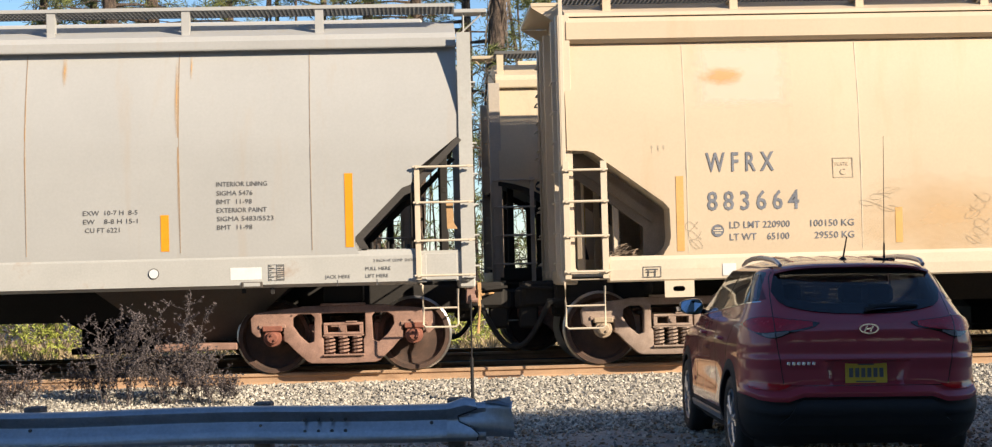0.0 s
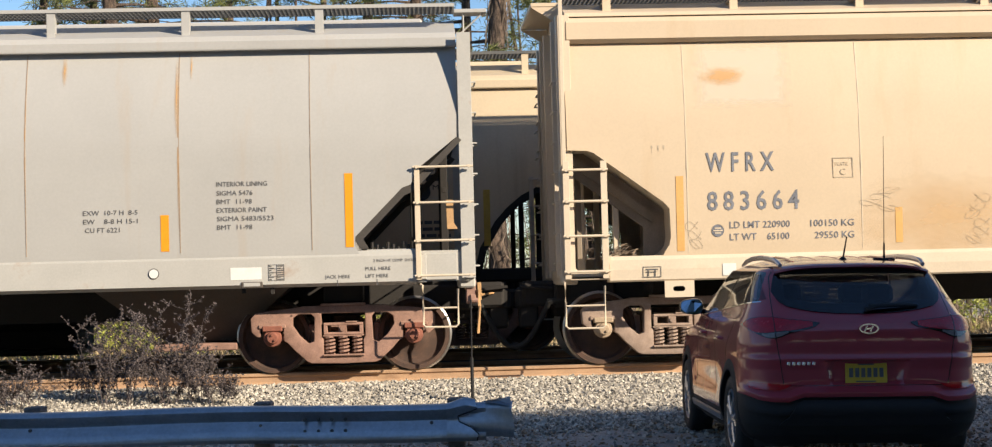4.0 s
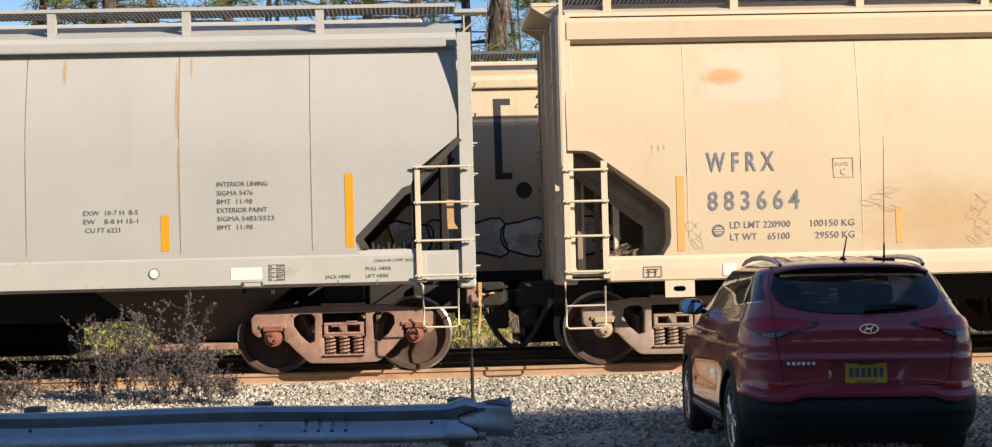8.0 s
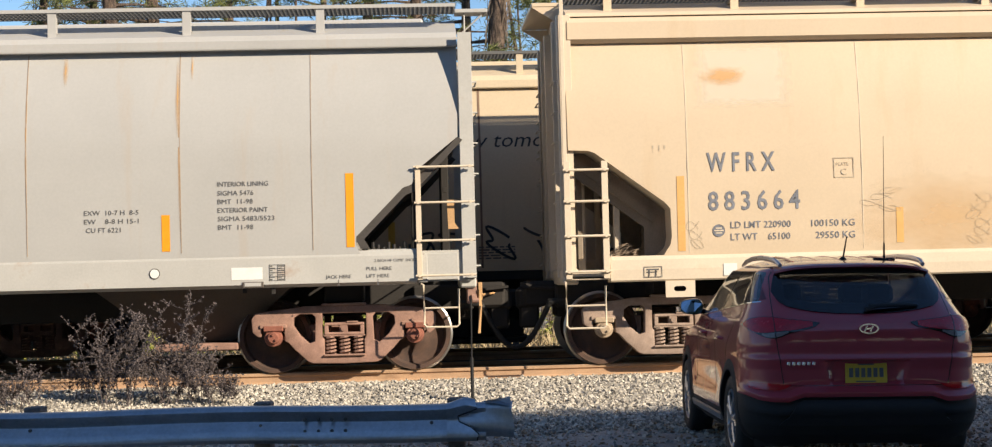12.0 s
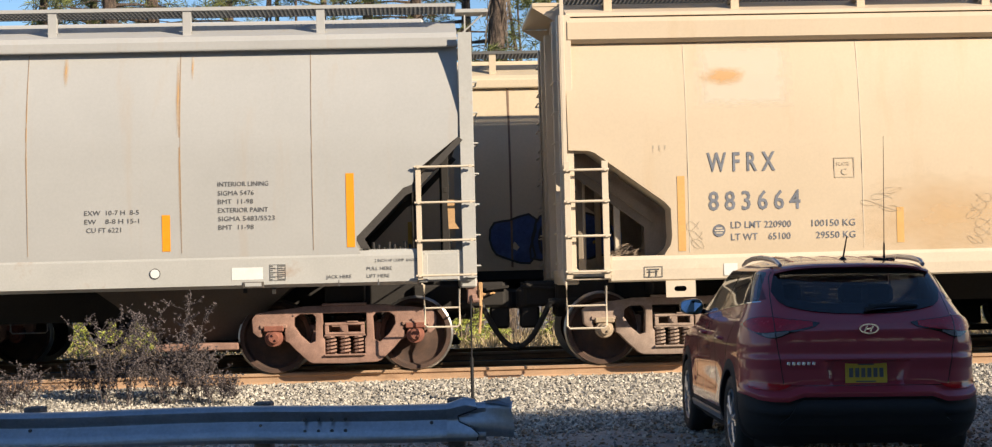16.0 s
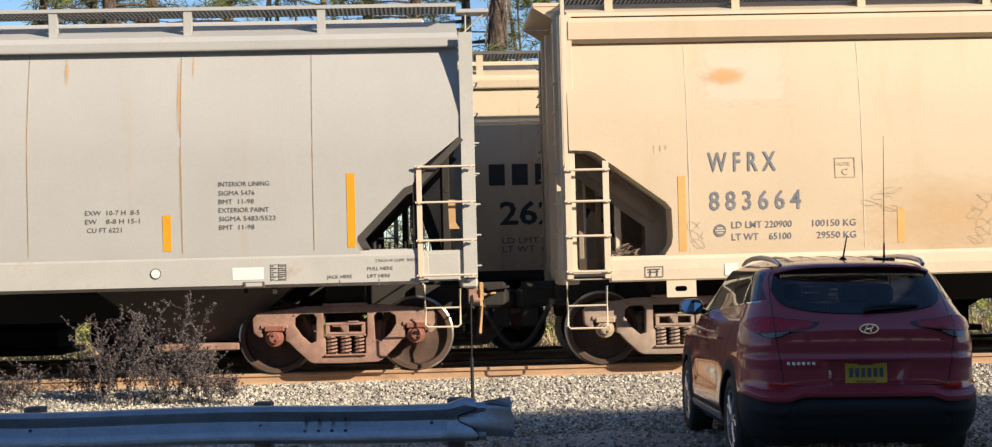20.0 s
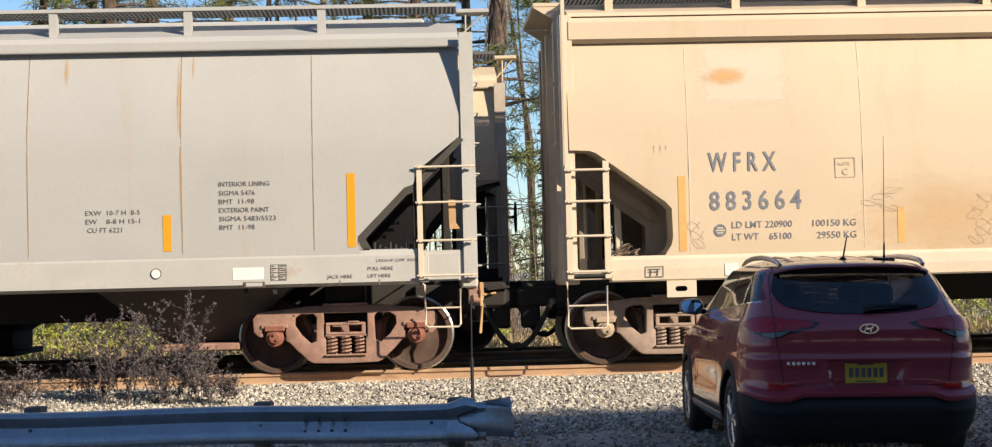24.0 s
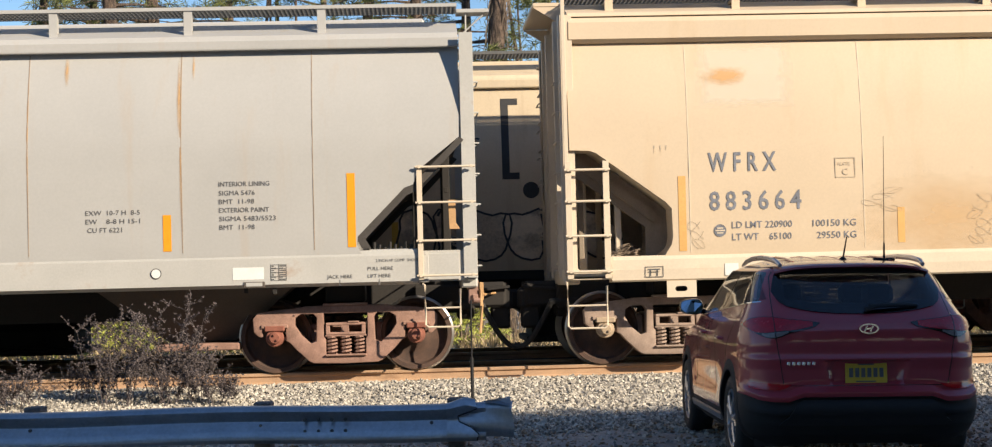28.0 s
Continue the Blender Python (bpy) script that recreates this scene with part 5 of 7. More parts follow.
# ---- the parked car: x across, y forward from the rear bumper, z up from the ground ----
SUV_W = [(.20, .80), (.28, .872), (.36, .905), (.46, .922), (.60, .918), (.72, .912), (.84, .908), (.94, .912), (1.00, .905), (1.08, .888), (1.14, .872), (1.18, .850), (1.25, .815), (1.32, .783), (1.40, .750), (1.48, .712), (1.54, .672)]
SUV_REAR = [(.20, .30), (.28, .15), (.36, .085), (.44, .06), (.47, .035), (.50, .03), (.555, .045), (.572, .045), (.576, .012), (.605, 0.0), (.611, .001), (.650, .060), (.656, .066), (.70, .072), (.78, .066), (.852, .046), (.862, .046), (.890, .066),
            (.90, .068), (.98, .058), (1.06, .061), (1.12, .082), (1.17, .125), (1.20, .155), (1.30, .255), (1.40, .355), (1.50, .45), (1.54, .48)]
SUV_FRONT = [(.20, 4.1), (.35, 4.38), (.55, 4.42), (.75, 4.36), (.88, 4.15), (.98, 3.75), (1.04, 3.30), (1.08, 3.14), (1.20, 2.95), (1.35, 2.70), (1.48, 2.46), (1.54, 2.30)]
SUV_BEND = [(0, 0), (.485, 0), (.50, -.004), (.585, -.034), (.60, -.037), (.70, -.037), (.80, -.026), (.88, .005), (.92, .02)]
AXLE_Y = (.885, 3.555)


def soft_table(rows, z):
    """Smooth look-up of a table of (z, value) that never overshoots it."""
    n = len(rows)
    if z <= rows[0][0]:
        return rows[0][1]
    if z >= rows[-1][0]:
        return rows[-1][1]
    i = next(k for k in range(n - 1) if z <= rows[k + 1][0])

    def slope(k):
        return (rows[k + 1][1] - rows[k][1]) / (rows[k + 1][0] - rows[k][0])

    def tangent(k):
        if k == 0 or k == n - 1:
            return slope(min(k, n - 2))
        a, b = slope(k - 1), slope(k)
        return 0.0 if a * b <= 0 else 2 * a * b / (a + b)
    h = rows[i + 1][0] - rows[i][0]
    t = (z - rows[i][0]) / h
    return ((1 + 2 * t) * (1 - t) ** 2 * rows[i][1] + t * (1 - t) ** 2 * h * tangent(i) + t * t * (3 - 2 * t) * rows[i + 1][1] + t * t * (t - 1) * h * tangent(i + 1))


def rear_y(z):
    """The tail's middle line: crisp folds below the lamps, a smooth sweep above."""
    return lerp_table(SUV_REAR, z) if z < .90 else soft_table(SUV_REAR, z)


def ease(q):
    q = min(1.0, max(0.0, q))
    return q * q * (3 - 2 * q)


def bend_share(z):
    return lerp_table([(.40, 0), (.50, 1), (.66, 1), (.76, 0)], z)


def corner_of(z):
    """Half width, start of the rounded corner, its depth and the bow of the tail at a height."""
    w = soft_table(SUV_W, z)
    return w, w - lerp_table([(.3, .30), (1.1, .34), (1.5, .26)], z), lerp_table([(.3, .34), (1.1, .42), (1.5, .36)], z), .06


def tail_y(x, z, level=None):
    """Where the tail's skin stands at x, z; level is the height before the bumper's bend."""
    x = abs(x)
    if level is None:
        level = z - lerp_table(SUV_BEND, x) * bend_share(z)
    w, x0, c, b = corner_of(level)
    t = min(1.0, max(0.0, (x - x0) / (w - x0)))
    y = rear_y(level) + b * (x / w) ** 2 + c * (1 - max(0.0, 1 - t ** 2.2) ** (1 / 2.2))
    q = (z - .668) / .177
    if -.1 < q < 1.15 and x < .40:
        y += .048 * min(1.0, max(0.0, (.262 + .085 * q - x) / (.02 + .085 * max(0, q)))) * ease((z - .664) / .014) * ease((.852 - z) / .016)
    return y


def side_x(y, z):
    """Half width of the body at a place along its side."""
    w, x0, c, b = corner_of(z)
    y0 = rear_y(z) + b
    if y < y0 + c:
        return x0 + (w - x0) * max(0.0, 1 - max(0.0, 1 - (y - y0) / c) ** 2.2) ** (1 / 2.2)
    q = (y - 1.9) / 2.3
    x = w * (1 - .05 * max(0, q) ** 3)
    if .30 < z < 1.0:
        x -= .016 * math.exp(-((z - .60) / .13) ** 2) * ease((y - 1.25) / .4) * ease((3.25 - y) / .4)
    return x


def tail_point(x, z, lift=0.0):
    y, d = tail_y(x, z), .004
    n = Vector(((tail_y(x + d, z) - tail_y(x - d, z)) / (2 * d), -1, (tail_y(x, z + d) - tail_y(x, z - d)) / (2 * d))).normalized()
    return Vector((x, y, z)) + n * lift


def side_point(s, y, z, lift=0.0):
    d = .01
    n = Vector((1, -(side_x(y + d, z) - side_x(y - d, z)) / (2 * d), -(side_x(y, z + d) - side_x(y, z - d)) / (2 * d))).normalized()
    p = Vector((side_x(y, z), y, z)) + n * lift
    return Vector((s * p.x, p.y, p.z))


def skin_patch(at, na, nb, thick=.008, keep=None):
    """A panel laid on the skin: at(a, b) gives its points for a, b from 0 to 1; keep(a, b) picks its cells."""
    bm = bmesh.new()
    grid = [[bm.verts.new(at(i / na, j / nb)) for i in range(na + 1)] for j in range(nb + 1)]
    for j in range(nb):
        for i in range(na):
            if keep is None or keep((i + .5) / na, (j + .5) / nb):
                bm.faces.new((grid[j][i], grid[j][i + 1], grid[j + 1][i + 1], grid[j + 1][i]))
    for v in [v for v in bm.verts if not v.link_faces]:
        bm.verts.remove(v)
    bm.normal_update()
    out = sum(f.normal.dot(f.calc_center_median() - Vector((0, 2.0, .9))) for f in bm.faces)
    if out < 0:
        bmesh.ops.reverse_faces(bm, faces=bm.faces[:])
    bmesh.ops.solidify(bm, geom=list(bm.faces), thickness=thick)
    return bm


def tail_patch(x0, x1, lo, hi, na, nb, lift, thick=.008, keep=None):
    """A tail panel between two curves z(|x|)."""
    def at(a, b):
        x = x0 + (x1 - x0) * a
        z0, z1 = lerp_table(lo, abs(x)), lerp_table(hi, abs(x))
        return tail_point(x, z0 + (z1 - z0) * b, lift)
    return skin_patch(at, na, nb, thick, keep)


def side_quad(s, quad, na, nb, lift, thick=.006, keep=None):
    """A side panel between four corners (y, z): lower rear, upper rear, upper front, lower front."""
    (ya, za), (yb, zb), (yc, zc), (yd, zd) = quad

    def at(a, b):
        y = (ya + (yb - ya) * b) * (1 - a) + (yd + (yc - yd) * b) * a
        z = (za + (zb - za) * b) * (1 - a) + (zd + (zc - zd) * b) * a
        return side_point(s, y, z, lift)
    return skin_patch(at, na, nb, thick, keep)


WIN_LO = [(0, 1.193), (.20, 1.197), (.36, 1.210), (.47, 1.228), (.56, 1.250), (.605, 1.278), (.63, 1.31), (.648, 1.36)]
WIN_HI = [(0, 1.545), (.50, 1.540), (.56, 1.532), (.59, 1.515), (.615, 1.47), (.635, 1.41), (.648, 1.37)]
LAMP_LO = [(.345, 1.125), (.385, 1.098), (.48, 1.076), (.575, 1.054), (.64, 1.024), (.68, 1.013), (.73, 1.016), (.79, 1.042), (.84, 1.075), (.876, 1.112)]
LAMP_HI = [(.345, 1.130), (.44, 1.145), (.58, 1.158), (.68, 1.174), (.75, 1.174), (.81, 1.165), (.85, 1.146), (.876, 1.116)]
LAMP_MID = [(.345, 1.127), (.40, 1.104), (.48, 1.086), (.56, 1.076), (.66, 1.068), (.74, 1.056), (.80, 1.058), (.84, 1.080), (.876, 1.114)]
SIDE_GLASS = (("quarter_window", ((.40, 1.305), (.69, 1.497), (.83, 1.512), (.50, 1.290))), ("side_window", ((.56, 1.284), (.90, 1.520), (1.40, 1.527), (1.59, 1.212))), ("side_window", ((1.66, 1.206), (1.47, 1.527), (2.03, 1.520), (2.57, 1.168))))
SURROUND = ((.35, 1.288), (.66, 1.520), (2.08, 1.538), (2.68, 1.142))


def inside_quad(quad, y, z, margin):
    for (y0, z0), (y1, z1) in zip(quad, quad[1:] + quad[:1]):
        d = math.hypot(y1 - y0, z1 - z0)
        if ((y1 - y0) * (z - z0) - (z1 - z0) * (y - y0)) / d > -margin:
            return False
    return True


def suv_wheel_meshes():
    bm = bmesh.new()
    lathe(bm, [(.228, -.09), (.25, -.105), (.29, -.118), (.325, -.108), (.346, -.085), (.352, -.06), (.354, 0), (.352, .06), (.335, .105), (.228, .10)], 44)
    tyre = mesh_of(bm, "tyre", True)
    bm = bmesh.new()
    lathe(bm, [(.235, -.090), (.232, -.104), (.222, -.100), (.212, -.06), (.205, -.02), (.205, .09)], 44)
    for k in range(5):
        for d in (-13, 13):
            a, b = radians(72 * k + d * .55), radians(72 * k + d)
            pipe(bm, [(.04 * math.cos(a), -.086, .04 * math.sin(a)), (.13 * math.cos(a), -.092, .13 * math.sin(a)), (.218 * math.cos(b), -.090, .218 * math.sin(b))], [.020, .016, .020], 6)
    lathe(bm, [(0, -.100), (.028, -.100), (.034, -.092), (.06, -.085), (.06, -.05), (0, -.05)], 20)
    rim = mesh_of(bm, "rim", True)
    bm = bmesh.new()
    lathe(bm, [(0, -.035), (.15, -.035), (.15, -.02), (0, -.02)], 24)
    return tyre, rim, mesh_of(bm, "brake_disc", True)


def suv():
    car = thing("car", "dark red compact SUV parked on gravel in the shade", "car", at=pose(3.375, 11.76, -.405, 0, .9, -2.3))
    levels = [SUV_REAR[0][0]]
    for (a, _), (b, _) in zip(SUV_REAR, SUV_REAR[1:]):
        n = max(1, math.ceil((b - a) / .015))
        levels += [a + (b - a) * (i + 1) / n for i in range(n)]
    nf, nc, ns = 30, 14, 110

    def outline(lv):
        """Half the outline at a level, from the middle of the tail round to the middle of the nose."""
        w, x0, c, b = corner_of(lv)
        pts = []
        for i in range(nf + nc + 1):
            f = (i - nf) / nc
            x = x0 * i / nf if i <= nf else x0 + (w - x0) * math.sin(f * math.pi / 2) ** (2 / 2.2)
            z = lv + lerp_table(SUV_BEND, x) * bend_share(lv)
            pts.append((x, tail_y(x, z, lv), z))
        x, y0, z0 = pts[-1]
        yf = lerp_table(SUV_FRONT, lv)
        for i in range(1, ns + 1):
            y = y0 + (yf - .30 - y0) * i / ns
            q = ease((y - y0) / .25)
            z = z0 + (lv - z0) * q
            pts.append((side_x(y, lv), y, z))
        x1, y1, z1 = pts[-1]
        for f in (.97, .88, .70, .40, 0):
            pts.append((x1 * f, y1 + (yf - y1) * math.sqrt(1 - f * f), lv))
        return pts
    rings = [outline(lv) for lv in levels]
    n = len(rings[0])
    cells = {"body": [], "cladding": [], "windscreen": []}
    for j in range(len(levels) - 1):
        lv = (levels[j] + levels[j + 1]) / 2
        for k in range(n - 1):
            p = [rings[j][k], rings[j][k + 1], rings[j + 1][k + 1], rings[j + 1][k]]
            x, y, z = (sum(q[i] for q in p) / 4 for i in range(3))
            tail = k < nf + nc
            if tail and lerp_table(WIN_LO, x) + .055 < z < lerp_table(WIN_HI, x) - .03 and x < .60:
                continue
            if not tail and inside_quad(SURROUND, y, z, .022):
                continue
            if k >= n - 6 and 1.08 < lv:
                cells["windscreen"].append((j, k))
                continue
            if not tail and any(math.hypot(y - a, z - .352) < .425 for a in AXLE_Y):
                continue
            low = lv < .574 if tail or y < .62 else lv < .40
            cells["cladding" if low else "body"].append((j, k))

    def skin(which):
        bm = bmesh.new()
        seen = {}

        def vert(j, k, s):
            x, y, z = rings[j][k]
            if abs(x) < 1e-6:
                s = 1
            if (j, k, s) not in seen:
                seen[(j, k, s)] = bm.verts.new((s * x, y, z))
            return seen[(j, k, s)]
        for s in (-1, 1):
            for j, k in which:
                q = list(dict.fromkeys((vert(j, k, s), vert(j, k + 1, s), vert(j + 1, k + 1, s), vert(j + 1, k, s))))
                if len(q) > 2:
                    bm.faces.new(q if s > 0 else q[::-1])
        return bm, seen
    bm, seen = skin(cells["body"])
    # the roof closes the top outline as a shallow dome
    top = len(levels) - 1
    edge = [(k, s) for s in (1,) for k in range(n)] + [(k, -1) for k in range(n - 2, 0, -1)]
    ring = []
    for k, s in edge:
        key = (top, k, 1 if rings[top][k][0] < 1e-6 else s)
        if key not in seen:
            x, y, z = rings[top][k]
            seen[key] = bm.verts.new((s * x, y, z))
        ring.append(seen[key])
    base = [v.co.copy() for v in ring]
    for i in range(1, 15):
        v = i / 14
        rise = 1 - (1 - v) ** 3.2
        nxt = []
        for p in base:
            x, y = p.x * (1 - v), 1.45 + (p.y - 1.45) * (1 - v)
            nxt.append((x, y, p.z + rise * (.062 + .046 * max(0, 1 - ((y - 1.65) / 1.15) ** 2))))
        new_ring = [bm.verts.new(q) for q in nxt] if i < 14 else None
        for m in range(len(ring)):
            o = (m + 1) % len(ring)
            if new_ring:
                bm.faces.new((ring[m], ring[o], new_ring[o], new_ring[m]))
        if new_ring:
            ring = new_ring
        else:
            bm.faces.new(ring)
    part("body", bm, "suv_red", car, "glossy dark red bodywork", smooth=True)
    part("bumper_cladding", skin(cells["cladding"])[0], "black_plastic", car, "black plastic lower bumper and sills", smooth=True)
    bm = skin(cells["windscreen"])[0]
    bmesh.ops.solidify(bm, geom=list(bm.faces), thickness=.005)
    part("windscreen", bm, "tinted_glass", car, "tinted windscreen", smooth=True).visible_shadow = False
    part("rear_window", tail_patch(-.648, .648, WIN_LO, WIN_HI, 60, 14, .008, .004), "tinted_glass", car, "dark tinted rear window", smooth=True).visible_shadow = False
    part("window_border", tail_patch(-.648, .648, WIN_LO, WIN_HI, 60, 24, .004, .002, lambda a, b: abs(a - .5) > .43 or b < .20 or b > .86), "gloss_black", car, "black border of the rear window", smooth=True)
    for s in (-1, 1):
        part("window_surround", side_quad(s, SURROUND, 60, 20, .003, .002, lambda a, b: a < .05 or a > .955 or b < .10 or b > .90), "gloss_black", car, smooth=True)
        for name, quad in SIDE_GLASS:
            part(name, side_quad(s, quad, 10, 8, .007, .004), "tinted_glass", car, "dark tinted side window", smooth=True).visible_shadow = False
        part("pillar_trim", side_quad(s, ((.50, 1.285), (.83, 1.515), (.90, 1.52), (.56, 1.28)), 3, 8, .005, .003), "gloss_black", car)
        part("pillar_trim", side_quad(s, ((1.59, 1.21), (1.40, 1.53), (1.47, 1.53), (1.66, 1.205)), 3, 8, .005, .003), "gloss_black", car)
        part("belt_trim", side_quad(s, ((.42, 1.282), (.42, 1.292), (2.68, 1.150), (2.68, 1.140)), 24, 1, .007, .005), "chrome", car, "thin bright belt trim")
        part("door_seam", side_quad(s, ((1.05, .90), (.60, 1.28), (.606, 1.28), (1.056, .90)), 1, 8, .0015, .003), "gloss_black", car)
        part("door_seam", side_quad(s, ((1.34, .40), (1.05, .90), (1.056, .90), (1.346, .40)), 1, 8, .0015, .003), "gloss_black", car)
        part("door_seam", side_quad(s, ((1.66, .40), (1.66, 1.20), (1.666, 1.20), (1.666, .40)), 1, 12, .0015, .003), "gloss_black", car)
        part("door_seam", side_quad(s, ((2.86, .40), (2.72, 1.12), (2.726, 1.12), (2.866, .40)), 1, 12, .0015, .003), "gloss_black", car)
        part("sill_trim", side_quad(s, ((1.34, .305), (1.34, .355), (3.10, .355), (3.10, .305)), 12, 2, .022, .02), "alloy", car, "silver sill strip")
        for y in (1.20, 2.16):
            bm = bmesh.new()
            pipe(bm, [side_point(s, y + d, .985 - .02 * (y < 2) + .014, h) for d, h in ((0, .0), (.02, .035), (.10, .042), (.18, .035), (.20, .0))], [.012, .015, .014, .015, .012], 8)
            part("door_handle", bm, "suv_red", car, smooth=True)
        # arches: black lips that follow the skin, wells behind them
        for yc in AXLE_Y:
            def arch(a, b):
                t = radians(-14 + 208 * a)
                r = .388 + .088 * b
                y, z = yc + r * math.cos(t), max(.21, .352 + r * math.sin(t))
                return side_point(s, y, z, .002 + .012 * math.sin(math.pi * min(1, .25 + .75 * b)))
            part("arch_lip", skin_patch(arch, 40, 5, .03), "black_plastic", car, "black plastic wheel arch lip", smooth=True)
            bm = bmesh.new()
            box(bm, (s * .60, yc, .50), (.40, .90, .66))
            for f in [f for f in bm.faces if f.normal.x * s > .9 or f.normal.z < -.9]:
                bm.faces.remove(f)
            part("wheel_well", bm, "interior", car)
        # lamps: dark housing, red upper lens, clear lower lens
        lamp = part("tail_lamp", tail_patch(s * .345, s * .876, LAMP_LO, LAMP_HI, 44, 8, .007, .01), "gloss_black", car, "tail lamp wrapping the corner", smooth=True)
        part("red_lens", tail_patch(s * .40, s * .864, LAMP_MID, [(x, z - .007) for x, z in LAMP_HI], 40, 5, .011, .006), "tail_red", lamp, "dark red upper lens", smooth=True)
        part("clear_lens", tail_patch(s * .58, s * .765, [(x, z + .007) for x, z in LAMP_LO], [(x, z - .006) for x, z in LAMP_MID], 32, 4, .011, .006), "tail_clear", lamp, "pale clear lower lens", smooth=True)
        part("bumper_reflector", tail_patch(s * .565, s * .862, [(.565, .662), (.60, .640), (.65, .626), (.80, .624), (.862, .640)], [(.565, .668), (.70, .674), (.862, .682)], 20, 4, .008, .01), "reflector_red", car, "red bumper reflector", smooth=True)
        seam = [(.650, .618), (.70, .628), (.86, .652), (1.00, .672), (1.10, .678), (1.20, .676), (1.33, .664), (1.48, .640), (1.54, .60)]
        part("gate_seam", skin_patch(lambda a, b: tail_point(s * (lerp_table(seam, .66 + .86 * b) + .006 * (a - .5)), .66 + .86 * b, .0018 + .011 * (1.0 < .66 + .86 * b < 1.185)), 1, 60, .003), "gloss_black", car)
    part("gate_seam", tail_patch(-.62, .62, [(0, .655)], [(0, .660)], 40, 1, .0015, .003), "gloss_black", car)
    part("lower_insert", skin_patch(lambda a, b: tail_point((2 * a - 1) * (.66 - .17 * b), .36 + .195 * b, .004 + .026 * math.sin(math.pi * (.12 + .8 * b))), 30, 8, .012), "black_plastic", car, "black ribbed lower bumper insert", smooth=True)
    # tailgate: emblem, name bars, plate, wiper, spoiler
    bm = bmesh.new()
    ey = tail_y(.015, 1.085) - .012
    for k in range(32):
        q = []
        for a in (2 * math.pi * k / 32, 2 * math.pi * (k + 1) / 32):
            q += [((.075 * math.cos(a), .039 * math.sin(a))), ((.062 * math.cos(a), .029 * math.sin(a)))]
        bm.faces.new([bm.verts.new((x + .017, ey, 1.085 + z)) for x, z in (q[0], q[1], q[3], q[2])])
    bmesh.ops.remove_doubles(bm, verts=bm.verts, dist=.0005)
    bmesh.ops.solidify(bm, geom=list(bm.faces), thickness=.01)
    for x in (-.022, .022):
        box(bm, (.017 + x, ey, 1.085), (.012, .008, .050), (0, 25, 0))
    box(bm, (.017, ey, 1.085), (.05, .008, .012), (0, -10, 0))
    part("emblem", bm, "chrome", car, "oval chrome emblem")
    for k in range(6):
        bm = bmesh.new()
        x = -.588 + .0375 * k
        box(bm, (x, tail_y(x, .826) - .005, .826), (.026, .006, .026), (0, 12, 5), bevel=.002)
        part("name_bar", bm, "chrome", car, "small chrome bar")
    py = tail_y(0, .75) - .012
    bm = bmesh.new()
    box(bm, (0.003, py, .750), (.318, .006, .156), (-2, 0, 0), bevel=.003)
    plate = part("number_plate", bm, "plate_yellow", car, "yellow number plate with dark bars")
    bm = bmesh.new()
    for k in range(6):
        box(bm, (-.112 + .046 * k, py - .006, .752), (.030, .004, .070), (-2, 0, 0))
    box(bm, (0, py - .004, .686), (.15, .004, .010))
    box(bm, (0, py - .008, .814), (.12, .004, .009))
    part("plate_bars", bm, "grey_mark", plate)
    bm = bmesh.new()
    rows = []
    for i in range(25):
        x = -.60 + 1.2 * i / 24
        q = abs(x / .60)
        lip, drop = .375 + .07 * q ** 2 + .05 * q ** 8, .018 * q ** 2 + .030 * q ** 6
        rows.append([bm.verts.new((x, y, z - drop)) for y, z in ((.56, 1.530), (lip + .03, 1.548), (lip, 1.556), (lip + .004, 1.572), (lip + .05, 1.585), (.62, 1.604), (.85, 1.612))])
    for a, b in zip(rows, rows[1:]):
        for k in range(6):
            bm.faces.new((a[k], a[k + 1], b[k + 1], b[k]))
    bmesh.ops.recalc_face_normals(bm, faces=bm.faces)
    spoiler = part("spoiler", bm, "suv_red", car, "roof spoiler over the rear window", smooth=True)
    # black strip: spoiler shadow painted on the skin, with the dark glass top
    part("spoiler_underside", tail_patch(-.57, .57, [(0, 1.500), (.57, 1.49)], [(0, 1.548), (.57, 1.528)], 24, 2, .012, .004), "black_plastic", spoiler, smooth=True)
    bm = bmesh.new()
    pts = [tail_point(.015, 1.205, .03), tail_point(.10, 1.225, .035), tail_point(.30, 1.236, .03), tail_point(.43, 1.238, .02)]
    pipe(bm, pts, [.020, .016, .011, .007], 6)
    pipe(bm, [tail_point(.05, 1.245, .018), tail_point(.25, 1.250, .018), tail_point(.42, 1.247, .016)], .009, 5)
    part("rear_wiper", bm, "black_plastic", car, smooth=True)
    for s in (-1, 1):
        bm = bmesh.new()
        pts = [(s * .560, .50, 1.570), (s * .568, .60, 1.600), (s * .572, .85, 1.624), (s * .570, 1.25, 1.641), (s * .566, 1.7, 1.639), (s * .558, 2.05, 1.618), (s * .560, 2.25, 1.585)]
        pipe(bm, pts, [.016, .021, .022, .022, .021, .020, .012], 8)
        part("roof_rail", bm, "alloy", car, "silver roof rail", smooth=True)
    # raised lines that stand in for tree reflections on the roof
    for k in range(5):
        bm = bmesh.new()
        x = -.40 + .20 * k
        pipe(bm, [(x, .80, 1.598), (x, 1.1, 1.630), (x, 1.5, 1.646), (x, 1.9, 1.643)], .010, 5)
        part("roof_rib", bm, "suv_red", car, smooth=True)
    bm = bmesh.new()
    rod(bm, (.03, .93, 1.600), (.035, .925, 1.635), .042, 12, .018)
    rod(bm, (.033, .93, 1.625), (.055, .88, 1.80), .008, 6, .005)
    part("short_aerial", bm, "black_plastic", car)
    bm = bmesh.new()
    box(bm, (.365, .95, 1.612), (.17, .10, .028), bevel=.01)
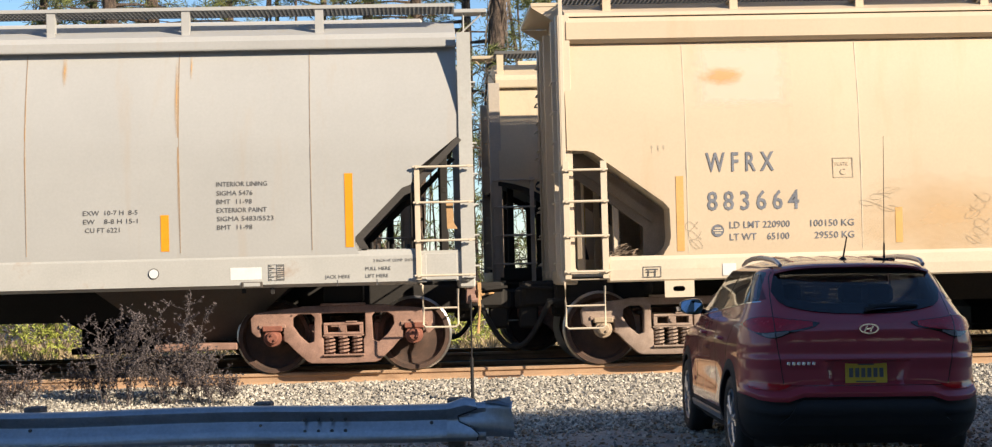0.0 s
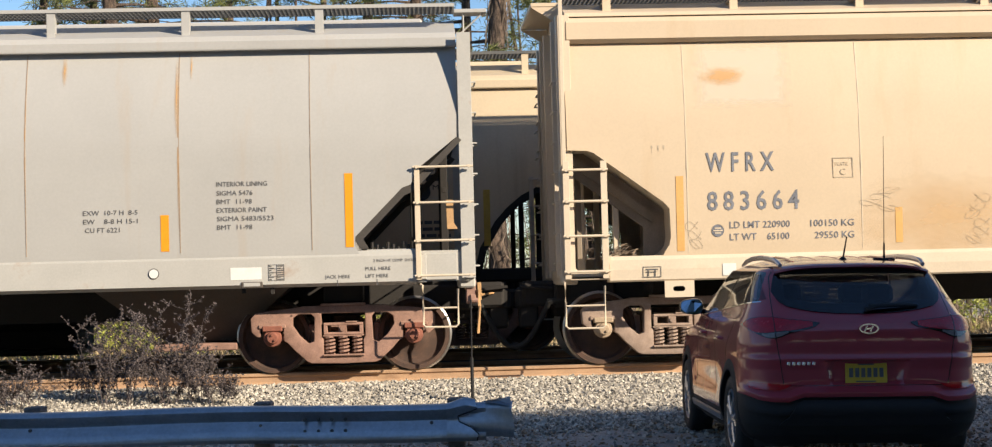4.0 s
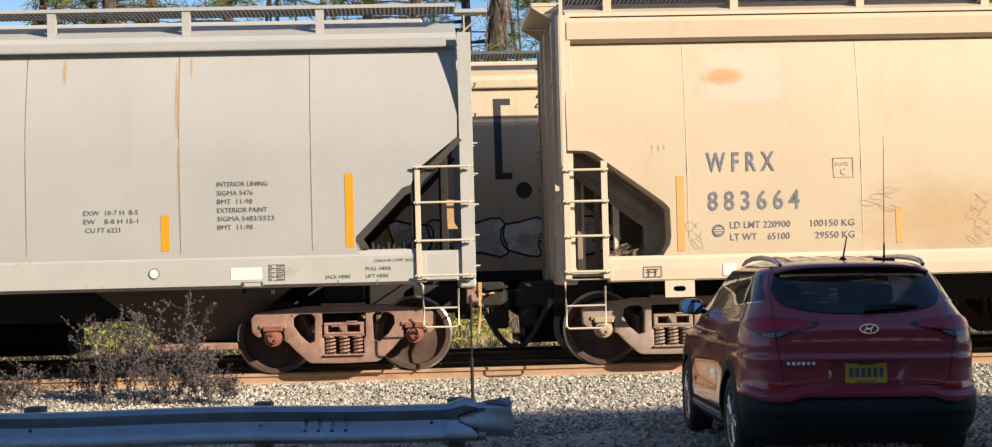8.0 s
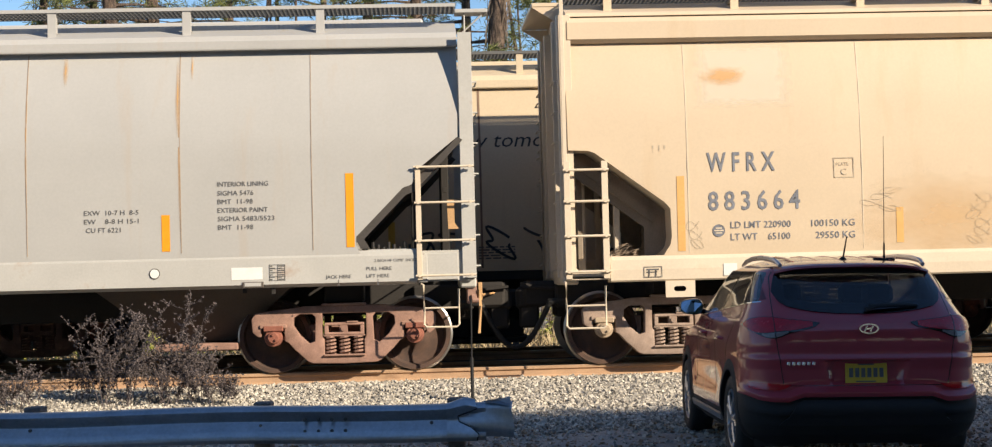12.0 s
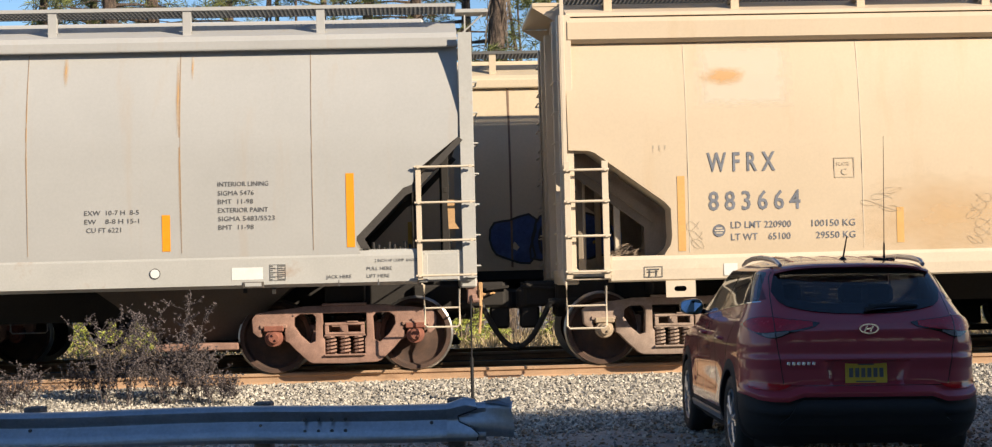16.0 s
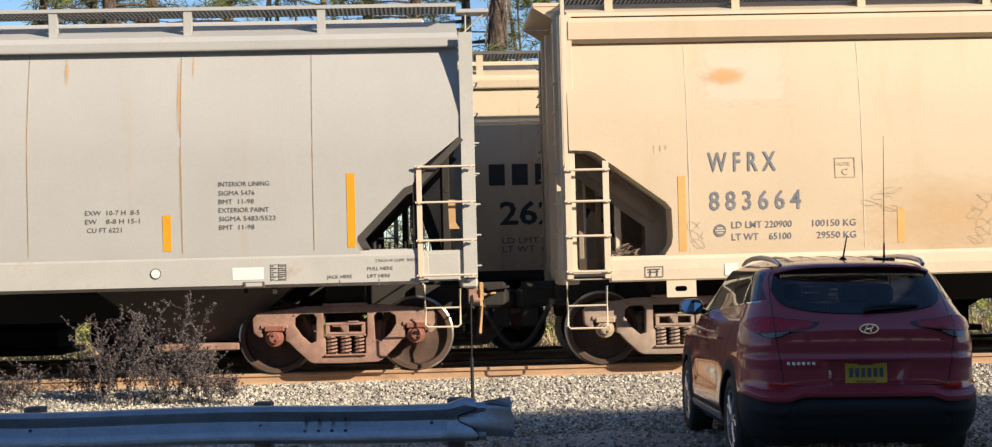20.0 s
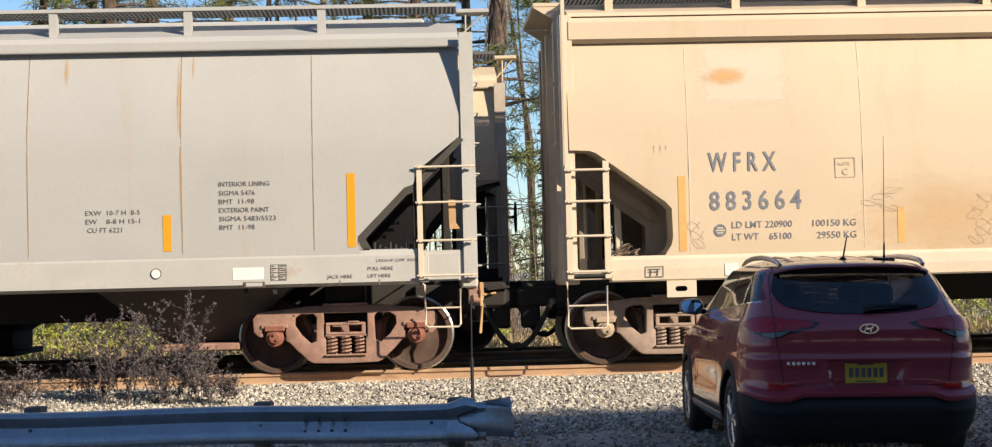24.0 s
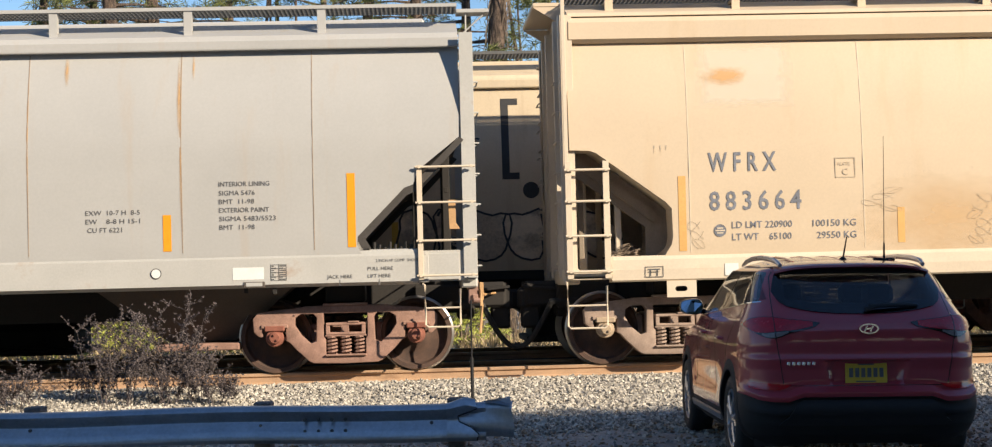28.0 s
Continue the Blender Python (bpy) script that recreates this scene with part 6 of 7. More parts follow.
    rod(bm, (.372, .95, 1.62), (.374, .95, 1.75), .010, 6, .007)
    rod(bm, (.374, .95, 1.75), (.386, .96, 2.62), .0035, 5, .002)
    part("whip_aerial", bm, "black_plastic", car, "long thin whip aerial")
    for s in (-1, 1):
        bm = bmesh.new()
        lathe(bm, [(0, -.055), (.55, -.055), (.85, -.050), (.98, -.03), (1.0, 0), (.93, .05), (.70, .10), (.35, .13), (0, .14)], 28)
        for v in bm.verts:
            u, q = v.co.x, v.co.z
            r = math.hypot(u, q) or 1
            f = (abs(u / r) ** 3 + abs(q / r) ** 3 or 1) ** (-1 / 3)
            v.co = Vector((s * (.982 + .108 * u * f), 2.60 + v.co.y, 1.218 + (.072 - .010 * u * f) * q * f))
        pipe(bm, [(s * .90, 2.63, 1.185), (s * .84, 2.66, 1.165), (s * .80, 2.68, 1.150)], [.032, .03, .03], 8)
        mirror = part("door_mirror", bm, "suv_red" if s > 0 else "gloss_black", car, "dark door mirror housing", smooth=True)
        bm = bmesh.new()
        rim = []
        for k in range(28):
            a = 2 * math.pi * k / 28
            u, v = math.copysign(abs(math.cos(a)) ** .65, math.cos(a)), math.copysign(abs(math.sin(a)) ** .65, math.sin(a))
            rim.append(bm.verts.new((s * (.982 + .098 * u), 2.538 + .012 * v, 1.218 + (.064 - .009 * u) * v)))
        bm.faces.new(rim if s < 0 else rim[::-1])
        bmesh.ops.solidify(bm, geom=list(bm.faces), thickness=.004)
        part("mirror_glass", bm, "mirror", mirror, "mirror glass with the reflected sky's blue in its tint")
    tyre, rim, disc = suv_wheel_meshes()
    for s in (-1, 1):
        for y in AXLE_Y:
            w = put("wheel", tyre, "rubber", car, pose(s * .795, y, .352, 0, 0, 90 if s > 0 else -90), "black tyre on a five-spoke wheel")
            put("rim", rim, "alloy", w, None, "silver five-spoke alloy rim")
            put("brake_disc", disc, "under_steel", w)
    bm = bmesh.new()
    box(bm, (0, 2.1, .62), (1.50, 3.2, .60), bevel=.05)
    box(bm, (0, .75, .34), (1.10, .95, .20), bevel=.04)
    part("cabin_floor", bm, "interior", car)
    for x, y in ((-.38, 1.25), (.38, 1.25), (-.38, 2.10), (.38, 2.10)):
        bm = bmesh.new()
        box(bm, (x, y, 1.02), (.50, .14, .46), (-8, 0, 0), bevel=.04)
        box(bm, (x, y - .02, 1.33), (.26, .10, .17), bevel=.04)
        part("seat_back", bm, "interior", car)
    bm = bmesh.new()
    box(bm, (0, 2.75, 1.0), (1.5, .4, .12), bevel=.03)
    part("dashboard", bm, "interior", car)
    return car


# ---- ground, track, edge of the lot ----
GROUND = [(-400, -.55), (-30, -.52), (5, -.55), (10, -.44), (12, -.415), (15, -.405), (16.8, -.40), (18.4, -.32), (19.5, -.20), (20.0, -.165), (27.0, -.165), (27.9, -.22), (30, -.45), (34, -.40), (60, -.1), (700, 4)]


def ground():
    ys = [-400, -150, -60, -20, -5, 2, 6, 9] + [10 + .35 * i for i in range(60)] + [31.5, 33, 35, 38, 42, 48, 60, 90, 150, 300, 700]
    xs = [-700, -300, -120, -60, -30, -18] + [-12 + .35 * i for i in range(76)] + [16, 22, 35, 60, 120, 300, 700]
    verts, faces = [], []
    for y in ys:
        for x in xs:
            near = 1.0 if -14 < x < 16 and 5 < y < 33 else .3
            bump = .035 * noise.noise(Vector((x * .5, y * .5, 0))) + .018 * noise.noise(Vector((x * 2.1, y * 2.1, 3)))
            verts.append((x, y, lerp_table(GROUND, y) + bump * near * (0.3 if 19.6 < y < 27.4 else 1)))
    n = len(xs)
    for j in range(len(ys) - 1):
        for i in range(n - 1):
            k = j * n + i
            faces.append((k, k + 1, k + n + 1, k + n))
    me = bpy.data.meshes.new("ground")
    me.from_pydata(verts, [], faces)
    for p in me.polygons:
        p.use_smooth = True
    put("ground", me, "ground", label="gravelly dirt ground strewn with leaves", category="ground", kind="structure")


def scatter_pieces(name, count, spot, size, flat, material, seed, label, kind="stuff", category="gravel"):
    """Small angular stones or leaves in one mesh; spot(rnd) gives x, y, z or None."""
    rnd = np.random.RandomState(seed)
    cube = np.array([(-1, -1, -1), (1, -1, -1), (1, 1, -1), (-1, 1, -1), (-1, -1, 1), (1, -1, 1), (1, 1, 1), (-1, 1, 1)], float)
    quads = np.array([(0, 3, 2, 1), (4, 5, 6, 7), (0, 1, 5, 4), (1, 2, 6, 5), (2, 3, 7, 6), (3, 0, 4, 7)])
    vs, fs, k = [], [], 0
    for _ in range(count):
        p = spot(rnd)
        if p is None:
            continue
        s = size * (.55 + .9 * rnd.rand()) * np.array([1, .6 + .5 * rnd.rand(), flat * (.6 + .6 * rnd.rand())])
        c = cube * (.62 + .5 * rnd.rand(8, 1)) * s * .5
        e = Euler(rnd.rand(3) * (.9, .9, 6.28)).to_matrix()
        vs.append(c @ np.array(e).T + np.array(p))
        fs.append(quads + k)
        k += 8
    me = bpy.data.meshes.new(name)
    me.from_pydata(np.concatenate(vs).tolist(), [], np.concatenate(fs).tolist())
    return put(name, me, material, label=label, category=category, kind=kind)


def ballast_spot(r):
    x, y = -7.5 + 17 * r.rand(), 14.6 + 5.6 * r.rand() ** .62
    if r.rand() > min(1, (y - 14.2) / 3.0):
        return None
    return x, y, lerp_table(GROUND, y) + .012 + .02 * r.rand()


def pile_spot(r):
    a, q = r.rand() * 6.28, r.rand() ** .5
    h = .30 * (1 - q)
    return -2.95 + .34 * q * math.cos(a), 20.75 + .22 * q * math.sin(a), -.17 + h * r.rand() ** .3


def litter_spot(r):
    x, y = -1.5 + 11 * r.rand(), 9.5 + 8.0 * r.rand()
    return x, y, lerp_table(GROUND, y) + .006 + .01 * r.rand()


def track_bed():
    """Sheet between and under the rails, slightly proud of the ground; cars' shade in its colour."""
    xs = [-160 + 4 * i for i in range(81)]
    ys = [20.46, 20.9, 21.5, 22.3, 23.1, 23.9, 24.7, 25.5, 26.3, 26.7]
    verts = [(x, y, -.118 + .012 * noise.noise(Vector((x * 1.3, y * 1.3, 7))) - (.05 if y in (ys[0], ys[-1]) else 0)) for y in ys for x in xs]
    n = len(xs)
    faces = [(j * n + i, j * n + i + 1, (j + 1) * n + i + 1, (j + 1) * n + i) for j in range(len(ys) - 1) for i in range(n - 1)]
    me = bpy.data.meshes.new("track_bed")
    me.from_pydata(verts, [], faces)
    put("track_bed", me, "shade_bed", label="near-black sheet between the rails, cars' shade in its colour", category="track bed", kind="structure")


def rails():
    prof = [(-.070, -.165), (.070, -.165), (.070, -.152), (.020, -.135), (.010, -.115), (.010, -.055), (.036, -.038), (.036, -.008), (.028, 0), (-.028, 0), (-.036, -.008), (-.036, -.038), (-.010, -.055), (-.010, -.115), (-.020, -.135), (-.070, -.152)]
    for yc, tr in ((Y1, "siding"), (Y2, "main")):
        for s in (-1, 1):
            bm = bmesh.new()
            prism_x(bm, [(yc + s * GAUGE + y, z) for y, z in prof], -160, 160)
            me = mesh_of(bm, "rail")
            me.materials.append(M["rail_side"])
            me.materials.append(M["rail_top"])
            for p in me.polygons:
                if p.center.z > -.002:
                    p.material_index = 1
            put("rail", me, None, label="rust-brown steel rail with a worn top", category="rail", kind="structure", group="track rails")


def guard_rail():
    g = thing("guard_rail", "galvanised W-beam guard rail with a crumpled end", "guard rail", at=pose(.60, 14.0, -.62, 0, 0, -6))
    sec = [(0, .668), (-.03, .665), (-.065, .65), (-.085, .62), (-.07, .59), (-.02, .555), (-.008, .525), (-.015, .505), (-.055, .455), (-.085, .40), (-.085, .37), (-.05, .34), (0, .33)]
    bm = bmesh.new()
    n = 40
    rings = []
    for i in range(n + 1):
        x = -7.5 + 7.5 * i / n
        f = max(0, (x + .16) / .16)
        rings.append([(bm.verts.new((x, y * (1 - .3 * f), z + .01 * math.sin(x * 2.0))), bm.verts.new((x, y * (1 - .3 * f) + .004, z + .01 * math.sin(x * 2.0)))) for y, z in sec])
    for a, b in zip(rings, rings[1:]):
        for j in range(len(sec) - 1):
            bm.faces.new((a[j][0], a[j + 1][0], b[j + 1][0], b[j][0]))
            bm.faces.new((a[j][1], b[j][1], b[j + 1][1], a[j + 1][1]))
    part("beam", bm, "galvanised", g, smooth=True)
    # splice plate with a scalloped edge, lying over the rounded nose
    rim = [(.33, -.08), (.40, -.06), (.46, -.13), (.505, -.235), (.555, -.245), (.59, -.14), (.62, -.07), (.67, -.09)]
    bm = bmesh.new()
    rows = []
    for y, z in sec:
        end = lerp_table(rim, z)
        row = []
        for i in range(9):
            x = -.34 + (end + .34) * i / 8
            rise = .055 * max(0, (z - .55) / .12) * max(0, 1 - abs(x + .17) / .16)
            row.append(bm.verts.new((x, y * .8 - .064 - .010 * math.sin(9 * x + 8 * z), z + rise)))
        rows.append(row)
    for a, b in zip(rows, rows[1:]):
        for k in range(8):
            bm.faces.new((a[k], b[k], b[k + 1], a[k + 1]))
    bmesh.ops.recalc_face_normals(bm, faces=bm.faces)
    bmesh.ops.solidify(bm, geom=list(bm.faces), thickness=.007)
    plate = part("splice_plate", bm, "galvanised", g, "overlapping plate with a scalloped edge", smooth=True)
    # dark bar that paints the shadow gap along the scalloped edge
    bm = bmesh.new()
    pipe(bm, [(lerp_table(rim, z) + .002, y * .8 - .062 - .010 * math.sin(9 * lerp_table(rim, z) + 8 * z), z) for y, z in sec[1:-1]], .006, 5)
    part("plate_edge", bm, "under_steel", plate, "dark line for the shadow gap at the plate edge", smooth=True)
    bm = bmesh.new()
    rows = []
    for i in range(13):
        x = -.30 + .54 * i / 12
        top = .672 + .012 * math.sin(14 * x) - .02 * max(0, x - .05)
        low = .352 + .015 * math.sin(9 * x + 1)
        row = []
        for k in range(13):
            q = k / 12
            z = low + (top - low) * q
            y = -.004 - .062 * math.sin(math.pi * min(1, q * 1.02 + .02)) ** .45 - .012 * math.sin(7 * q + 5 * x) + .05 * max(0, q - .9) * 10 * .6
            row.append(bm.verts.new((x + .010 * math.sin(6 * q) * (i == 12), y, z)))
        rows.append(row)
    for a, b in zip(rows, rows[1:]):
        for k in range(12):
            bm.faces.new((a[k], b[k], b[k + 1], a[k + 1]))
    bmesh.ops.recalc_face_normals(bm, faces=bm.faces)
    bmesh.ops.solidify(bm, geom=list(bm.faces), thickness=.006)
    part("end_shoe", bm, "galvanised", g, "crumpled galvanised end shoe", smooth=True)
    bm = bmesh.new()
    vs = [bm.verts.new(p) for p in ((-.03, .02, .672), (.07, -.02, .690), (.16, -.035, .700), (.212, -.05, .716), (.225, -.075, .655), (.19, -.095, .635), (.12, -.08, .652), (.04, -.06, .665))]
    mid = bm.verts.new((.12, -.03, .676))
    for k in range(8):
        bm.faces.new((vs[k], vs[(k + 1) % 8], mid))
    bmesh.ops.solidify(bm, geom=list(bm.faces), thickness=.005)
    part("folded_lip", bm, "galvanised", g, "torn upper lip folded forward")
    bm = bmesh.new()
    rod(bm, (0, -.018, 0), (0, .01, 0), .016, 8)
    rod(bm, (0, -.028, 0), (0, -.018, 0), .009, 6)
    bolt = mesh_of(bm, "bolt")
    for x, zs in ((-.48, (.497,)), (-1.24, (.445, .545)), (-1.36, (.445, .545)), (-1.48, (.445, .545)), (-1.60, (.445, .545)), (-2.0, (.497,)), (-4.08, (.497,))):
        for z in zs:
            put("bolt", bolt, "grating", g, pose(x, -.012 if z == .497 else -.045, z))
    for x in (-.27, -2.0, -4.08, -6.1):
        bm = bmesh.new()
        box(bm, (x, .13, .38), (.15, .2, .64), bevel=.01)
        part("post", bm, "weathered_wood", g, "weathered timber post")


def marker_rod():
    t = thing("marker_rod", "thin black steel rod standing in the ballast", "rod", at=pose(.64, 18.4, -.33))
    bm = bmesh.new()
    rod(bm, (0, 0, -.1), (0, 0, .55), .020, 8)
    rod(bm, (0, 0, .55), (.008, 0, 1.22), .009, 8)
    box(bm, (0, 0, .03), (.1, .1, .06), bevel=.01)
    part("rod", bm, "black_plastic", t, smooth=True)


# ---- plants ----
def blades(rnd, centres, per, length, width, droop=.0, up=.3):
    """Thin leaf blades bursting from each centre."""
    vs, fs, k = [], [], 0
    for c in centres:
        for _ in range(per):
            d = rnd.normal(size=3)
            d[2] += up
            d /= np.linalg.norm(d)
            q = np.cross(d, rnd.normal(size=3))
            q /= np.linalg.norm(q) + 1e-9
            l, w = length * (.6 + .7 * rnd.rand()), width * (.7 + .6 * rnd.rand())
            a = np.array(c)
            b = a + d * l * .55
            e = a + d * l + np.array((0, 0, -droop * l))
            vs += [a - q * w * .4, a + q * w * .4, b + q * w, e, b - q * w]
            fs.append((k, k + 1, k + 2, k + 3, k + 4))
            k += 5
    me = bpy.data.meshes.new("crown")
    me.from_pydata([tuple(v) for v in vs], [], fs)
    return me


def pine(seed, height, crown_from, spread, clumps, girth=.27, taper=.85, vines=0):
    """A pine: rough tapered trunk, drooping limbs, tufts of needles at the limbs' outer parts."""
    rnd = np.random.RandomState(seed)
    tree = thing("pine_tree", "tall pine with rough brown bark and tufted green needles", "tree", "pines behind the tracks")
    bm = bmesh.new()
    pts = [(.10 * math.sin(i * .7 + seed), .10 * math.cos(i * .9 + seed), height * i / 12) for i in range(13)]
    pts[0] = (0, 0, -.3)
    pipe(bm, pts, [girth * (1 - taper * i / 12) * (1 + .05 * math.sin(i * 2.3)) + (.07 if i == 0 else 0) for i in range(13)], 12)
    trunk = part("trunk", bm, "bark", tree, smooth=True)
    bm = bmesh.new()
    tufts = []
    n = int((height - crown_from) * 3.2)
    for i in range(n):
        z = crown_from + (height - crown_from) * (i + rnd.rand()) / n
        a = rnd.rand() * 6.28
        l = spread * (1.1 - .75 * (z - crown_from) / (height - crown_from)) * (.55 + .6 * rnd.rand())
        dz = l * (.25 - .3 * rnd.rand())
        p = [(math.cos(a) * l * t, math.sin(a) * l * t, z + dz * t - .18 * l * t * t) for t in (0, .35, .7, 1.0)]
        pipe(bm, p, [.035 + .012 * l, .03, .02, .008], 5)
        for t in (.45, .6, .72, .82, .9, 1.0):
            for _ in range(clumps):
                j = rnd.normal(size=3) * (.16, .16, .10) * (.6 + l * .35)
                tufts.append((math.cos(a) * l * t + j[0], math.sin(a) * l * t + j[1], z + dz * t - .18 * l * t * t + j[2]))
    for i in range(46):
        z, a, l = .6 + (crown_from + 2.5) * rnd.rand(), rnd.rand() * 6.28, .4 + 1.3 * rnd.rand()
        p = [(0, 0, z), (math.cos(a) * l * .35, math.sin(a) * l * .35, z + .10 * rnd.normal()), (math.cos(a + .3) * l * .7, math.sin(a + .3) * l * .7, z + .16 * rnd.normal()), (math.cos(a) * l, math.sin(a) * l, z - .2 * l * rnd.rand())]
        pipe(bm, p, [.02, .014, .010, .004], 4)
    part("limb", bm, "bark", tree)
    put("crown", blades(rnd, tufts, 14, .24, .0085, .15), "needles", tree)
    if vines:
        # dry vines clinging to the trunk
        bm = bmesh.new()
        for i in range(vines):
            a, z = rnd.rand() * 6.28, rnd.rand() * height * .8
            q = []
            for k in range(6):
                r = girth * (1 - taper * z / height) + .02 + .10 * rnd.rand()
                q.append((r * math.cos(a) + .10 * math.sin(z * 12 / height * .7 + seed), r * math.sin(a) + .10 * math.cos(z * 12 / height * .9 + seed), z))
                a += rnd.normal() * .25
                z += .22
            pipe(bm, q, [.012, .014, .012, .010, .008, .003], 4)
        part("vine", bm, "twigs", tree, "dry shaggy vine")
    return tree


def twig_tangle(seed, n, w, h, material, name, label, category, r=.010):
    """Bare forked stems."""
    rnd = np.random.RandomState(seed)
    t = thing(name, label, category, "brush behind the tracks")
    bm = bmesh.new()
    for _ in range(n):
        x, y = (rnd.rand(2) - .5) * (w, w * .6)
        p = np.array((x, y, -.1))
        d = np.array(((rnd.rand() - .5) * .7, (rnd.rand() - .5) * .5, 1.0))
        q = [tuple(p)]
        l = h * (.5 + .6 * rnd.rand())
        for k in range(5):
            p = p + d * l / 5
            d = d + rnd.normal(size=3) * (.28, .2, .05)
            q.append(tuple(p))
        rr = r * (.6 + .9 * rnd.rand())
        pipe(bm, q, [rr, rr * .85, rr * .7, rr * .55, rr * .4, rr * .2], 4)
        for k in (2, 3, 4):
            b = np.array(q[k])
            e = b + rnd.normal(size=3) * (.22, .15, .12) * l + (0, 0, .12 * l)
            pipe(bm, [tuple(b), tuple((b + e) / 2 + rnd.normal(size=3) * .03 * l), tuple(e)], [rr * .5, rr * .4, rr * .15], 3)
    part("stem", bm, material, t)
    return t


def leafy_bush(seed, w, h, n):
    rnd = np.random.RandomState(seed)
    t = thing("bush", "yellow-green leafy bush in full sun", "bush", "bushes behind the tracks")
    bm = bmesh.new()
    cs = []
    for i in range(14):
        a, l = rnd.rand() * 6.28, w * (.3 + .3 * rnd.rand())
        e = (math.cos(a) * l, math.sin(a) * l, h * (.5 + .5 * rnd.rand()))
        pipe(bm, [(0, 0, -.1), (e[0] * .4, e[1] * .4, e[2] * .6), e], [.02, .012, .005], 4)
    part("stem", bm, "twigs", t)
    for _ in range(n):
        u = rnd.rand()
        a, q = rnd.rand() * 6.28, rnd.rand() ** .5
        z = h * (.08 + .92 * u)
        rr = w * .5 * q * (1 - .55 * u ** 2)
        cs.append((math.cos(a) * rr * (1 + .3 * math.sin(3 * a + seed)), math.sin(a) * rr, z))
    put("foliage", blades(rnd, cs, 9, .11, .011, .2), "shrub", t)
    return t


def grass_strip():
    rnd = np.random.RandomState(77)
    cs = []
    for _ in range(2600):
        x, y = -14 + 30 * rnd.rand(), 32.5 + 7 * rnd.rand()
        cs.append((x, y, lerp_table(GROUND, y) - .02))
    put("grass", blades(rnd, cs, 6, .42, .012, .1, 1.6), "straw", label="dry straw-coloured grass beyond the tracks", category="grass", kind="stuff")


def weed(seed, x, y, h, w, n):
    """A dead weed: thin stems with many small dry seed heads."""
    rnd = np.random.RandomState(seed)
    t = thing("dead_weed", "dark dried weed with small seed heads in the ballast", "weed", "weeds along the siding", pose(x, y, lerp_table(GROUND, y)))
    bm = bmesh.new()
    heads = []
    for i in range(n):
        p = np.array(((rnd.rand() - .5) * w * .35, (rnd.rand() - .5) * .3, -.03))
        d = np.array(((rnd.rand() - .5) * .55 * w, (rnd.rand() - .5) * .25, 1.0))
        l = h * (.45 + .55 * rnd.rand())
        q = [tuple(p)]
        for k in range(6):
            p = p + d * l / 6
            d = d + rnd.normal(size=3) * (.10, .08, .02)
            q.append(tuple(p))
        pipe(bm, q, [.006, .0055, .005, .004, .003, .0025, .002], 4)
        for k in range(3, 7):
            for _ in range(3):
                b = np.array(q[k])
                e = b + (rnd.normal() * .11, rnd.normal() * .08, .10 + .10 * rnd.rand())
                pipe(bm, [tuple(b), tuple((b + e) / 2 + (0, 0, -.01)), tuple(e)], [.003, .0025, .0015], 3)
                for _ in range(7):
                    u = rnd.rand()
                    heads.append(tuple(b + (e - b) * u + rnd.normal(size=3) * .018))
                heads.append(tuple(e))
    part("stem", bm, "weed", t)
    put("foliage", blades(rnd, heads, 5, .024, .006, .1, .3), "weed", t)
    return t


def far_woods():
    """The wood's depth: many thin far trunks and hazy foliage, as one mesh each."""
    rnd = np.random.RandomState(5)
    bm = bmesh.new()
    for _ in range(48):
        x, y = -32 + 64 * rnd.rand(), 44 + 34 * rnd.rand()
        h = 9 + 9 * rnd.rand()
        r = .07 + .13 * rnd.rand()
        z = lerp_table(GROUND, y)
        pipe(bm, [(x, y, z - .3), (x + rnd.normal() * .2, y, z + h * .5), (x + rnd.normal() * .4, y, z + h)], [r, r * .8, r * .3], 6)
    put("far_trunks", mesh_of(bm, "far_trunks"), "bark", label="distant bare trunks of the wood", category="woods", kind="stuff")
    cs = []
    for _ in range(3200):
        x, y = -34 + 68 * rnd.rand(), 48 + 34 * rnd.rand()
        z = lerp_table(GROUND, y) + 8.5 * rnd.rand() ** 1.3
        cs.append((x, y, z))
    put("far_foliage", blades(rnd, cs, 16, .5, .016, .2), "needles", label="distant pine foliage and brush", category="woods", kind="stuff")
    bm = bmesh.new()
    for _ in range(500):
        x, y = -20 + 40 * rnd.rand(), 36 + 22 * rnd.rand()
        z = lerp_table(GROUND, y)
        l = 1 + 3.5 * rnd.rand()
        dx = rnd.normal() * .5
        pipe(bm, [(x, y, z - .1), (x + dx * .4, y, z + l * .5), (x + dx + rnd.normal() * .3, y, z + l)], [.02, .014, .005], 4)
    put("far_brush", mesh_of(bm, "far_brush"), "twigs", label="bare brush and saplings of the wood", category="woods", kind="stuff")


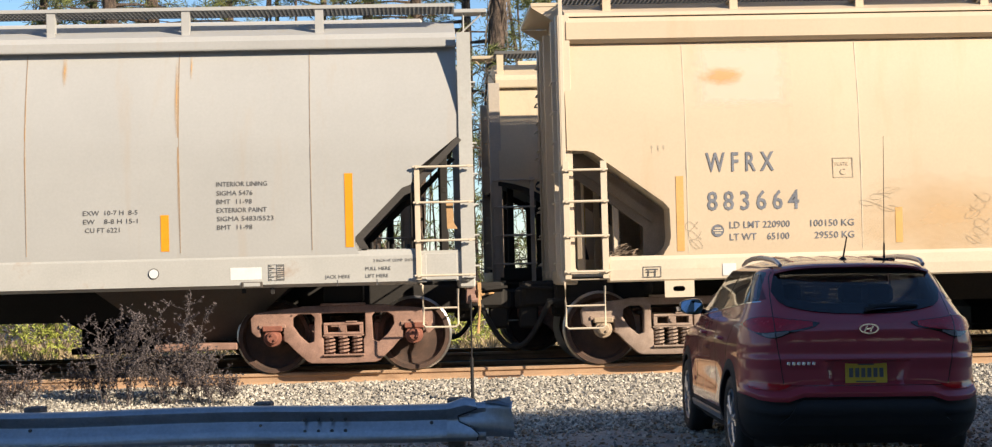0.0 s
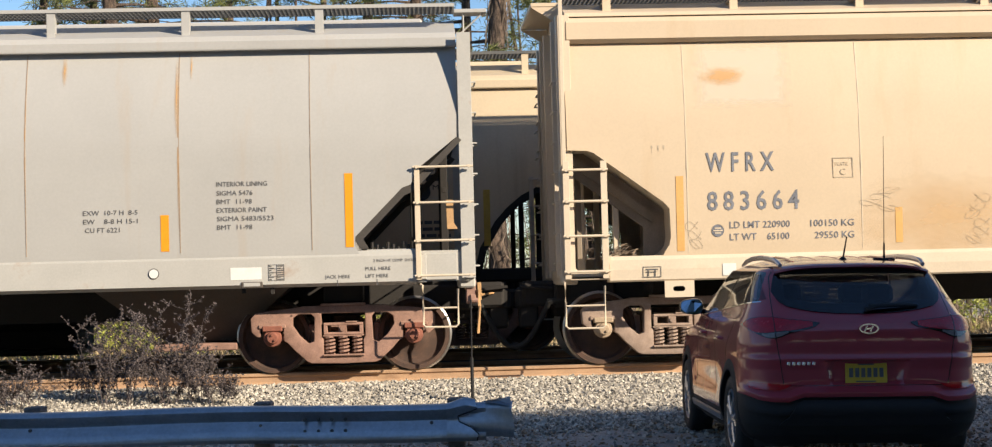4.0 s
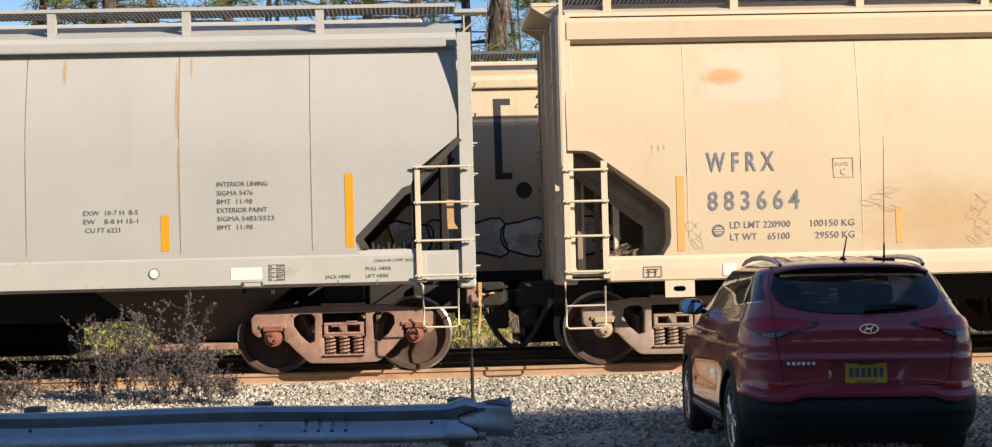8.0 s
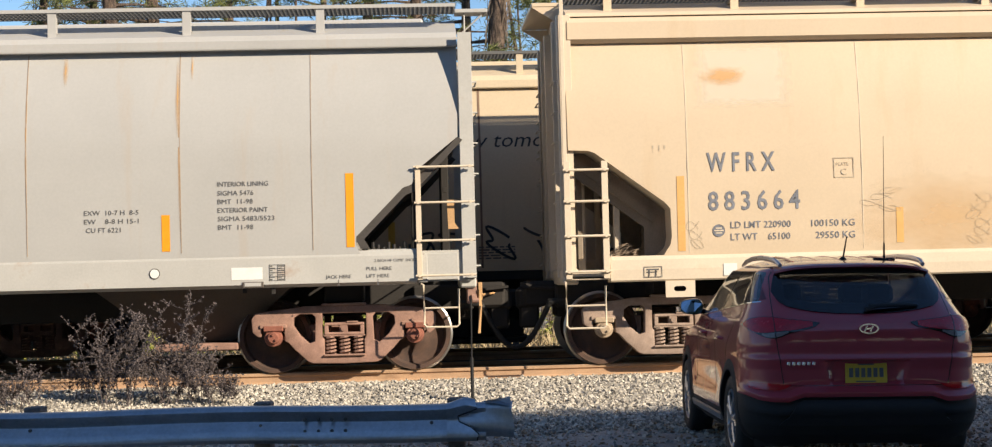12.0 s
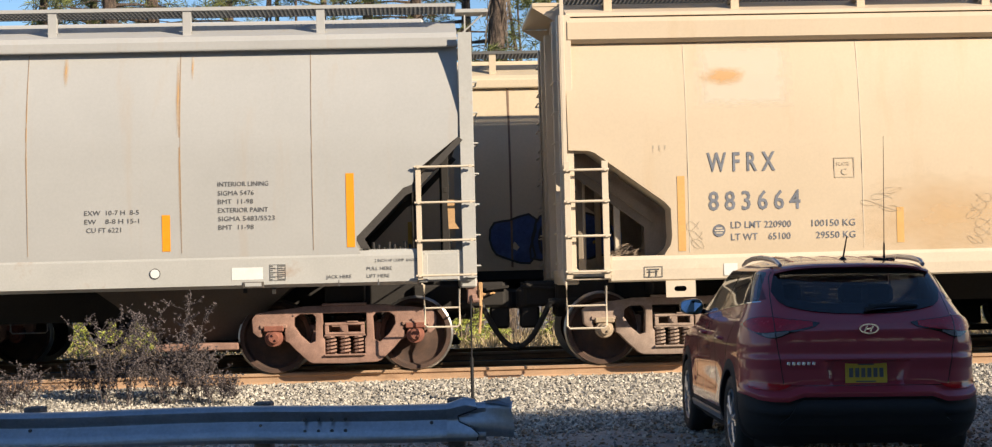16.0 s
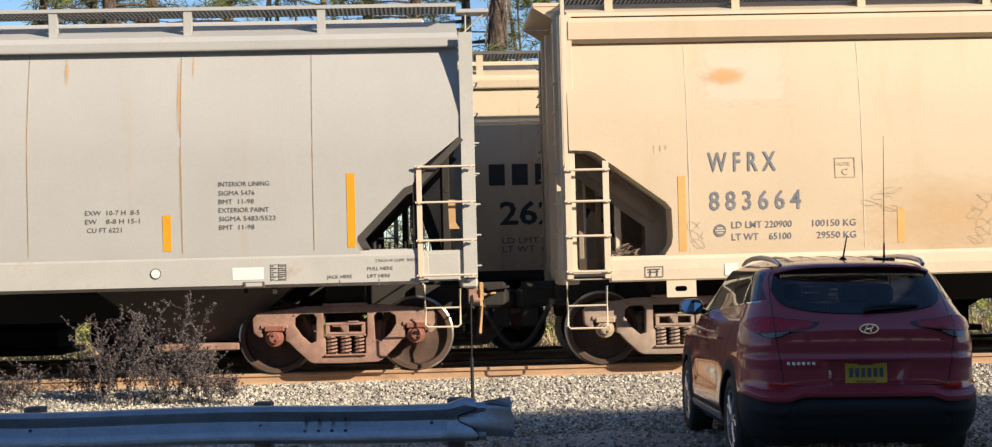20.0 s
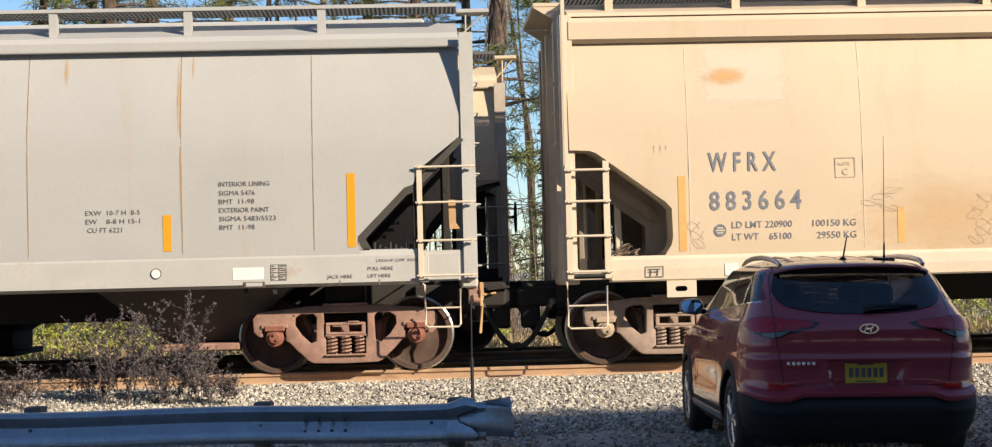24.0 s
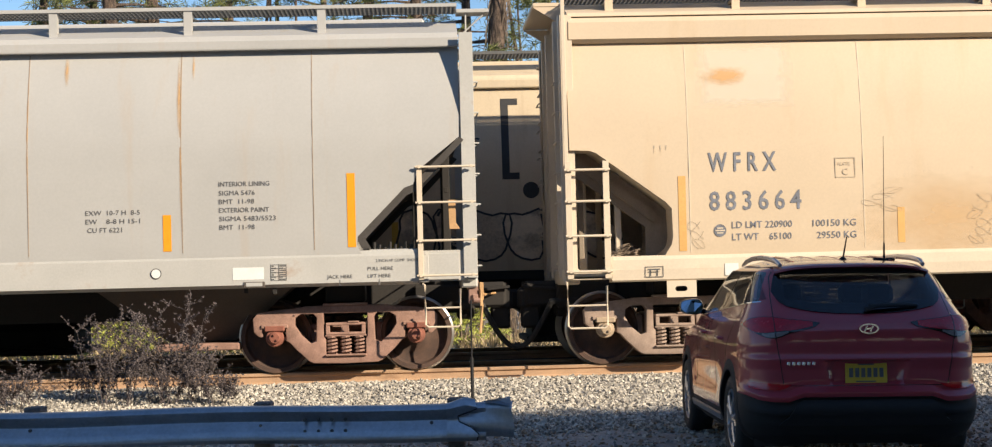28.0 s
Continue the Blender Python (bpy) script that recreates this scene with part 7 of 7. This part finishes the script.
def shade_tree(seed, height):
    """A broad dense tree: trunk, limbs, thick crown of leaves."""
    rnd = np.random.RandomState(seed)
    t = thing("shade_tree", "unseen broad tree added behind the eye for shade and reflections", "tree", "trees beside the lot")
    bm = bmesh.new()
    pipe(bm, [(0, 0, -.3), (.1, 0, 2.5), (0, .1, 6), (.1, 0, height * .85)], [.42, .32, .25, .06], 10)
    part("trunk", bm, "bark", t, smooth=True)
    bm = bmesh.new()
    cs = []
    for i in range(34):
        z = 2.5 + (height - 4) * i / 34
        a, l = i * 2.4, 3.4 * (1 - .45 * (z / height) ** 2) * (.7 + .4 * rnd.rand())
        pipe(bm, [(0, 0, z), (math.cos(a) * l * .5, math.sin(a) * l * .5, z + .5), (math.cos(a) * l, math.sin(a) * l, z + .8)], [.09, .06, .015], 5)
    part("limb", bm, "bark", t)
    for _ in range(800):
        z = 1.8 + (height - 1.8) * rnd.rand()
        r = 3.3 * math.sqrt(max(.02, 1 - ((z - height * .45) / (height * .57)) ** 2)) * rnd.rand() ** .45
        a = rnd.rand() * 6.28
        cs.append((math.cos(a) * r, math.sin(a) * r, z))
    put("crown", blades(rnd, cs, 6, .75, .15, .2), "needles", t)
    return t


def at_ground(x, y, turn=0, dz=0):
    return pose(x, y, lerp_table(GROUND, y) + dz, 0, 0, turn)


def plants():
    a, b, c = pine(3, 16, 4.2, 2.6, 3, .30, .62, 170), pine(8, 13, 1.6, 2.3, 3), pine(21, 17, 5.5, 3.0, 3)
    a.matrix_basis = at_ground(2.10, 38.6, 40)
    b.matrix_basis = at_ground(4.4, 42.0, 10)
    c.matrix_basis = at_ground(-7.3, 39.0, 200)
    rnd = random.Random(4)
    for i in range(17):
        x = -15 + i * 1.95 + rnd.uniform(-.8, .8)
        y = 40 + rnd.uniform(0, 9)
        if abs(x - 2.0 * y / 34) < 1.2:
            y += 6
        copy_thing(rnd.choice((a, b, c)), at_ground(x, y, rnd.uniform(0, 360)))
    t1 = twig_tangle(11, 26, 2.2, 1.7, "twigs", "brush", "tangle of bare tan twigs and stems", "brush")
    t1.matrix_basis = at_ground(2.7, 35.2)
    for x, y, r in ((-9.3, 34.7, 30), (-8.1, 35.4, 200), (-5.2, 35.7, 90), (-2.9, 36.2, 10), (-0.4, 35.8, 120), (4.7, 36.0, 250), (6.8, 35.2, 310), (9.6, 35.7, 70), (11.4, 34.8, 160), (13.4, 35.7, 280), (1.3, 37.2, 160), (3.6, 37.7, 20), (-11.0, 35.7, 0)):
        copy_thing(t1, at_ground(x, y, r))
    b1 = leafy_bush(31, 2.6, 1.5, 420)
    b1.matrix_basis = at_ground(-7.6, 34.0)
    for x, y, r in ((-5.6, 34.4, 90), (-3.7, 34.2, 200), (1.0, 35.0, 20), (-10.0, 35.2, 140), (7.6, 36.0, 50), (11.9, 35.6, 250), (-1.6, 35.2, 280), (4.0, 35.8, 190)):
        copy_thing(b1, at_ground(x, y, r))
    # unseen broad trees added behind the eye to keep the lot in shade
    s1, s2 = shade_tree(41, 14.85), shade_tree(47, 15.4)
    s1.matrix_basis = pose(16, -3.5, -.5)
    s2.matrix_basis = pose(20, -4.5, -.5, 0, 0, 120)
    for i in range(10):
        for row in range(1):
            copy_thing((s1, s2)[(i + row) % 2], pose(14 + i * 4.0 + row * 2.0 + rnd.uniform(-.5, .5), -4.0 - row * 4.5 + rnd.uniform(-.6, .6), -.5, 0, 0, rnd.uniform(0, 360)))
    # more unseen rows; the last only darkens what the car's paint reflects
    for y, x0, n in ((-5.2, 16, 8), (-14.0, 8, 7), (-26.0, -42, 13)):
        for i in range(n):
            copy_thing((s1, s2)[i % 2], pose(x0 + i * 4.2 + rnd.uniform(-.6, .6), y + rnd.uniform(-.8, .8), -.5, 0, 0, rnd.uniform(0, 360)))
    weed(1, -2.90, 18.9, 1.25, 1.5, 11)
    weed(6, -3.55, 18.85, 1.08, 1.3, 14)
    weed(7, -2.80, 18.8, .58, 1.3, 10)
    weed(2, -4.7, 18.7, .46, 1.6, 11)
    weed(3, -2.65, 19.1, .78, .8, 8)
    weed(4, -3.95, 19.2, .42, 1.3, 6)
    weed(5, -2.3, 18.6, .38, 1.2, 6)


M["weathered_wood"] = surface("weathered_wood", (0.16, 0.14, 0.13), 0.9, vary=0.3, scale=6, grain=50, bump=0.5)
# ---- put it together ----
LEFT, LEFT_WHEELS = left_car()
RIGHT, RIGHT_WHEELS = right_car()
CARS = passing_train()
suv()
ground()
track_bed()
rails()
guard_rail()
marker_rod()
far_woods()
plants()
grass_strip()
scatter_pieces("ballast", 56000, ballast_spot, .036, .6, "ballast", 2, "loose pale grey crushed stone of the track bed")
scatter_pieces("litter", 9000, litter_spot, .034, .35, "litter", 6, "dry leaves and bark bits on the lot", category="leaf litter")
scatter_pieces("leaf_pile", 500, pile_spot, .05, .4, "leaf_pile", 8, "heap of dry orange-brown leaves between the rails", category="leaf pile")
scatter_pieces("grit", 9000, litter_spot, .026, .8, "ballast", 7, "scattered grit on the lot")
CREEP = [(0.0, 0.0), (3.5, 0.0), (7.0, 0.004), (12.5, 0.012), (17.0, 0.018), (20.0, 0.025), (24.0, 0.028), (28.0, 0.028)]   # metres to the right


def motions():
    """The standing cars creep a few centimetres; the train behind runs past."""
    for car, wheels in ((LEFT, LEFT_WHEELS), (RIGHT, RIGHT_WHEELS)):
        p = car.matrix_basis.translation.copy()
        walk(car, [(t, pose(p.x + d, p.y, p.z)) for t, d in CREEP])
        for ws, x in wheels:
            walk(ws, [(t, pose(x, 0, .457, 0, math.degrees(d / .457), 0)) for t, d in CREEP])
    times = [.5 * i for i in range(57)]
    for car, mid, wheels in CARS:
        walk(car, [(t, pose(mid + s_of_t(t), Y2, 0)) for t in times])
        # wheels: keyed closely while the car is near, at rest in the keys before and after
        near = [f / FPS for f in range(0, 28 * FPS + 1) if abs(mid + s_of_t(f / FPS) - 1.4) < 19]
        ts = sorted({0.0, 28.0} | set(near))
        for ws, x in wheels:
            s0 = s_of_t(near[0]) if near else 0
            rows = []
            for t in ts:
                s = min(max(s_of_t(t), s0), s_of_t(near[-1])) if near else 0
                rows.append((t, pose(x, 0, .457, 0, math.degrees((s - s0) / .457), 0)))
            walk(ws, rows)


motions()
